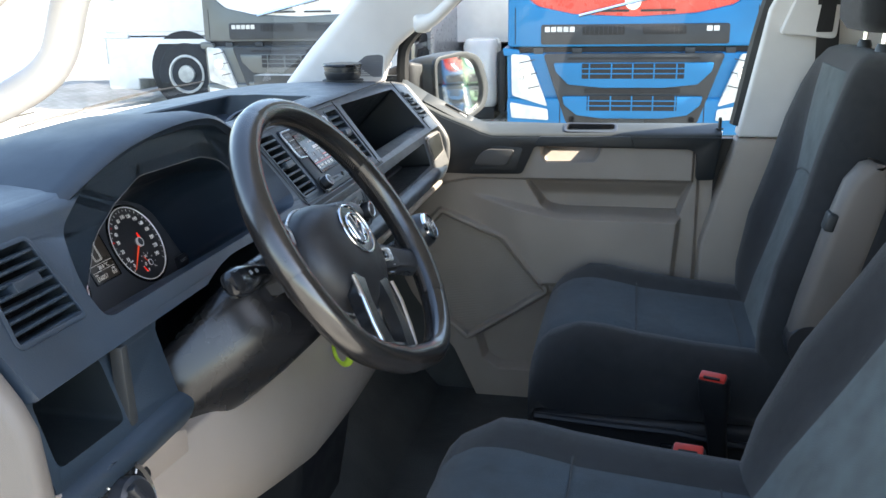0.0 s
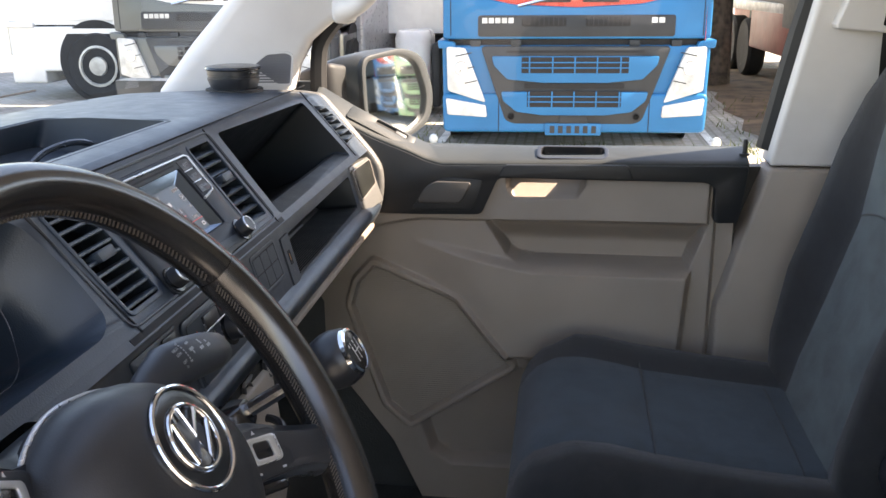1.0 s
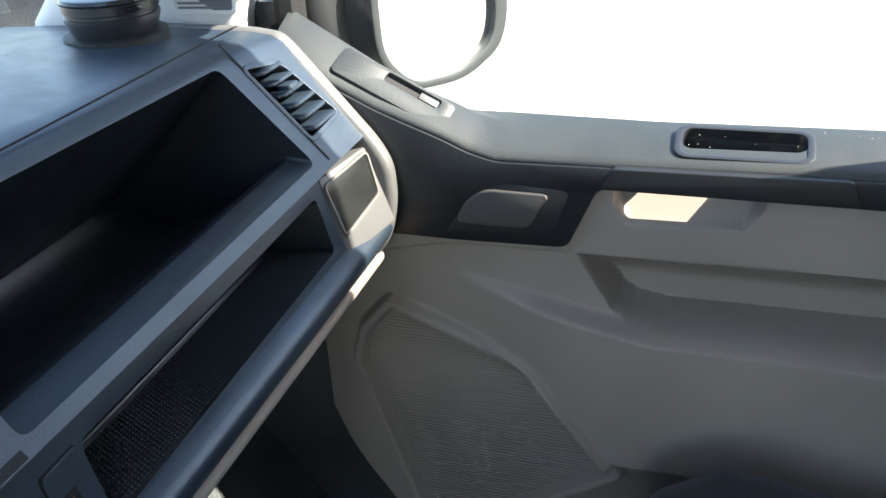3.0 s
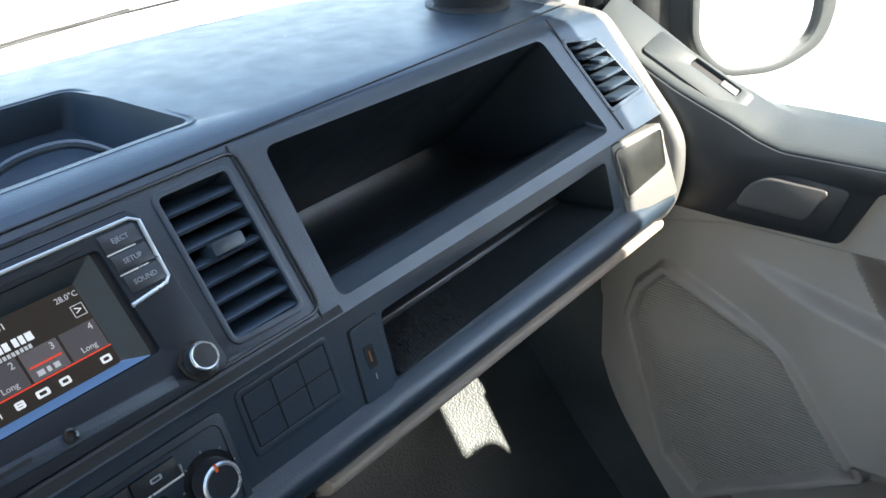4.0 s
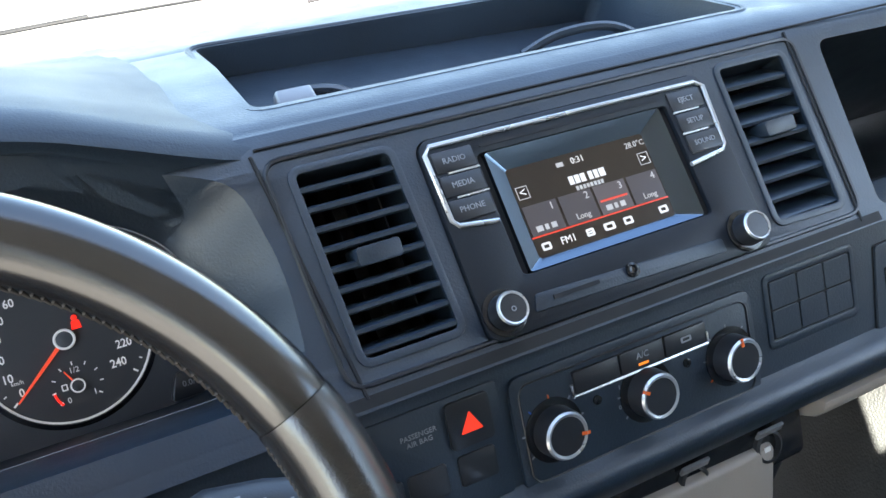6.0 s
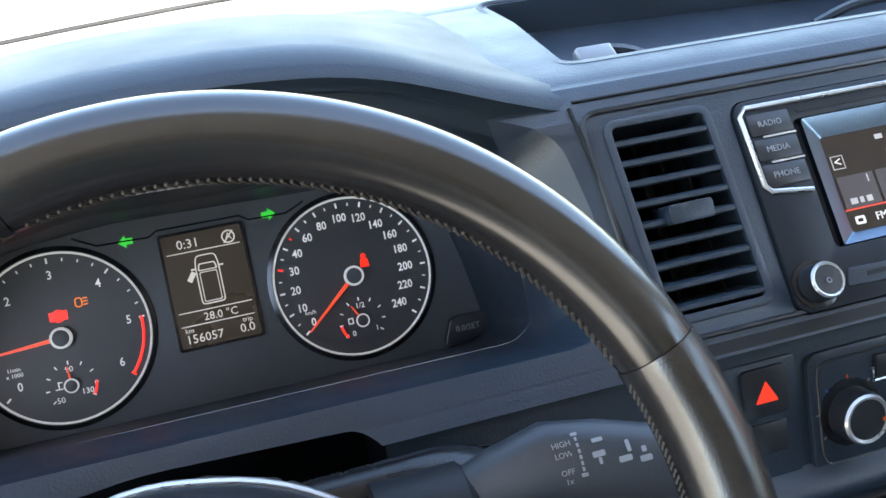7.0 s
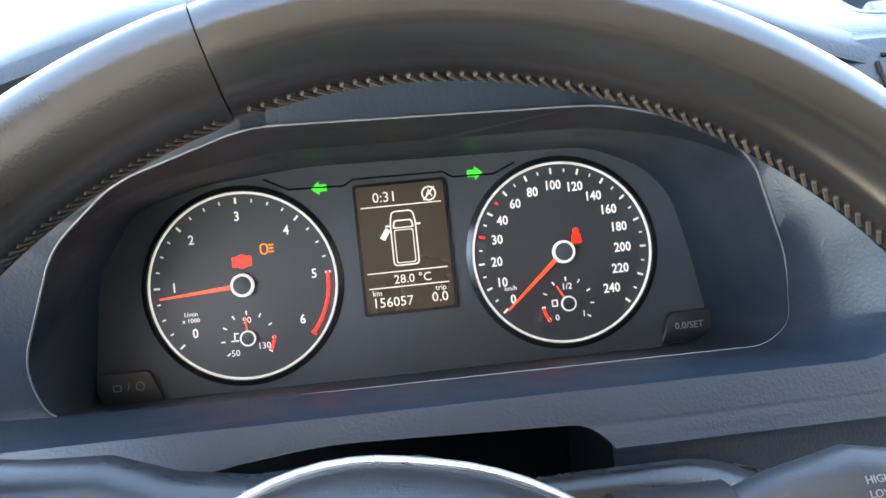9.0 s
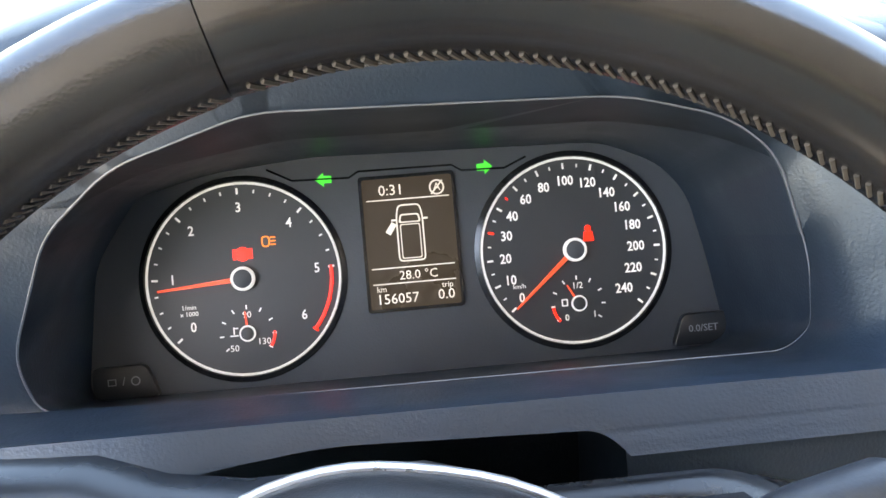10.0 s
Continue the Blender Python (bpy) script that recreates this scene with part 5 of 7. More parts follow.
part("backing", prism(rrect(0.0825, 0.0440, 0.002, 3, 0.1765, 0.0068), -0.002, 0.0004, on_l()), SHAFT, blanks)
for j in range(2):
    for k in range(3):
        part("blank", prism(rrect(0.0260, 0.0200, 0.0015, 2, 0.1495 + 0.0272 * k, -0.0040 + 0.0216 * j), -0.001, 0.0014, on_l(), 0.0004), PLASTIC, blanks, "", 0)
usb = thing("usb_panel", on_l(0.257, -0.008).translation, "narrow black panel with USB socket", "USB socket")
part("seam", prism(rounded([(0.2388, -0.0412), (0.2732, -0.0422), (0.2782, 0.0272), (0.2438, 0.0262)], 0.003), -0.002, 0.0005, on_l()), SHAFT, usb)
part("panel", prism(rounded([(0.240, -0.040), (0.272, -0.041), (0.277, 0.026), (0.245, 0.025)], 0.003), -0.002, 0.0022, on_l(), 0.0005), PLASTIC, usb, "", 0)
part("socket", frame_ring(rrect(0.0100, 0.0200, 0.001, 2), rrect(0.0060, 0.0150, 0.0006, 2), 0.0, 0.0006, on_l(0.2575, -0.0040, 0.0023)), SHAFT, usb, "dark rim")
part("socket_hole", prism(rrect(0.0060, 0.0150), 0.0, 0.0003, on_l(0.2575, -0.0040, 0.0023)), SHAFT, usb)
part("contact", box(0.0016, 0.010, 0.0004, on_l(0.2570, -0.0035, 0.0028)), material("copper_contact", (0.6, 0.28, 0.12), 0.3, metal=0.8), usb)
part("usb_mark", tube([on_l(0.257, -0.0245, 0.0024).translation, on_l(0.2574, -0.0195, 0.0024).translation], 0.0006, 5), INK, usb)


# ---- instruments ----
# dial faces and mask: base colours raised to show glare over the instruments
FACE = material("dial_hazed_black", (0.050, 0.050, 0.053), 0.45, vary=0.05)
PLATE = material("hazed_instrument_plate", (0.074, 0.077, 0.085), 0.50, vary=0.08, grain=0.2)
DIALWHITE = material("dial_white", (0.75, 0.75, 0.75), 0.5, vary=0.01, emit=(0.9, 0.9, 0.92), emit_power=0.034)
DIALRING = material("dial_ring", (0.75, 0.76, 0.78), 0.35, vary=0.02, emit=(0.9, 0.92, 0.95), emit_power=0.026)
NEEDLE = material("needle_red", (0.75, 0.07, 0.03), 0.4, vary=0.02, emit=(1.0, 0.10, 0.04), emit_power=0.063)
WARN = material("warning_red", (0.7, 0.02, 0.01), 0.4, vary=0.02, emit=(1.0, 0.02, 0.01), emit_power=0.125)
AMBER = material("warning_amber", (0.7, 0.2, 0.02), 0.4, vary=0.02, emit=(1.0, 0.22, 0.02), emit_power=0.091)
GREEN = material("indicator_green", (0.02, 0.5, 0.05), 0.4, vary=0.02, emit=(0.02, 0.8, 0.06), emit_power=0.05)
LCD = material("display_brown", (0.02, 0.016, 0.012), 0.3, vary=0.04, emit=(0.040, 0.030, 0.020), emit_power=0.05)
LCDINK = material("display_white", (0.6, 0.58, 0.55), 0.4, vary=0.01, emit=(0.85, 0.82, 0.76), emit_power=0.040)
cluster = thing("instrument_cluster", on_c(-0.413, 0).translation, "lit black instrument cluster with two round dials", "instruments")
part("mask", prism(inset(PLT, -0.0015), -0.0065, -0.0005, on_c(), 0.0005), PLATE, cluster, "dark mask round the dials")


def polar(c, r, a):
    return c[0] + r * math.cos(radians(a)), c[1] + r * math.sin(radians(a))


def dial(c, R, numbers, ticks, needle, label, small, small_needle, small_text):
    d = part("dial", lathe([(R, -0.002), (R, 0.0), (0.0001, 0.0)], on_c(*c), 48, False), FACE, cluster, label)
    part("ring", lathe([(R - 0.0004, 0.0), (R, 0.0018), (R + 0.0008, 0.0018), (R + 0.0012, 0.0)], on_c(*c), 64, False), DIALRING, d, "bright dial ring")
    part("collar", lathe([(R + 0.0016, -0.001), (R + 0.0018, 0.0016), (R + 0.0050, 0.0005), (R + 0.0054, -0.002)], on_c(*c), 64, False), PIANO, d)
    marks, reds = [], []
    for a, big, red in ticks:
        x, y = polar(c, R - 0.0045 - (0.0 if big else 0.0), a)
        (reds if red else marks).append(box(0.0038 if big else 0.0022, 0.0013 if big else 0.0010, 0.0002, on_c(x, y, 0.0004) @ Matrix.Rotation(radians(a), 4, "Z")))
    tagged(part("scale", joined(*marks), DIALWHITE, d, "white tick marks", 0), kind="stuff")
    if reds:
        tagged(part("scale_red", joined(*reds), WARN, d, "red tick marks", 0), kind="stuff")
    for text, a, r in numbers:
        letters("figure", text, 0.0084, on_c(*polar(c, r, a), 0.0004), DIALWHITE, d, bold=0.00012, squeeze=0.88)
    # small gauge below
    sc = (c[0], c[1] - 0.0335)
    sm = []
    for k in range(9):
        a = 215 - 250 * k / 8
        sm.append(box(0.0026, 0.0009, 0.0002, on_c(*polar(sc, 0.0160, a), 0.0004) @ Matrix.Rotation(radians(a), 4, "Z")))
    tagged(part("small_scale", joined(*sm), DIALWHITE, d, "", 0), kind="stuff")
    for text, a, r in small_text:
        letters("figure", text, 0.0056, on_c(*polar(sc, r, a), 0.0004), DIALWHITE, d)
    n = part("small_needle", loft([[(0, -0.0007, 0.0012), (0, 0.0007, 0.0012), (0, 0.0007, 0.0020), (0, -0.0007, 0.0020)], [(0.0135, -0.0004, 0.0012), (0.0135, 0.0004, 0.0012), (0.0135, 0.0004, 0.0016), (0.0135, -0.0004, 0.0016)]], m=on_c(*sc) @ Matrix.Rotation(radians(small_needle), 4, "Z")), NEEDLE, d)
    part("small_hub", lathe([(0.0046, 0.0), (0.0046, 0.0035), (0.0038, 0.0040)], on_c(*sc), 24), FACE, d)
    part("small_hub_ring", lathe([(0.0037, 0.0038), (0.0046, 0.0042), (0.0051, 0.0032)], on_c(*sc), 24, False), DIALRING, d)
    part("needle", loft([[(0, -0.0016, 0.0020), (0, 0.0016, 0.0020), (0, 0.0012, 0.0042), (0, -0.0012, 0.0042)], [(R - 0.0060, -0.0006, 0.0020), (R - 0.0060, 0.0006, 0.0020), (R - 0.0060, 0.0004, 0.0026), (R - 0.0060, -0.0004, 0.0026)]], m=on_c(*c) @ Matrix.Rotation(radians(needle), 4, "Z")), NEEDLE, d, "red needle")
    part("hub", lathe([(0.0068, 0.0), (0.0068, 0.0055), (0.0055, 0.0062)], on_c(*c), 32), PLATE, d)
    part("hub_ring", lathe([(0.0054, 0.0060), (0.0064, 0.0066), (0.0074, 0.0058), (0.0074, 0.003)], on_c(*c), 32, False), DIALRING, d, "bright hub ring")
    return d


T0, T6 = 220.0, -40.0
TC, SC = (-0.516, 0.000), (-0.311, 0.000)
tach = dial(TC, 0.0583, [(str(k), T0 - 260 / 6 * k + (0 if k == 0 else 4 if k == 6 else 0), (0.0425, 0.0430, 0.0432, 0.0436, 0.0437, 0.0450, 0.0432)[k]) for k in range(7)],
            [(T0 - 260 / 24 * k, k % 4 == 0, k > 20) for k in range(25)], 184, "revolution counter dial", None, 94, [("50", 225, 0.0125), ("90", 90, 0.0112), ("130", -32, 0.0110)])
SPEED = [(0, 220), (10, 201), (20, 183), (30, 164), (40, 147), (60, 129), (80, 111), (100, 92.5), (120, 73.5), (140, 55), (160, 36.5), (180, 18), (200, -1.5), (220, -21.5), (240, -42)]
SPEED_R = (0.0444, 0.0441, 0.0432, 0.0431, 0.0438, 0.0435, 0.0431, 0.0435, 0.0430, 0.0415, 0.0408, 0.0404, 0.0396, 0.0395, 0.0400)
tk = []
for (v, a), nxt in zip(SPEED, SPEED[1:] + [(None, None)]):
    tk.append((a, True, v == 30))
    if nxt[0] is not None:
        tk.append(((a + nxt[1]) / 2, False, v == 40))
spd = dial(SC, 0.0575, [(str(v), a - (2 if v == 0 else 0), r) for (v, a), r in zip(SPEED, SPEED_R)], tk, 221, "speedometer dial", None, 118, [("0", 228, 0.0115), ("1/2", 88, 0.0110), ("1", -38, 0.0125)])
red_arc = [on_c(*polar(TC, 0.0535, a), 0.0005).translation for a in (4 - 44 * k / 16 for k in range(17))]
part("red_zone", tube(red_arc, 0.0011, 5), WARN, tach, "red zone")
part("red_zone", tube([on_c(*polar((TC[0], -0.0335), 0.0160, a), 0.0005).translation for a in (0 - 34 * k / 8 for k in range(9))], 0.0009, 5), WARN, tach)
part("red_zone", tube([on_c(*polar((SC[0], -0.0335), 0.0160, a), 0.0005).translation for a in (186 + 34 * k / 8 for k in range(9))], 0.0009, 5), WARN, spd)
letters("unit", "1/min\nx 1000", 0.0040, on_c(TC[0] - 0.0345, -0.0170, 0.0004), DIALWHITE, tach)
letters("unit", "km/h", 0.0040, on_c(SC[0] - 0.0360, -0.0200, 0.0004), DIALWHITE, spd)
part("brake_lamp", joined(lathe([(0.0044, 0.0003), (0.0044, 0.0006), (0.003, 0.0007)], on_c(TC[0] + 0.0005, 0.0150), 20), box(0.0026, 0.0064, 0.0004, on_c(TC[0] - 0.0042, 0.0150, 0.0006)), box(0.0026, 0.0064, 0.0004, on_c(TC[0] + 0.0052, 0.0150, 0.0006))), WARN, tach, "lit red brake warning", 0)
part("fog_lamp", joined(*[box(0.0032, 0.0007, 0.0003, on_c(TC[0] + 0.0195, 0.0195 + 0.0022 * k, 0.0005)) for k in (0, 1, 2)], frame_ring(rrect(0.0050, 0.0068, 0.0020, 3), rrect(0.0036, 0.0054, 0.0014, 3), 0.0003, 0.0006, on_c(TC[0] + 0.0150, 0.0216))), AMBER, tach, "lit amber fog lamp sign", 0)
part("belt_lamp", joined(lathe([(0.0020, 0.0003), (0.0020, 0.0006), (0.001, 0.0007)], on_c(SC[0] + 0.0100, 0.0128), 14), prism([(-0.0034, -0.004), (0.0034, -0.004), (0.0026, 0.002), (-0.0026, 0.002)], 0.0003, 0.0007, on_c(SC[0] + 0.0100, 0.0088))), WARN, spd, "lit red seat belt warning", 0)
part("coolant_sign", joined(box(0.0008, 0.0045, 0.0003, on_c(TC[0] - 0.0085, -0.0315, 0.0005)), box(0.005, 0.0008, 0.0003, on_c(TC[0] - 0.0085, -0.0345, 0.0005)), box(0.0026, 0.0008, 0.0003, on_c(TC[0] - 0.0072, -0.0300, 0.0005))), DIALWHITE, tach, "", 0)
part("fuel_sign", frame_ring(rrect(0.0040, 0.0046, 0.0006, 2), rrect(0.0024, 0.0030, 0.0004, 2), 0.0003, 0.0006, on_c(SC[0] - 0.0085, -0.0325)), DIALWHITE, spd)

STEP = [(-0.497, 0.0655), (-0.482, 0.0575), (-0.447, 0.0565), (-0.441, 0.0600), (-0.383, 0.0595), (-0.377, 0.0555), (-0.350, 0.0550), (-0.336, 0.0610)]
part("mask_step", tube([on_c(x, y, 0.0).translation for x, y in STEP], 0.0007, 6), PIANO, cluster, "fine moulded step in the mask")
# display between the dials
LX, LS, LW, LH = -0.4118, 0.0138, 0.0560, 0.0805
disp = part("display", prism(rrect(LW, LH, 0.0015, 2, LX, LS), -0.001, 0.0004, on_c()), LCD, cluster, "brown display with white figures")
part("display_border", frame_ring(rrect(LW + 0.004, LH + 0.004, 0.002, 2, LX, LS), rrect(LW, LH, 0.0015, 2, LX, LS), -0.001, 0.0014, on_c()), PIANO, disp)


def on_lcd(x, y, z=0.0006):
    return on_c(LX + (x - 0.5) * LW, LS + (y - 0.5) * LH, z)


letters("clock", "0:31", 0.0092, on_lcd(0.32, 0.905), LCDINK, disp)
letters("temperature", "28.0 \u00b0C", 0.0078, on_lcd(0.55, 0.245), LCDINK, disp)
letters("unit", "km", 0.0050, on_lcd(0.13, 0.150), LCDINK, disp)
letters("unit", "trip", 0.0050, on_lcd(0.86, 0.150), LCDINK, disp)
letters("distance", "156057", 0.0088, on_lcd(0.30, 0.070), LCDINK, disp)
letters("trip_distance", "0.0", 0.0088, on_lcd(0.84, 0.075), LCDINK, disp)
for y in (0.835, 0.310, 0.190):
    part("rule", box(LW * 0.92, 0.0007, 0.0002, on_lcd(0.5, y)), LCDINK, disp)
part("stop_sign", frame_ring([(0.0048 * math.cos(a), 0.0048 * math.sin(a)) for a in (2 * math.pi * k / 20 for k in range(20))], [(0.0038 * math.cos(a), 0.0038 * math.sin(a)) for a in (2 * math.pi * k / 20 for k in range(20))], 0, 0.0003, on_lcd(0.83, 0.905)), LCDINK, disp)
part("stop_sign", box(0.011, 0.0009, 0.0003, on_lcd(0.83, 0.905) @ Matrix.Rotation(radians(48), 4, "Z")), LCDINK, disp)
letters("stop_sign", "A", 0.0070, on_lcd(0.83, 0.905), LCDINK, disp)
VAN = rounded([(-0.0085, -0.018), (0.0085, -0.018), (0.0085, 0.010), (0.0070, 0.0175), (-0.0070, 0.0175), (-0.0085, 0.010)], 0.003, 3)
vm = on_lcd(0.50, 0.575)
part("van_picture", joined(frame_ring(VAN, inset(VAN, 0.0009), 0, 0.0003, vm), frame_ring(rrect(0.0125, 0.0215, 0.001, 2, 0, -0.0055), rrect(0.0113, 0.0203, 0.001, 2, 0, -0.0055), 0, 0.0003, vm),
     frame_ring(rounded([(-0.0070, 0.0060), (0.0070, 0.0060), (0.0058, 0.0115), (-0.0058, 0.0115)], 0.0015), rounded([(-0.0058, 0.0068), (0.0058, 0.0068), (0.0050, 0.0106), (-0.0050, 0.0106)], 0.0012), 0, 0.0003, vm),
     box(0.0036, 0.0075, 0.0003, vm @ Matrix.Translation((-0.0118, 0.0030, 0)) @ Matrix.Rotation(radians(-35), 4, "Z")), box(0.0030, 0.0012, 0.0003, vm @ Matrix.Translation((-0.0098, 0.0080, 0))), box(0.0030, 0.0012, 0.0003, vm @ Matrix.Translation((0.0098, 0.0080, 0)))), LCDINK, disp, "drawing of the van with an open door", 0)
for x, s in ((-0.4625, -1), (-0.3625, 1)):
    part("turn_arrow", prism([(s * -0.0048, -0.0022), (0.0, -0.0022), (0.0, -0.0046), (s * 0.0052, 0), (0.0, 0.0046), (0.0, 0.0022), (s * -0.0048, 0.0022)], 0.0, 0.0004, on_c(x, 0.0565)), GREEN, cluster, "lit green turn signal arrow")
for x, s, word in ((-0.590, -1, None), (-0.235, 1, "0.0/SET")):
    b = part("reset_button", prism(rounded([(x - 0.020, -0.066), (x + 0.020, -0.066), (x + 0.016 + 0.004 * s, -0.046), (x - 0.016 + 0.004 * s, -0.046)], 0.004), -0.001, 0.006, on_c(), 0.0015), SATIN, cluster)
    if word:
        letters("print", word, 0.0062, on_c(x, -0.0555, 0.0063), INK, b)
    else:
        part("print", frame_ring(rrect(0.0050, 0.0040), rrect(0.0040, 0.0030), 0, 0.0003, on_c(x - 0.008, -0.0555, 0.0061)), INK, b)
        letters("print", "/", 0.0070, on_c(x - 0.001, -0.0555, 0.0063), INK, b)
        part("print", frame_ring([(0.0028 * math.cos(a), 0.0028 * math.sin(a)) for a in (2 * math.pi * k / 16 for k in range(16))], [(0.0021 * math.cos(a), 0.0021 * math.sin(a)) for a in (2 * math.pi * k / 16 for k in range(16))], 0, 0.0003, on_c(x + 0.006, -0.0555, 0.0061)), INK, b)
# pale line round the mouth of the instruments
part("mouth_line", tube([Vector(p) + Vector((0, -0.002, 0.0012)) for p in INN], 0.0005, 6, True), ROCKER, dash, "fine grey line round the instruments")


# ---- gear lever, console ----
gear = thing("gear_lever", (-0.090, 0.90, 1.06), "black gear lever with chrome shift pattern ring", "gear lever")
GM = axes((-0.090, 0.838, 1.178), EX, Vector((0, 0.5, 0.866)), Vector((0, -0.866, 0.5)))
kn = part("knob", lathe([(0.010, -0.052), (0.012, -0.046), (0.019, -0.038), (0.0255, -0.027), (0.0290, -0.013), (0.0290, -0.002), (0.0262, 0.008), (0.0215, 0.013)], GM, 28), SATIN, gear, "satin black gear knob")
part("ring", lathe([(0.0245, 0.0095), (0.0235, 0.0140), (0.0205, 0.0150), (0.0200, 0.0120)], GM, 32, False), CHROME, kn, "chrome ring")
part("cap", lathe([(0.0204, 0.0120), (0.0200, 0.0140), (0.0001, 0.0155)], GM, 32, False), PIANO, kn)
for x in (-0.008, 0.0, 0.008):
    part("pattern", box(0.0010, 0.012, 0.0004, GM @ Matrix.Translation((x, 0, 0.0158))), PILLAR, kn)
part("pattern", box(0.017, 0.0010, 0.0004, GM @ Matrix.Translation((0, 0, 0.0158))), PILLAR, kn)
for x, y, c in ((-0.008, 0.0085, "1"), (0.0, 0.0085, "3"), (0.008, 0.0085, "5"), (-0.008, -0.0085, "2"), (0.0, -0.0085, "4"), (-0.0135, 0.0085, "R")):
    letters("figure", c, 0.0050, GM @ Matrix.Translation((x, y, 0.0157)), PILLAR, kn)
part("shaft", tube([(-0.090, 0.885, 1.150), (-0.092, 0.93, 1.120), (-0.095, 0.99, 1.075)], 0.008, 10), CHROME, gear, "steel shaft")
part("boot", loft([[(-0.095 + q * x, 0.955 + 0.9 * d + q * y * 0.5, 1.095 - d + q * y * 0.8) for x, y in rrect(0.10, 0.10, 0.03, 4)] for q, d in ((0.25, -0.02), (0.45, -0.008), (0.5, 0.004), (0.75, 0.014), (0.8, 0.024), (1.05, 0.036))]), LEATHER, gear, "black leather boot", 60)
console = thing("centre_console", (0.02, 1.05, 0.545), "black centre console under the heater controls", "console")
cons = bevelled(loft([[(-0.17, 1.02, 1.082), (0.19, 1.02, 1.082), (0.19, 1.20, 1.06), (-0.17, 1.20, 1.06)], [(-0.165, 1.005, 1.03), (0.185, 1.005, 1.03), (0.185, 1.20, 1.0), (-0.165, 1.20, 1.0)],
                      [(-0.15, 1.03, 0.90), (0.17, 1.03, 0.90), (0.17, 1.30, 0.9), (-0.15, 1.30, 0.9)], [(-0.13, 1.09, 0.545), (0.15, 1.09, 0.545), (0.15, 1.40, 0.545), (-0.13, 1.40, 0.545)]]), 0.012, 3)
part("body", cons, DEEP, console, "black console body")
CF = axes((0.0, 1.006, 1.052), EX, Vector((0, 0.28, 0.96)), Vector((0, -0.96, 0.28)))
part("socket_panel", prism(rrect(0.20, 0.040, 0.006, 3, 0.085, 0.0), 0.0, 0.006, CF, 0.002), PIANO, console, "gloss black socket panel")
for x, flap in ((0.145, True), (0.070, True)):
    so = part("power_socket", lathe([(0.0135, 0.005), (0.0135, 0.010), (0.0110, 0.011), (0.0105, 0.004), (0.0001, 0.0035)], CF @ Matrix.Translation((x, 0, 0)), 24, False), SATIN, console, "round power socket")
    part("lid", box(0.026, 0.008, 0.003, CF @ Matrix.Translation((x, 0.014, 0.012)) @ Matrix.Rotation(radians(35), 4, "X"), 0.001), ROCKER, so)
    part("lid_mark", box(0.006, 0.004, 0.0008, CF @ Matrix.Translation((x - 0.003, -0.001, 0.0105)), 0.0), PILLAR, so)
part("cup_ring", tube([(-0.01 + 0.045 * math.cos(a), 0.965 + 0.030 * math.sin(a), 1.040) for a in (math.pi + math.pi * k / 16 for k in range(17))], 0.005, 8), SATIN, console, "black cup ring")
part("bright_strut", bevelled(loft([[(-0.06, 0.99, 1.075), (-0.048, 0.99, 1.075), (-0.048, 1.0, 1.075), (-0.06, 1.0, 1.075)], [(-0.045, 0.975, 1.00), (-0.030, 0.975, 1.00), (-0.030, 0.99, 1.0), (-0.045, 0.99, 1.0)]]), 0.002), SILVER, console)

# ---- light switch, driver's side ----
LSM = axes((-0.800, 0.967, 1.086), EX, Vector((0, 0.30, 0.954)), Vector((0, -0.954, 0.30)))
lsw = thing("light_switch", LSM.translation, "round black light switch in the beige panel", "light switch")
part("dish", lathe([(0.046, -0.03), (0.046, 0.0), (0.043, 0.004), (0.040, 0.001)], LSM, 40), PIANO, lsw, "gloss black dish")
part("knob", lathe([(0.028, 0.0), (0.026, 0.014), (0.022, 0.018), (0.0001, 0.018)], LSM, 32, False), SATIN, lsw, "black turning knob")
part("grip", box(0.009, 0.048, 0.010, LSM @ Matrix.Translation((0, 0, 0.021)) @ Matrix.Rotation(radians(25), 4, "Z"), 0.003), SATIN, lsw)
for k in range(5):
    a = radians(150 - 28 * k)
    part("mark", box(0.005, 0.002, 0.0006, LSM @ Matrix.Translation((0.034 * math.cos(a), 0.034 * math.sin(a), 0.0040)) @ Matrix.Rotation(a, 4, "Z")), PILLAR, lsw)
dim = thing("dimmer_wheel", (-0.735, 0.985, 1.085), "small dark dimmer slot in the beige panel", "switch")
part("frame", box(0.030, 0.020, 0.010, axes((-0.735, 0.992, 1.082), EX, Vector((0, 0.30, 0.954)), Vector((0, -0.954, 0.30))), 0.003), SATIN, dim)
part("wheel", lathe([(0.009, -0.004), (0.009, 0.004)], axes((-0.735, 0.989, 1.080), Vector((0, 0, 1)), Vector((0, 1, 0)), Vector((-1, 0, 0))), 20), DEEP, dim)
part("lower_left_panel", prism([(-0.875, 1.135), (-0.700, 1.105), (-0.640, 1.085), (-0.640, 1.04), (-0.875, 1.02)], 0.985, 1.05, axes((0, 0, 0), EX, Vector((0, 0, 1)), Vector((0, 1, 0))), 0.004), BEIGE, dash, "beige grey panel round the light switch")
part("bin_divider", prism([(-0.740, 1.130), (-0.725, 1.130), (-0.730, 1.222), (-0.742, 1.222)], 0.990, 1.004, axes((0, 0, 0), EX, Vector((0, 0, 1)), Vector((0, 1, 0))), 0.002), LEVER, dash)

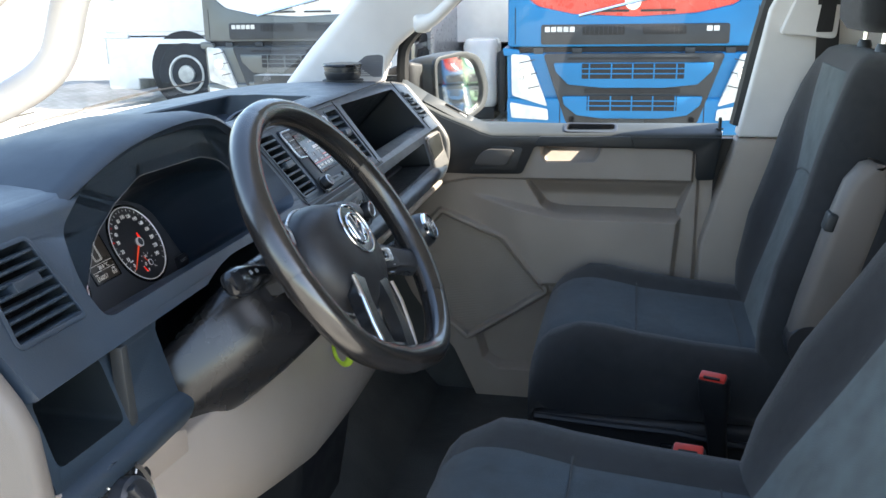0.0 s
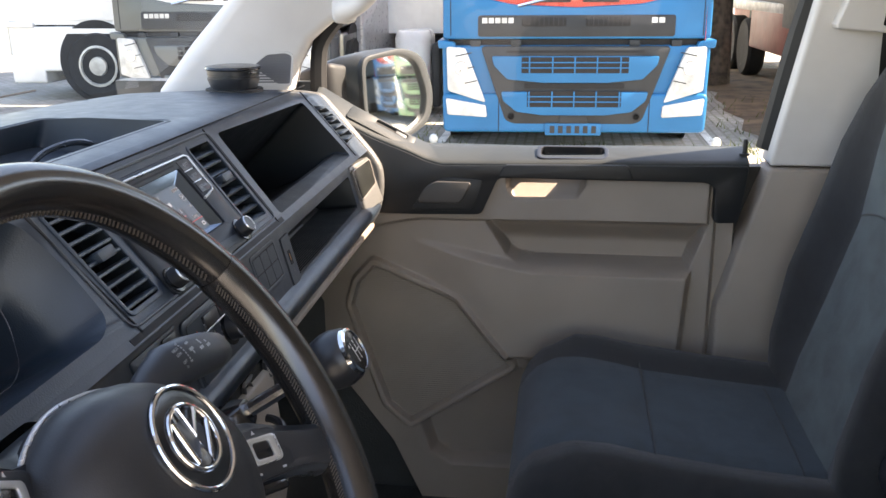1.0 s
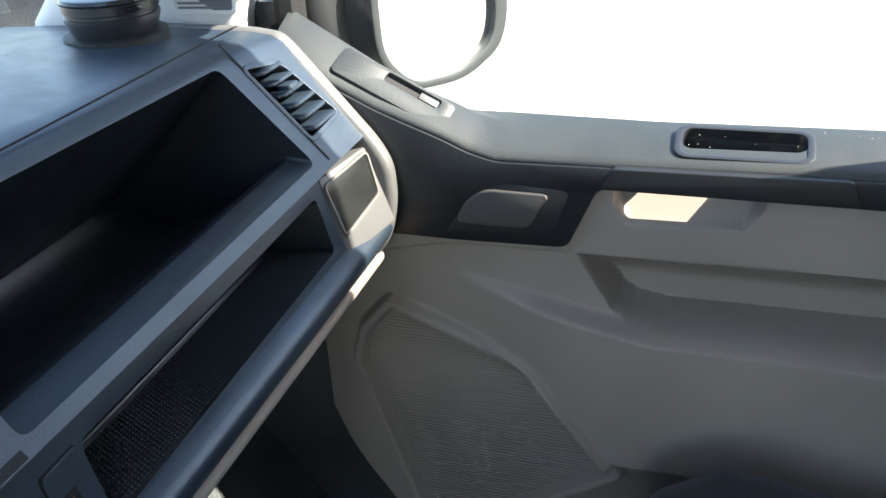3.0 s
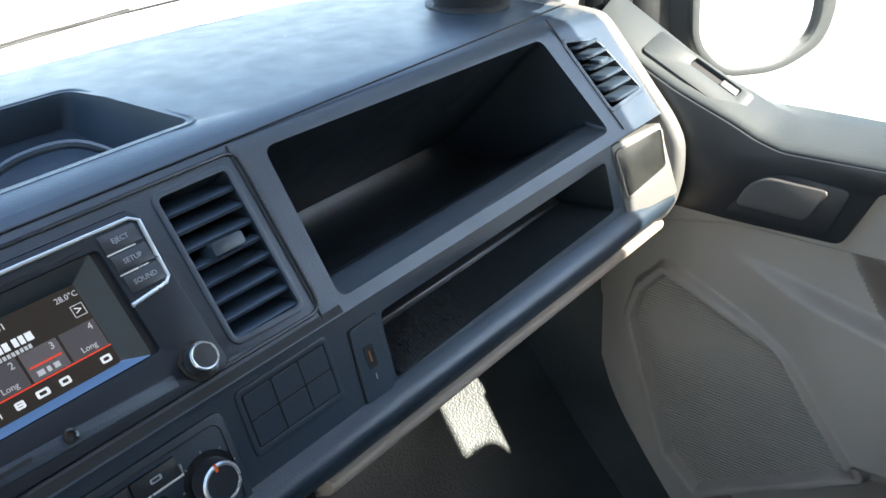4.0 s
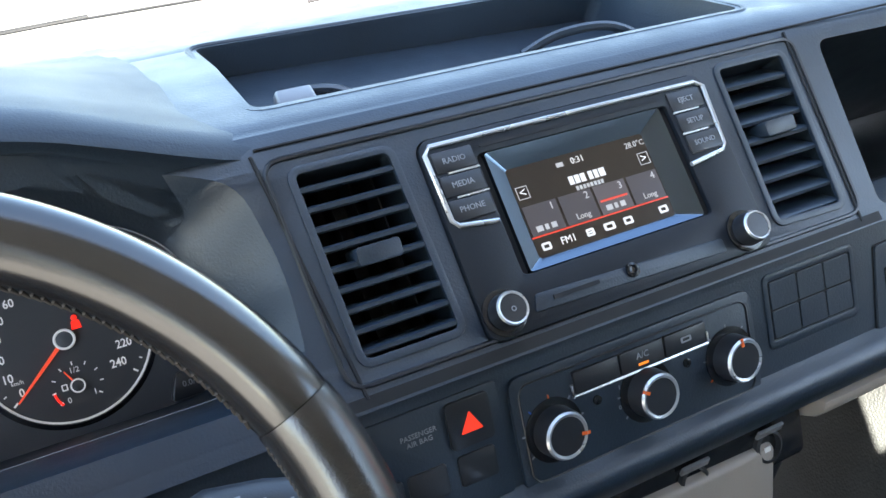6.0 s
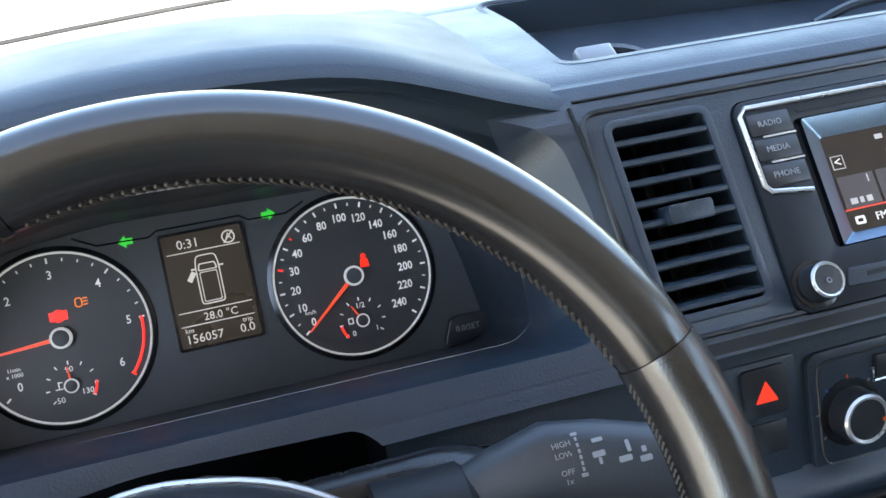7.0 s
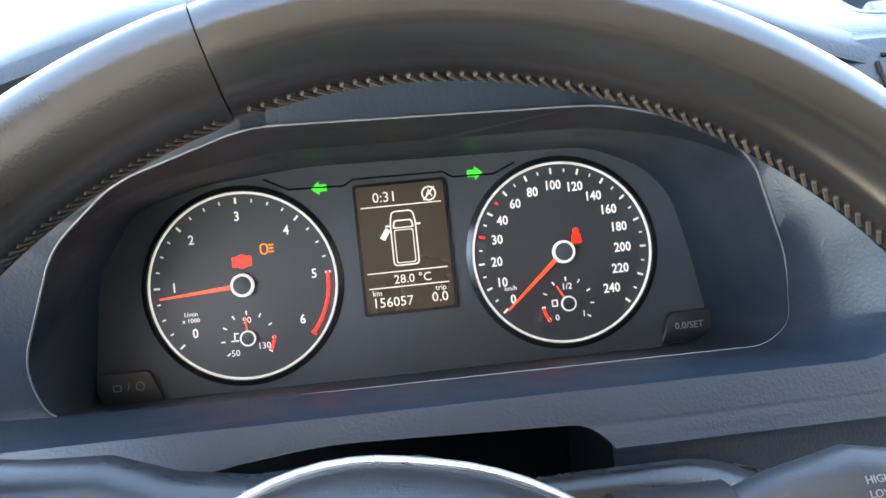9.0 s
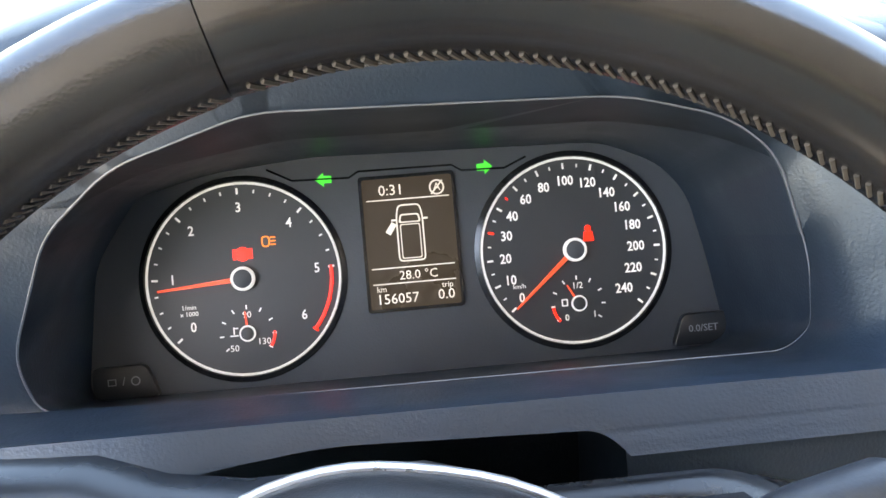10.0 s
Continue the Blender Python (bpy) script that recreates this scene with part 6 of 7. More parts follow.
# ---- holder on the dash, pillar fittings ----
cup = thing("phone_mount", (0.677, 1.2153, 1.3430), "black round suction mount on the dash top", "phone mount")
CUPM = Matrix.Translation((0.677, 1.2153, 1.3430)) @ Matrix.Diagonal((0.76, 0.76, 0.84, 1))
part("pad", lathe([(0.066, -0.006), (0.066, 0.003), (0.062, 0.004)], CUPM, 40), DEEP, cup, "black sticky pad")
part("body", lathe([(0.052, 0.003), (0.055, 0.010), (0.060, 0.022), (0.060, 0.026), (0.058, 0.027), (0.058, 0.031), (0.060, 0.032), (0.060, 0.042), (0.056, 0.046)], CUPM, 48), SATIN, cup, "black round body")
part("cap", lathe([(0.063, 0.0425), (0.064, 0.0450), (0.062, 0.0490), (0.050, 0.0505), (0.0001, 0.0510)], CUPM, 48, False), PIANO, cup, "gloss black cap")
part("tab", box(0.022, 0.006, 0.006, CUPM @ Matrix.Translation((-0.030, -0.055, 0.037)) @ Matrix.Rotation(radians(-30), 4, "Z"), 0.002), PIANO, cup)
# tweeter grille on the right pillar
tw = thing("tweeter_grille", (0.787, 1.20, 1.385), "light grey tweeter grille in the pillar trim", "speaker")
TW = rounded([(1.215, 1.338), (1.143, 1.338), (1.134, 1.396), (1.148, 1.403), (1.186, 1.400), (1.215, 1.378)], 0.008)
def pillar_face(y, z, d):
    """A place over the trim's inner face."""
    return (0.7744 - 0.103 * (y - 1.189) - 0.143 * (z - 1.4) - d, y, z)


part("frame", loft([[pillar_face(y, z, d) for y, z in (TW if k < 2 else inset(TW, 0.004))] for k, d in enumerate((-0.004, 0.0022, 0.0022, -0.004))], caps=False), PILLAR, tw)
part("backing", loft([[pillar_face(y, z, d) for y, z in inset(TW, 0.003)] for d in (-0.004, 0.0004)]), ROCKER, tw)
tws = []
for k in range(16):
    z = 1.345 + 0.005 * k
    ys = [1.13 + 0.11 * q / 80 for q in range(81) if inside(TW, 1.13 + 0.11 * q / 80, z) < -0.006]
    if len(ys) > 3:
        tws.append(loft([[pillar_face(y, z + e, d) for y, e in ((ys[0], -0.0012), (ys[-1], -0.0012), (ys[-1], 0.0012), (ys[0], 0.0012))] for d in (0.0, 0.0016)]))
tagged(part("ribs", joined(*tws), ROCKER, tw, "fine grey ribs", 0), kind="stuff")


def grab_handle(pts, at, label):
    g = thing("grab_handle", at, label, "grab handle", "grab handles")
    c = curve_pts(pts, 6)
    n = len(c)
    part("bar", tube(c, [0.0150 + 0.010 * (abs(2 * k / (n - 1) - 1) ** 4) for k in range(n)], 12), PILLAR, g, "light grey moulded bar")
    for p in (pts[0], pts[-1]):
        part("foot", bevelled(box(0.030, 0.045, 0.045, Matrix.Translation(p)), 0.012, 3), PILLAR, g)
    return g


grab_handle([(0.778, 1.035, 1.475), (0.745, 0.995, 1.490), (0.715, 0.93, 1.545), (0.700, 0.85, 1.62), (0.700, 0.78, 1.69), (0.735, 0.735, 1.72)], (0.778, 1.0, 1.48), "light grey grab handle on the windscreen pillar")
grab_handle([(-0.895, 1.10, 1.430), (-0.835, 1.075, 1.452), (-0.800, 1.035, 1.468), (-0.795, 0.985, 1.500), (-0.800, 0.955, 1.560), (-0.81, 0.90, 1.64), (-0.88, 0.84, 1.70)], (-0.895, 1.08, 1.43), "light grey grab handle inside the driver's windscreen pillar")
# belt guide on the rear pillar
guide = thing("belt_height_adjuster", (0.77, 0.14, 1.50), "pale belt height adjuster with dark slot", "belt guide")
part("cover", prism(rounded([(0.075, 1.435), (0.195, 1.445), (0.13, 1.62), (0.06, 1.62)], 0.012), 0.722, 0.765, YZ_IN, 0.006, 3), PILLAR, guide)
part("slot", prism(rounded([(0.085, 1.450), (0.120, 1.450), (0.10, 1.615), (0.075, 1.615)], 0.004), 0.719, 0.7225, YZ_IN), SHAFT, guide)
belt = thing("seat_belt", (0.74, 0.06, 1.2), "black seat belt webbing hanging on the pillar", "seat belt")
part("webbing", loft([[(x, y - 0.024, z), (x, y + 0.024, z), (x - 0.0015, y + 0.024, z), (x - 0.0015, y - 0.024, z)] for x, y, z in ((0.716, 0.10, 1.58), (0.735, 0.09, 1.40), (0.765, 0.07, 1.10), (0.772, 0.06, 0.72))]), RUBBER, belt)
part("guide_loop", box(0.012, 0.070, 0.030, Matrix.Translation((0.714, 0.10, 1.585)), 0.006, 3), SATIN, belt)

# ---- door mirror ----
mirror = thing("door_mirror", (0.93, 1.02, 1.22), "dark grey door mirror outside the passenger window", "mirror")
MC = Vector((0.985, 0.985, 1.312))
MN = Vector((-0.50, -0.86, 0.062)).normalized()
MX = Vector((0.86, -0.50, 0)).normalized()
MY = MN.cross(MX)
MM = axes(MC, MX, MY, MN)
MP = rounded([(-0.106, 0.070), (-0.108, -0.052), (-0.060, -0.100), (0.030, -0.106), (0.100, -0.078), (0.118, -0.020), (0.088, 0.062), (0.020, 0.082)], 0.030, 5)
MG = rounded([(-0.094, 0.062), (-0.096, -0.048), (-0.056, -0.090), (0.024, -0.094), (0.082, -0.068), (0.094, -0.018), (0.066, 0.050), (0.016, 0.068)], 0.024, 5)
part("housing", loft([[(x * q + o, y * q, z) for x, y in MP] for q, z, o in ((1.0, 0.0, 0.0), (1.03, -0.014, -0.004), (1.0, -0.05, -0.022), (0.86, -0.085, -0.045), (0.5, -0.11, -0.055))], m=MM), LEVER, mirror, "dark grey housing", 60)
part("rim", frame_ring(MP, MG, -0.004, 0.012, MM, 0.003), LEVER, mirror, "dark grey rim")
part("glass", prism(inset(MG, -0.002), -0.001, 0.002, MM), MIRROR, mirror, "mirror glass")
part("foot", bevelled(loft([[(0.865, 1.08, 1.23), (0.865, 1.16, 1.24), (0.865, 1.16, 1.36), (0.865, 1.09, 1.38)], [(0.94, 1.03, 1.24), (0.95, 1.10, 1.25), (0.95, 1.09, 1.35), (0.94, 1.03, 1.36)]]), 0.015, 3), DEEP, mirror, "black mirror foot")

# pale specks of dust on the dash top and the sill
rd = random.Random(21)
specks = bmesh.new()
for k in range(260):
    if k % 4:
        x, y = rd.uniform(-0.15, 0.70), rd.uniform(1.125, 1.42)
        if -0.18 < x < 0.235 and 1.13 < y < 1.345:
            continue
        z = 1.3553 + (1.25 - y) * -0.036 + 0.0006 if y < 1.25 else 1.3600 - (y - 1.25) * 0.047 + 0.0006
        z -= 0.774 * lerp_table(DROP, x)
    else:
        y = rd.uniform(0.32, 0.86)
        q = rd.random()
        x, z = 0.786 + 0.05 * q, 1.2085 + 0.016 * q + 0.0006 - 0.006 * (y - 0.3) / 0.56
    r = rd.uniform(0.0003, 0.0010)
    a = rd.uniform(0, 6.3)
    specks.faces.new([specks.verts.new((x + r * math.cos(a + b), y + r * math.sin(a + b), z)) for b in (0, 1.3, 2.9, 4.6)])
tagged(link("dust", specks, material("pale_dust", (0.45, 0.43, 0.38), 0.95), None, "", 0), "fine pale dust specks on the dash and sill", "dust", "", "stuff")


# ---- seats ----
def cushion_ring(y, w, zt, zb, bolster, dip):
    """Cross-section of a seat cushion at y: raised sides, soft middle."""
    out = []
    n = 28
    for k in range(n + 1):
        u = k / n * 2 - 1
        z = zt - dip * (1 - smooth_step(0.45, 0.72, abs(u))) + bolster * smooth_step(0.5, 0.82, abs(u)) - 0.05 * smooth_step(0.80, 1.0, abs(u)) ** 2
        out.append((u * w / 2, y, z))
    out += [(w / 2 * 1.0, y, zt - 0.075), (w / 2 * 0.985, y, zt - 0.10), (w / 2 * 0.91, y - 0.01, zb), (-w / 2 * 0.91, y - 0.01, zb), (-w / 2 * 0.985, y, zt - 0.10), (-w / 2 * 1.0, y, zt - 0.075)]
    return out


ARMGREY = material("taupe_armrest_plastic", (0.125, 0.110, 0.100), 0.5, vary=0.06, grain=0.4)


def build_seat(recline=0.0, foot=0.12):
    """A van seat whose cushion's middle stands over the origin, facing +y; z from the floor."""
    s = thing("van_seat", (0, 0, 0), "", "seat")
    rings = []
    for y, zt, w in ((-0.26, 0.255, 0.50), (-0.20, 0.262, 0.515), (-0.05, 0.275, 0.52), (0.06, 0.289, 0.52), (0.13, 0.302, 0.52), (0.175, 0.304, 0.518), (0.210, 0.298, 0.512), (0.238, 0.284, 0.503), (0.258, 0.262, 0.492), (0.271, 0.235, 0.480), (0.277, 0.205, 0.472), (0.275, 0.175, 0.466), (0.266, 0.148, 0.460)):
        rings.append(cushion_ring(y, w, zt, 0.135, 0.020 if y < 0.2 else 0.008, 0.006))
    part("seat", loft(rings), FABRIC, s, "charcoal fabric seat cushion", 60)
    mid = []
    for y, zt in ((-0.245, 0.258), (-0.20, 0.2625), (-0.05, 0.2755), (0.05, 0.287), (0.10, 0.2965), (0.140, 0.3035), (0.175, 0.3055), (0.210, 0.2995), (0.240, 0.284), (0.260, 0.262), (0.273, 0.235)):
        hw = 0.165
        mid.append([(x, y, zt + 0.004 - 0.005 * (abs(x) / hw) ** 6 - 0.008 * math.exp(-((y - 0.06) / 0.006) ** 2)) for x in (hw * (i / 6 - 1) for i in range(13))] + [(hw, y - 0.004, zt - 0.02), (-hw, y - 0.004, zt - 0.02)])
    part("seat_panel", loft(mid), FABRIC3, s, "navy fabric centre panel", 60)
    part("seat_panel_seam", tube([(x, 0.062, 0.2945) for x in (-0.165, 0, 0.165)], 0.0016, 6), FABRIC, s)
    part("seat_panel_seam", tube([(x, -0.150, 0.2715 - 0.004 * (abs(x) / 0.16) ** 6) for x in (-0.162, -0.12, 0, 0.12, 0.162)], 0.0014, 6), FABRIC, s)
    part("seat_base", bevelled(loft([[(-0.215, -0.27, -foot), (0.215, -0.27, -foot), (0.215, 0.235, -foot), (-0.215, 0.235, -foot)], [(-0.225, -0.27, 0.02), (0.225, -0.27, 0.02), (0.225, 0.245, 0.02), (-0.225, 0.245, 0.02)], [(-0.248, -0.27, 0.045), (0.248, -0.27, 0.045), (0.248, 0.262, 0.045), (-0.248, 0.262, 0.045)], [(-0.25, -0.27, 0.135), (0.25, -0.27, 0.135), (0.25, 0.268, 0.135), (-0.25, 0.268, 0.135)]]), 0.02, 3), DEEP, s, "black plastic seat base")
    part("base_rail", tube([(-0.252, 0.26, 0.130), (-0.256, 0.1, 0.122), (-0.256, -0.02, 0.118), (-0.254, -0.12, 0.100), (-0.252, -0.26, 0.096)], 0.008, 8), SATIN, s)
    part("base_latch", box(0.012, 0.05, 0.035, Matrix.Translation((-0.258, -0.02, 0.075)), 0.004), PIANO, s)
    # backrest, leaning back
    lean = radians(14)
    bm_rings, pan = [], []
    for h, w, t, bo in ((0.0, 0.49, 0.13, 0.015), (0.08, 0.505, 0.14, 0.036), (0.20, 0.525, 0.14, 0.052), (0.34, 0.52, 0.13, 0.050), (0.46, 0.495, 0.12, 0.036), (0.54, 0.465, 0.11, 0.020), (0.595, 0.42, 0.10, 0.006), (0.625, 0.36, 0.075, 0.0), (0.635, 0.30, 0.04, 0.0)):
        ring = []
        for k in range(25):
            u = k / 24 * 2 - 1
            d = t / 2 + bo * smooth_step(0.5, 0.85, abs(u)) - (0.035 + t * 0.2) * smooth_step(0.86, 1.0, abs(u)) ** 2
            ring.append((u * w / 2, d))
        ring += [(w / 2, -t * 0.1), (w / 2 * 0.9, -t / 2), (0, -t / 2 - 0.01), (-w / 2 * 0.9, -t / 2), (-w / 2, -t * 0.1)]
        m = Matrix.Translation((0, -0.245 - 0.30 * min(h, 0.30) - 0.06 * max(h - 0.30, 0), 0.235 + 0.975 * h)) @ Matrix.Rotation(radians(17 - 12 * smooth_step(0.2, 0.42, h)), 4, "X")
        bm_rings.append([m @ Vector((x, y, 0)) for x, y in ring])
        if h < 0.6:
            hw = min(w * 0.30, 0.150)
            pan.append([m @ Vector((x, t / 2 + 0.004 - 0.005 * (abs(x) / hw) ** 6, 0)) for x in (hw * (i / 6 - 1) for i in range(13))] + [m @ Vector((hw, t / 2 - 0.02, 0)), m @ Vector((-hw, t / 2 - 0.02, 0))])
    part("backrest", loft(bm_rings), FABRIC, s, "charcoal fabric backrest with side bolsters", 60)
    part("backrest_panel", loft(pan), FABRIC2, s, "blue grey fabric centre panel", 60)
    part("backrest_seam", tube([pan[3][i] + Vector((0, -0.0005, 0.030 * (1 - ((i - 6) / 6) ** 2))) for i in range(13)], 0.0016, 6), FABRIC, s)
    top = Matrix.Translation((0, -0.318, 0.235)) @ Matrix.Rotation(radians(4), 4, "X") @ Matrix.Translation((0, 0, -0.01))
    for x in (-0.075, 0.075):
        part("headrest_post", lathe([(0.006, 0.61), (0.006, 0.70)], top @ Matrix.Translation((x, -0.01, 0)), 10), CHROME, s, "chrome headrest post")
        part("post_collar", lathe([(0.015, 0.615), (0.015, 0.635), (0.011, 0.645)], top @ Matrix.Translation((x, -0.01, 0)), 12), SATIN, s, "black collar")
    hr = [[(x * q, y * q2, z) for x, y in rrect(0.26, 0.10, 0.045, 5)] for q, q2, z in ((0.80, 0.6, 0.665), (0.95, 0.9, 0.685), (1.0, 1.0, 0.74), (0.98, 0.95, 0.80), (0.85, 0.75, 0.845), (0.6, 0.4, 0.86))]
    part("headrest", loft(hr, m=top), FABRIC, s, "charcoal fabric headrest", 60)
    # folded-up armrest on the inner side
    arm = [[(x, y, z) for x, y in rrect(0.058, 0.092 * q, 0.022, 4)] for q, z in ((0.6, -0.02), (0.95, 0.0), (1.0, 0.06), (1.0, 0.22), (0.92, 0.29), (0.6, 0.325), (0.25, 0.335))]
    am = Matrix.Translation((-0.285, -0.252, 0.355)) @ Matrix.Rotation(lean, 4, "X")
    part("armrest", loft(arm, m=am), ARMGREY, s, "taupe folded-up armrest", 60)
    part("armrest_pad", loft([[(x, -0.052 + y, z) for x, y in rrect(0.060, 0.044 * q, 0.012, 3)] for q, z in ((0.5, 0.0), (1, 0.02), (1.0, 0.24), (0.6, 0.30))], m=am), FABRIC, s, "charcoal padded top of the armrest", 60)
    part("armrest_hinge", lathe([(0.040, -0.03), (0.042, -0.02), (0.042, 0.02), (0.040, 0.03)], am @ Matrix.Translation((0, 0.0, -0.015)) @ Matrix.Rotation(radians(90), 4, "Y"), 20), SATIN, s, "black armrest hinge")
    part("armrest_clip", box(0.036, 0.018, 0.034, am @ Matrix.Translation((-0.010, 0.042, 0.215)), 0.005, 3), LEVER, s, "black clip")
    back = Matrix.Translation((0, -0.245, 0.235)) @ Matrix.Rotation(radians(recline), 4, "X") @ Matrix.Translation((0, 0.245, -0.235))
    for c in s.children:
        if c.name.split(".")[0] in ("backrest", "backrest_panel", "headrest_post", "post_collar", "headrest", "backrest_seam", "armrest", "armrest_pad", "armrest_hinge", "armrest_clip"):
            c.data.transform(back)
    return s


FLOOR_Z = 0.47
seat = build_seat(15, 0.12)
seat["label"], seat["group"] = "charcoal and blue grey fabric van seat, driver's side", "van seats"
seat.matrix_basis = Matrix.Translation((-0.43, 0.515, FLOOR_Z + 0.12))
other = build_seat(0.0, 0.105)
other["group"] = "van seats"
other.matrix_basis = Matrix.Translation((0.475, 0.425, FLOOR_Z + 0.105))
other["label"] = "charcoal and blue grey fabric van seat beside the closed door"


def buckle(at, yaw, name_label):
    m = Matrix.Translation(at) @ Matrix.Rotation(yaw, 4, "Z") @ Matrix.Rotation(radians(-22), 4, "X")
    b = thing("seat_belt_buckle", at, name_label, "seat belt buckle", "seat belt buckles")
    part("housing", loft([[(x * q, y * q, z) for x, y in rrect(0.055, 0.028, 0.008, 3)] for q, z in ((0.6, -0.37), (0.65, -0.14), (0.85, -0.07), (1.0, -0.05), (1.0, 0.0), (0.94, 0.006))], m=m), DEEP, b, "black buckle housing")
    part("release_button", box(0.047, 0.020, 0.014, m @ Matrix.Translation((0, 0.000, 0.006)), 0.003), RED, b, "red press button")
    part("slot", box(0.030, 0.004, 0.004, m @ Matrix.Translation((0, 0.008, 0.0128)), 0.0), SHAFT, b)
    return b


buckle((0.112, 0.347, 0.858), radians(70), "black seat belt buckle with red button between the seats")
buckle((-0.110, 0.400, 0.824), radians(80), "black seat belt buckle with red button beside the driver's seat")


# ---- outside ----
GZ = -0.15
PAVE = material("worn_concrete_pavers", (0.36, 0.34, 0.31), 0.85, vary=0.2, scale=0.8)
pt = PAVE.node_tree
brick = pt.nodes.new("ShaderNodeTexBrick")
brick.inputs["Scale"].default_value, brick.inputs["Mortar Size"].default_value = 2.4, 0.035
brick.inputs["Color1"].default_value, brick.inputs["Color2"].default_value, brick.inputs["Mortar"].default_value = (0.75, 0.75, 0.75, 1), (1, 1, 1, 1), (0.62, 0.62, 0.55, 1)
pco = pt.nodes.new("ShaderNodeTexCoord")
pt.links.new(pco.outputs["Object"], brick.inputs["Vector"])
pmul = pt.nodes.new("ShaderNodeMix")
pmul.data_type, pmul.blend_type = "RGBA", "MULTIPLY"
pmul.inputs["Factor"].default_value = 1.0
pb = pt.nodes["Principled BSDF"]
pt.links.new(pb.inputs["Base Color"].links[0].from_socket, pmul.inputs["A"])
pt.links.new(brick.outputs["Color"], pmul.inputs["B"])
pt.links.new(pmul.outputs["Result"], pb.inputs["Base Color"])
ground = bmesh.new()
bmesh.ops.create_grid(ground, x_segments=40, y_segments=40, size=400)
ground.transform(Matrix.Translation((0, 0, GZ)))
structure("ground", ground, PAVE, "sunlit grey paved truck yard", "ground")

BLUE = material("blue_truck_paint", (0.002, 0.125, 0.29), 0.36, vary=0.06, coat=0.1, scale=2, spec=0.3)
REDP = material("red_truck_paint", (0.62, 0.045, 0.03), 0.28, vary=0.06, coat=0.5, scale=2)
WHITEP = material("white_truck_paint", (0.80, 0.80, 0.79), 0.28, vary=0.04, coat=0.5, scale=2)
GRILLE = material("dark_grey_truck_plastic", (0.030, 0.033, 0.036), 0.55, vary=0.12, scale=3, spec=0.3)
LAMP = material("lamp_lens", (0.50, 0.51, 0.50), 0.15, vary=0.10, scale=9)
TYRE = material("tyre_rubber", (0.02, 0.02, 0.02), 0.8, vary=0.15)
STEEL = material("dusty_steel", (0.55, 0.55, 0.53), 0.45, metal=0.3, vary=0.15)


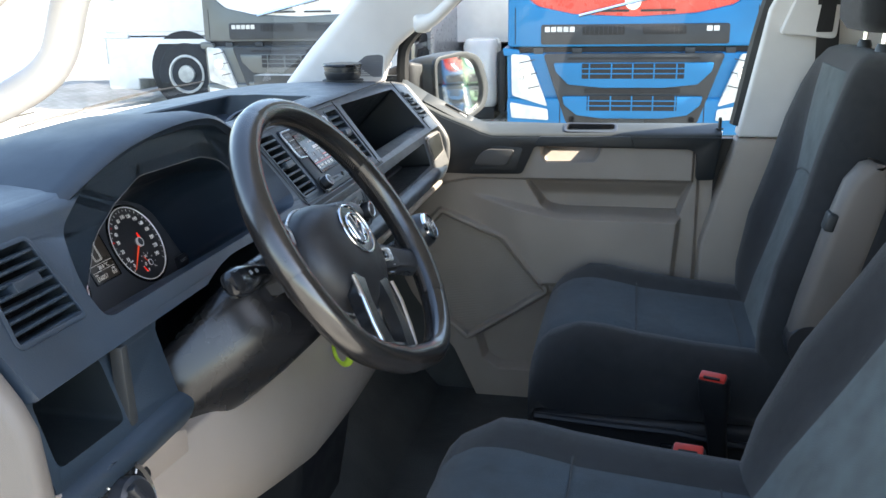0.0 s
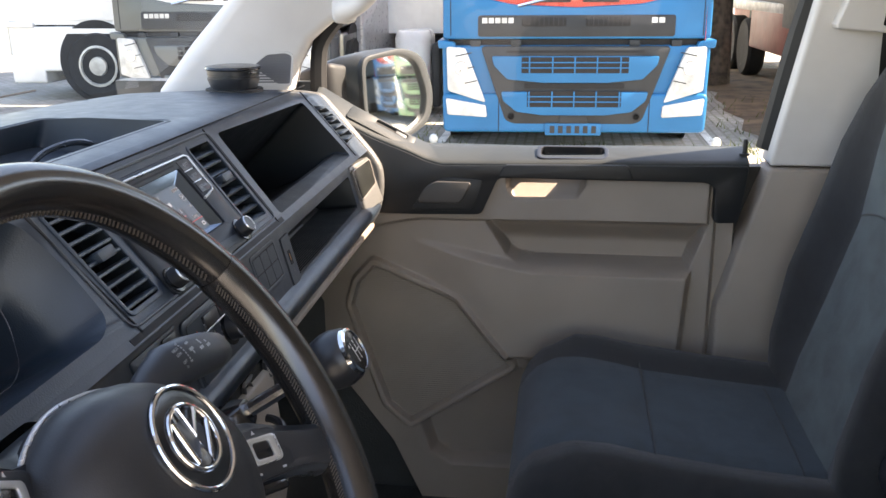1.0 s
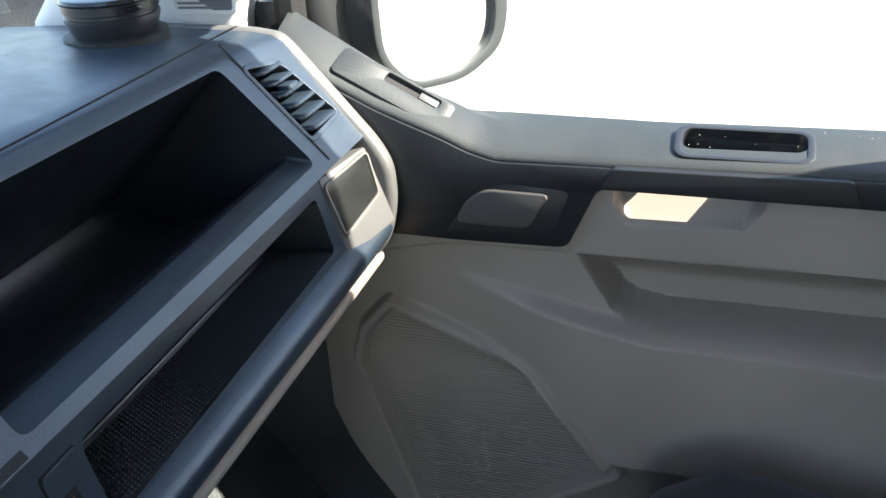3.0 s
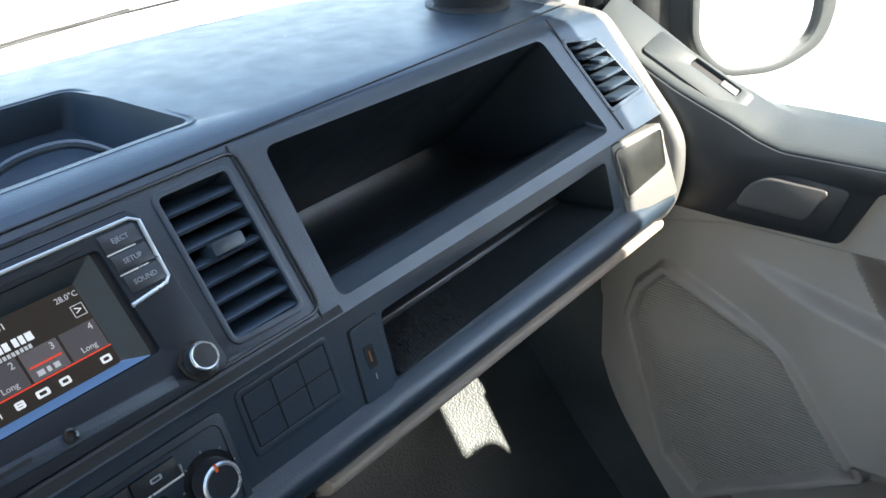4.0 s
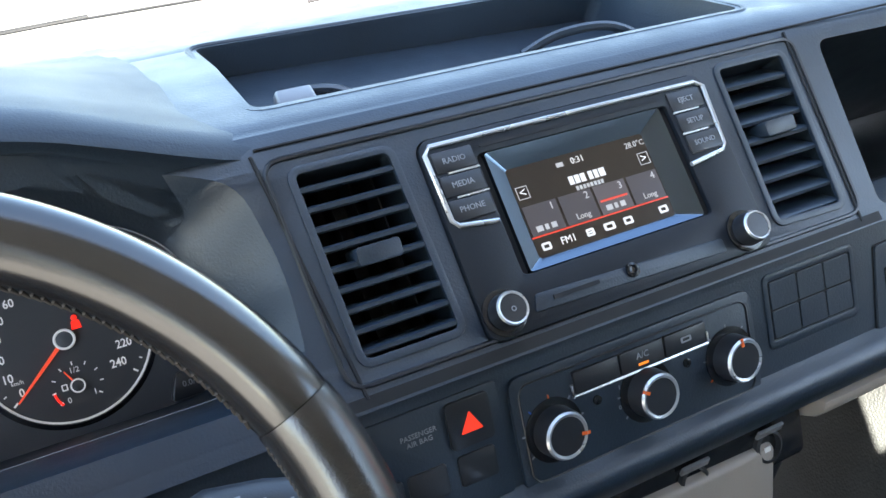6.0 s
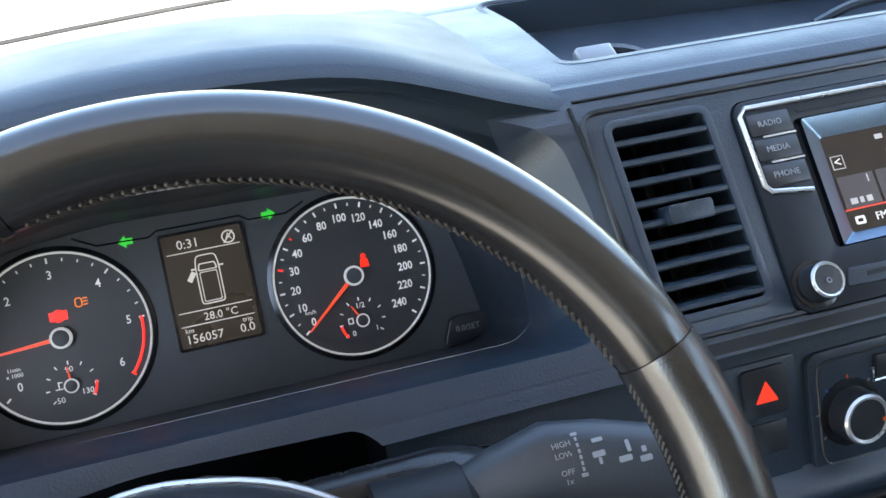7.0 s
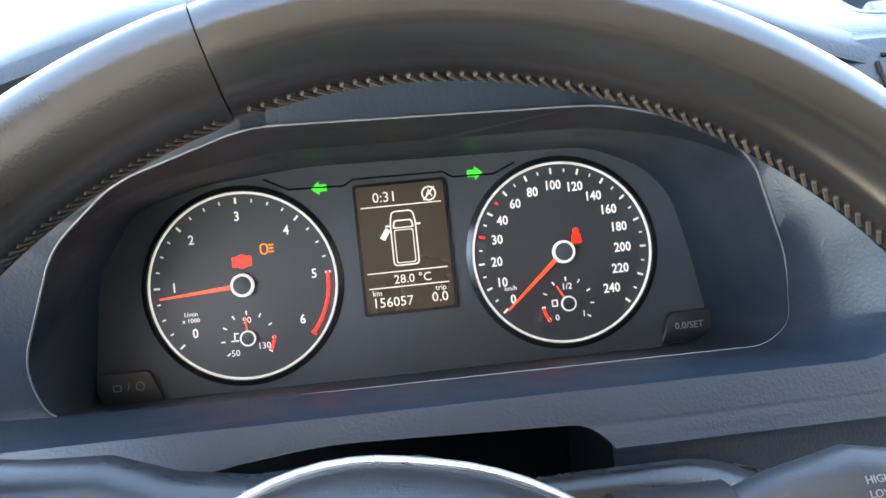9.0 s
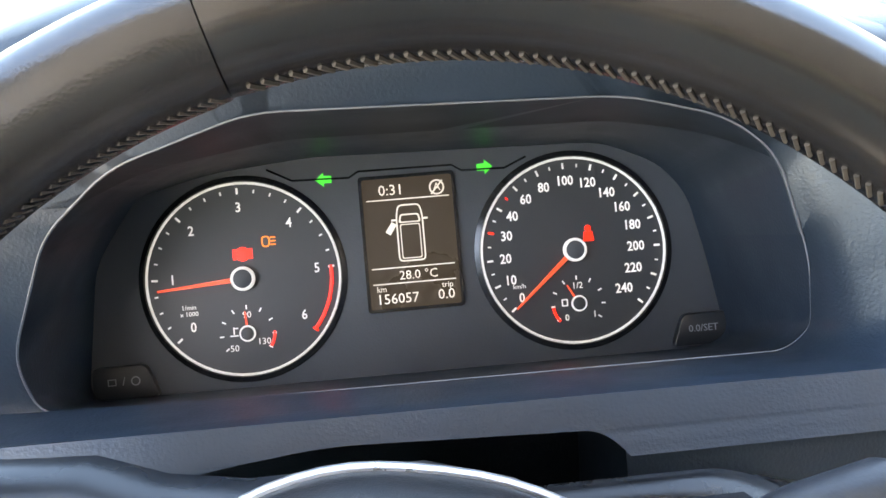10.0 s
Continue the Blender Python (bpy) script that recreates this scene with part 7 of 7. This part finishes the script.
def truck(at, yaw, lower, upper, label, name="truck", load=None):
    """A cab-over truck that faces -x; at: the middle of its front on the ground."""
    m = Matrix.Translation(at) @ Matrix.Rotation(yaw, 4, "Z") @ axes((0, 0, 0), Vector((0, -1, 0)), Vector((0, 0, 1)), Vector((-1, 0, 0)))
    # local: x to the truck's left as seen from ahead on the right, y up, z out of its front
    t = thing(name, at, label, "truck", "parked trucks")
    cab = loft([[(x * q, y, z) for x, y in [(-1.25, 1.14), (1.25, 1.14), (1.25, 2.0), (1.20, 3.0), (-1.20, 3.0), (-1.25, 2.0)]] for q, z in ((1, -2.1), (1, -0.12), (0.975, -0.02))], m=m)
    part("cab", bevelled(cab, 0.05, 3, 40), upper, t)
    part("lower_cab", prism(rounded([(-1.26, 1.13), (1.26, 1.13), (1.26, 2.30), (1.215, 2.30), (1.20, 1.95), (1.12, 1.66), (0.96, 1.53), (0.60, 1.450), (0.0, 1.420), (-0.60, 1.450), (-0.96, 1.53), (-1.12, 1.66), (-1.20, 1.95), (-1.215, 2.30), (-1.26, 2.30)], 0.04), -1.9, 0.010, m, 0.02, 3), lower, t, "painted lower cab")
    part("cab_gap", prism(rrect(2.42, 0.16, 0.03, 3, 0, 1.09), -0.6, -0.045, m), SHAFT, t, "dark gap under the tilting cab")
    for x in (-0.95, -0.56, 0.56, 0.95):
        part("gap_bracket", box(0.10, 0.07, 0.05, m @ Matrix.Translation((x, 1.085, -0.030)), 0.01), GRILLE, t)
    part("lower_front", prism(rounded([(-1.26, 0.42), (1.26, 0.42), (1.27, 1.06), (1.20, 1.07), (-1.20, 1.07), (-1.27, 1.06)], 0.04), -1.9, 0.0, m, 0.025, 3), lower, t, "painted lower front")
    part("bumper", prism(rounded([(-1.26, 0.24), (1.26, 0.24), (1.27, 0.62), (-1.27, 0.62)], 0.06), -0.5, 0.035, m, 0.03, 3), lower, t, "painted bumper")
    part("name_panel", prism(rounded([(-0.925, 1.152), (0.925, 1.152), (0.925, 1.350), (-0.925, 1.350)], 0.03), -0.02, 0.022, m, 0.008), GRILLE, t, "dark grey panel with the maker's name")
    part("grille_panel", prism(rounded([(-0.90, 1.065), (0.90, 1.065), (0.86, 0.95), (0.66, 0.36), (0.58, 0.325), (-0.58, 0.325), (-0.66, 0.36), (-0.86, 0.95)], 0.05), -0.05, 0.040, m, 0.012), GRILLE, t, "dark grey grille panel")
    part("air_slot", prism(rrect(1.30, 0.022, 0.006, 3, 0, 1.015), 0.03, 0.044, m), SHAFT, t)
    for x in (-0.30, 0.30):
        part("top_inlet", prism(rrect(0.42, 0.085, 0.02, 3, x, 1.290), 0.01, 0.026, m, 0.004), SHAFT, t)
        for k in range(9):
            part("inlet_fin", box(0.006, 0.080, 0.004, m @ Matrix.Translation((x - 0.18 + 0.045 * k, 1.290, 0.027))), GRILLE, t)
        part("cab_inlet", prism(rrect(0.34, 0.022, 0.006, 2, x * 0.75, 1.478), 0.01, 0.016, m), SHAFT, t)
    for top, low, w in ((0.985, 0.735, 1.58), (0.650, 0.425, 1.40)):
        y = (top + low) / 2
        part("grille_bar", prism(rounded([(-w / 2, top - 0.012), (w / 2, top - 0.012), (w / 2 - 0.02, top - 0.10), (w / 2 - 0.15, low + 0.02), (0.30, low - 0.012), (-0.30, low - 0.012), (-w / 2 + 0.15, low + 0.02), (-w / 2 + 0.02, top - 0.10)], 0.02), 0.03, 0.065, m, 0.012), lower, t, "painted grille bar")
        part("grille_mouth", prism(rrect(w * 0.64, 0.150, 0.008, 2, 0, y + 0.030), 0.06, 0.0665, m), SHAFT, t)
        for k in range(2):
            part("grille_blade", prism(rrect(w * 0.64, 0.011, 0.003, 2, 0, y + 0.005 + 0.050 * k), 0.062, 0.0715, m), lower, t)
        for x in (-0.43, -0.21, 0.0, 0.21, 0.43):
            part("grille_post", box(0.014, 0.150, 0.006, m @ Matrix.Translation((x, y + 0.030, 0.069)), 0.002), lower, t)
    part("mesh_strip", prism(rrect(0.95, 0.045, 0.01, 2, 0, 0.692), 0.035, 0.048, m), SHAFT, t)
    part("tow_cover", prism(rounded([(-0.15, 0.325), (0.15, 0.325), (0.12, 0.425), (-0.12, 0.425)], 0.02), 0.03, 0.050, m, 0.006), GRILLE, t)
    for x in (-0.60, 0.60):
        part("tow_eye", lathe([(0.035, 0.040), (0.035, 0.046), (0.028, 0.047), (0.026, 0.040)], m @ Matrix.Translation((x, 0.40, 0)), 20), SHAFT, t)
    for s in (-1, 1):
        lamp = part("headlight", prism(rounded([(s * 1.225, 1.065), (s * 1.045, 1.05), (s * 0.845, 0.53), (s * 1.215, 0.645)], 0.03), -0.05, 0.052, m, 0.012), LAMP, t, "clear headlight")
        part("reflector", lathe([(0.065, 0.054), (0.06, 0.060), (0.02, 0.056)], m @ Matrix.Translation((s * 1.08, 0.86, 0)), 20), CHROME, lamp)
        for k in range(3):
            part("lens_bar", box(0.16 - 0.02 * k, 0.010, 0.004, m @ Matrix.Translation((s * (1.06 - 0.035 * k), 0.99 - 0.13 * k, 0.0535)) @ Matrix.Rotation(radians(-12 * s), 4, "Z"), 0.0), GRILLE, lamp)
        part("inner_lamp", prism(rounded([(s * 1.15, 0.80), (s * 0.99, 0.77), (s * 0.93, 0.62), (s * 1.12, 0.68)], 0.02), 0.050, 0.0545, m), STEEL, lamp)
        part("bumper_seam", box(0.008, 0.36, 0.004, m @ Matrix.Translation((s * 0.72, 0.43, 0.0362))), SHAFT, t)
        part("cab_seam", box(0.008, 0.36, 0.006, m @ Matrix.Translation((s * 1.185, 1.34, 0.009))), SHAFT, t)
        part("fog_light", prism(rounded([(s * 1.235, 0.575), (s * 0.845, 0.505), (s * 0.835, 0.39), (s * 1.220, 0.415)], 0.02), -0.05, 0.050, m, 0.010), LAMP, t, "clear fog light")
        part("corner_step", prism(rounded([(s * 1.30, 1.045), (s * 1.13, 1.045), (s * 1.15, 1.105), (s * 1.31, 1.125)], 0.02), -0.4, 0.045, m, 0.01), lower, t)
        w = part("wheel", lathe([(0.30, -0.14), (0.46, -0.15), (0.50, -0.10), (0.50, 0.10), (0.46, 0.15), (0.30, 0.14)], m @ Matrix.Translation((s * 1.14, 0.50, -1.35)) @ Matrix.Rotation(radians(90), 4, "Y"), 32), TYRE, t, "black tyre")
        part("rim", lathe([(0.28, -0.10), (0.30, 0.150), (0.27, 0.156), (0.24, 0.10), (0.15, 0.09), (0.13, 0.165), (0.05, 0.175)], m @ Matrix.Translation((s * 1.15, 0.50, -1.35)) @ Matrix.Rotation(radians(90 * s), 4, "Y"), 24), STEEL, w)
        part("wheel_arch", lathe([(0.60, 0.0), (0.60, 0.008)], m @ Matrix.Translation((s * 1.2605, 0.56, -1.35)) @ Matrix.Rotation(radians(90 * s), 4, "Y"), 36), SHAFT, t, "black wheel arch")
        for k in range(8):
            part("hub_bolt", lathe([(0.035, 0.0), (0.035, 0.02)], m @ Matrix.Translation((s * 1.235, 0.50 + 0.19 * math.sin(k * math.pi / 4), -1.35 + 0.19 * math.cos(k * math.pi / 4))) @ Matrix.Rotation(radians(90 * s), 4, "Y"), 10), SHAFT, w)
        part("mirror_arm", tube([(s * 1.22, 2.3, -0.2), (s * 1.42, 2.35, -0.05), (s * 1.42, 1.7, -0.05), (s * 1.24, 1.65, -0.2)], 0.03, 8, m=m), GRILLE, t)
        part("mirror", box(0.24, 0.62, 0.14, m @ Matrix.Translation((s * 1.44, 2.0, -0.05)), 0.05, 3), GRILLE, t)
    part("number_plate", prism(rrect(0.54, 0.115, 0.01, 2, 0, 0.275), 0.03, 0.056, m, 0.003), BLUE if lower == BLUE else GRILLE, t, "plate with bars")
    for k in range(6):
        part("plate_bar", prism(rrect(0.045, 0.07, 0.004, 2, -0.20 + 0.08 * k, 0.275), 0.05, 0.0585, m), GRILLE, t)
    part("windscreen", prism(rounded([(-1.12, 1.95), (1.12, 1.95), (1.08, 2.75), (-1.08, 2.75)], 0.08), -0.1, 0.012, m, 0.01), PIANO, t, "dark windscreen")
    part("chassis", box(0.9, 0.3, 5.0, m @ Matrix.Translation((0, 0.75, -4.0)), 0.02), GRILLE, t)
    part("load_box", bevelled(box(2.5, 2.4, 5.0, m @ Matrix.Translation((0, 2.2, -4.9))), 0.03), load or WHITEP, t)
    for k in range(5):
        part("name_bar", prism(rrect(0.050, 0.050, 0.004, 2, -0.86 + 0.062 * k, 1.303), 0.020, 0.026, m), LAMP, t, "plain bars of a maker's name")
    for k in range(2):
        part("name_bar", prism(rrect(0.055, 0.050, 0.004, 2, 0.73 + 0.066 * k, 1.303), 0.020, 0.026, m), LAMP, t)
    part("round_badge", lathe([(0.080, -0.03), (0.080, 0.012), (0.062, 0.016), (0.058, 0.002)], m @ Matrix.Translation((-0.02, 1.565, 0.0)), 32), CHROME, t, "round chrome badge")
    part("badge_bar", tube([(-0.55, 1.435, 0.006), (0.55, 1.695, 0.006)], 0.018, 6, m=m), CHROME, t, "slanting chrome bar")
    return t, m


TRK_YAW = radians(3)
trk, tm = truck((8.0, 0.55, GZ), TRK_YAW, BLUE, REDP, "blue and red cab-over truck parked facing the van")

GREYP = material("dark_grey_truck_paint", (0.075, 0.085, 0.085), 0.35, vary=0.08, coat=0.3, scale=2)
t2, _ = truck((9.3, 4.55, GZ), radians(2), GREYP, WHITEP, "white and dark grey cab-over truck in the yard")
t3, _ = truck((13.05, 8.75, GZ), radians(-90), WHITEP, WHITEP, "white truck with steel wheels parked in the yard")
REDDULL = material("faded_red_paint", (0.30, 0.10, 0.08), 0.5, vary=0.15, scale=2)
GREENP = material("green_truck_paint", (0.02, 0.20, 0.06), 0.35, vary=0.08, coat=0.3)


def flatbed(at, yaw):
    """A low red flatbed trailer with steel-rimmed wheels, seen side-on."""
    m = Matrix.Translation(at) @ Matrix.Rotation(yaw, 4, "Z")
    f = thing("flatbed_trailer", at, "faded red flatbed trailer parked behind the trucks", "trailer")
    part("side_panel", bevelled(box(2.6, 0.10, 0.62, m @ Matrix.Translation((1.6, 1.15, 0.86))), 0.02), REDDULL, f, "faded red side panel")
    part("deck", bevelled(box(7.5, 2.4, 0.16, m @ Matrix.Translation((3.9, 0, 1.22))), 0.02), STEEL, f, "dusty steel deck")
    part("front_beam", bevelled(box(0.14, 2.4, 0.26, m @ Matrix.Translation((0.10, 0, 1.08))), 0.02), REDDULL, f)
    for y in (-0.45, 0.45):
        part("frame_rail", box(7.2, 0.14, 0.30, m @ Matrix.Translation((3.9, y, 0.98)), 0.01), REDDULL, f)
    for x in (0.5, 1.4, 2.3):
        part("cross_beam", box(0.10, 2.2, 0.14, m @ Matrix.Translation((x, 0, 1.06)), 0.01), REDDULL, f)
    for x in (3.6, 4.75, 5.9):
        for s in (-1, 1):
            w = part("wheel", lathe([(0.30, -0.14), (0.46, -0.15), (0.50, -0.10), (0.50, 0.10), (0.46, 0.15), (0.30, 0.14)], m @ Matrix.Translation((x, s * 1.0, 0.50)) @ Matrix.Rotation(radians(90), 4, "X"), 28), TYRE, f, "black tyre")
            part("rim", lathe([(0.29, -0.02), (0.30, 0.13), (0.25, 0.12), (0.14, 0.04), (0.05, 0.08)], m @ Matrix.Translation((x, s * 1.0, 0.50)) @ Matrix.Rotation(radians(-90 * s), 4, "X"), 24), STEEL, w)
    return f


t4 = flatbed((12.6, -3.75, GZ), radians(2))

t5, _ = truck((9.1, -3.62, GZ), radians(-2), GREENP, WHITEP, "green and white truck parked in the yard", load=GRILLE)
far = copy_thing(t2, Matrix.Translation((16.0, 1.2, GZ)))
for k in range(7):
    c = copy_thing((trk, t2, t5)[k % 3], Matrix.Translation((7.2 + 0.4 * (k % 2), -9.5 - 3.2 * k, GZ)))
ORANGEP = material("orange_container_paint", (0.75, 0.16, 0.02), 0.5, vary=0.1)
box_o = thing("container", (15.0, 5.3, GZ), "orange steel container behind the trucks", "container")
part("body", box(2.5, 6.0, 2.6, Matrix.Translation((15.0, 5.3, GZ + 2.2)), 0.05), ORANGEP, box_o)
for k in range(14):
    part("rib", box(0.05, 0.16, 2.4, Matrix.Translation((13.73, 2.6 + 0.42 * k, GZ + 2.2)), 0.01), ORANGEP, box_o)
part("foot_beam", box(2.3, 5.8, 0.9, Matrix.Translation((15.0, 5.3, GZ + 0.45)), 0.03), STEEL, box_o)

# silver van behind the mirror
VANP = material("silver_van_paint", (0.50, 0.51, 0.52), 0.3, metal=0.3, vary=0.05, coat=0.5)
sv = thing("silver_van", (12.2, 5.35, GZ), "silver van parked between the trucks", "van", "parked vans")
side = rounded([(-1.35, 0.35), (2.3, 0.35), (2.3, 1.9), (1.2, 2.0), (-0.1, 2.0), (-0.7, 1.25), (-1.3, 1.05)], 0.15)
VMX = Matrix.Translation((12.2, 5.35, GZ)) @ Matrix.Rotation(radians(-100), 4, "Z") @ axes((0, 0, 0), EX, Vector((0, 0, 1)), Vector((0, -1, 0)))
part("body", prism(side, -0.9, 0.9, VMX, 0.10, 3), VANP, sv, "silver body")
part("side_window", prism(rounded([(-0.40, 1.30), (0.6, 1.30), (0.6, 1.85), (-0.10, 1.85)], 0.06), 0.88, 0.912, VMX), PIANO, sv)
for x in (-0.70, 1.70):
    w = part("wheel", lathe([(0.2, -0.1), (0.33, -0.1), (0.34, 0.0), (0.33, 0.1), (0.2, 0.1)], VMX @ Matrix.Translation((x, 0.34, 0.82)), 28), TYRE, sv)
    part("arch", lathe([(0.42, 0.0), (0.42, 0.012)], VMX @ Matrix.Translation((x, 0.42, 0.898)), 28), SHAFT, sv)
tank = thing("storage_tank", (11.0, 2.58, GZ), "white rounded tank standing between the parked vehicles", "tank")
part("body", bevelled(loft([[(11.0 + x * q, 2.58 + y * q, GZ + z) for x, y in rrect(0.60, 0.46, 0.12, 5)] for q, z in ((0.85, 0.16), (1.0, 0.24), (1.0, 0.98), (0.86, 1.06))]), 0.02, 2, 50), WHITEP, tank, "white plastic body", 50)
part("stand", box(0.52, 0.40, 0.16, Matrix.Translation((11.0, 2.58, GZ + 0.08)), 0.01), GRILLE, tank, "dark steel stand")
part("side_frame", box(0.50, 0.10, 0.80, Matrix.Translation((11.0, 2.28, GZ + 0.50)), 0.02), GRILLE, tank, "dark side frame")
EARTH = material("brown_earth", (0.13, 0.085, 0.05), 0.95, vary=0.3, scale=3, grain=1.0, grain_scale=60)
rough_ground = bmesh.new()
re = random.Random(9)
rows_e = [[rough_ground.verts.new((8.9 + 0.5 * i + re.gauss(0, 0.08), -6.0 + 0.5 * j + re.gauss(0, 0.08), GZ + 0.006 + 0.03 * re.random() * (0 < i < 17 and 0 < j < 9))) for i in range(18)] for j in range(10)]
for p, q in zip(rows_e, rows_e[1:]):
    for i in range(17):
        rough_ground.faces.new((p[i], p[i + 1], q[i + 1], q[i]))
structure("ground_earth", rough_ground, EARTH, "bare brown earth between the parked trucks", "bare earth")
# parking lines and grass along the bay
LINEP = material("white_road_paint", (0.6, 0.6, 0.57), 0.7, vary=0.2, scale=6)
for k, (x, y, sx, sy) in enumerate(((8.05, 0.50, 0.09, 2.80), (10.2, -0.92, 4.3, 0.09), (10.4, 1.94, 4.3, 0.09), (9.6, -2.20, 3.2, 0.09))):
    structure("marking_%d" % (k + 1), box(sx, sy, 0.008, Matrix.Translation((x, y, GZ + 0.006))), LINEP, "worn white parking line on the pavers", "road marking")
for sy in (-1, 1):
    ball = thing("bay_marker", (7.93, 0.55 + sy * 1.36, GZ), "white ball on a low post beside the truck", "bay marker", "bay markers")
    part("ball", lathe([(0.005, 0.12), (0.03, 0.13), (0.045, 0.16), (0.045, 0.18), (0.03, 0.21), (0.005, 0.22)], Matrix.Translation((7.93, 0.55 + sy * 1.36, GZ)), 16), LAMP, ball)
    part("post", lathe([(0.012, 0.0), (0.012, 0.13)], Matrix.Translation((7.93, 0.55 + sy * 1.36, GZ)), 8), STEEL, ball)
GRASS = material("dry_grass", (0.10, 0.12, 0.03), 0.8, vary=0.3, scale=4)
rg = random.Random(4)
gb_m = bmesh.new()
for k in range(650):
    if k % 3 == 0:
        x, y = 8.3 + rg.gauss(0, 0.25), rg.choice((-1.1, 1.9, 2.4, -1.5, -1.3, 0.3)) + rg.gauss(0, 0.22)
    else:
        x, y = rg.uniform(7.4, 13), rg.choice((-1.3, -2.2, 2.2, -3.0)) + rg.gauss(0, 0.25)
    h, a = rg.uniform(0.03, 0.12), rg.uniform(0, 6.3)
    dx, dy = 0.008 * math.cos(a), 0.008 * math.sin(a)
    v = [gb_m.verts.new(p) for p in ((x - dx, y - dy, GZ), (x + dx, y + dy, GZ), (x + rg.gauss(0, 0.04), y + rg.gauss(0, 0.04), GZ + h))]
    gb_m.faces.new(v)
tagged(link("grass", gb_m, GRASS, None, "", 0), "dry weeds growing between the pavers", "grass", "", "stuff")


def tree(x, y, h, seed):
    """A tapered trunk with limbs and a loose crown of small leaves."""
    r = random.Random(seed)
    t = thing("tree", (x, y, GZ), "leafy tree behind the parked trucks", "tree", "trees")
    limbs = [tube([(x, y, GZ), (x + 0.1, y, GZ + h * 0.3), (x, y + 0.1, GZ + h * 0.6), (x + 0.1, y, GZ + h * 0.85)], [0.22, 0.17, 0.11, 0.04], 10)]
    tips = []
    for k in range(14):
        a, z0 = r.uniform(0, 6.28), h * r.uniform(0.35, 0.75)
        L = h * r.uniform(0.2, 0.36)
        e = Vector((x + L * math.cos(a), y + L * math.sin(a), GZ + z0 + L * r.uniform(0.3, 0.8)))
        limbs.append(tube([(x, y, GZ + z0), (Vector((x, y, GZ + z0)) + e) / 2 + Vector((0, 0, 0.1)), e], [0.07, 0.04, 0.015], 6))
        tips += [e, (Vector((x, y, GZ + z0)) * 0.4 + e * 0.6)]
    BARK = bpy.data.materials.get("bark") or material("bark", (0.10, 0.075, 0.055), 0.9, vary=0.3, scale=10)
    LEAF = bpy.data.materials.get("leaves") or material("leaves", (0.075, 0.11, 0.025), 0.6, vary=0.35, scale=3)
    part("trunk", joined(*limbs), BARK, t)
    bm = bmesh.new()
    for p in tips:
        for k in range(160):
            c = p + Vector((r.gauss(0, 0.55), r.gauss(0, 0.55), r.gauss(0, 0.45)))
            u = Vector((r.gauss(0, 1), r.gauss(0, 1), r.gauss(0, 1))).normalized() * 0.09
            w = u.orthogonal().normalized() * 0.045
            bm.faces.new([bm.verts.new(q) for q in (c - u, c + w, c + u, c - w)])
    part("crown", bm, LEAF, t, "loose crown of small leaves", 0)


tree(14.5, -1.8, 6.5, 1)
tree(15.5, -5.5, 7.5, 2)
tree(17.0, 3.0, 7.0, 3)
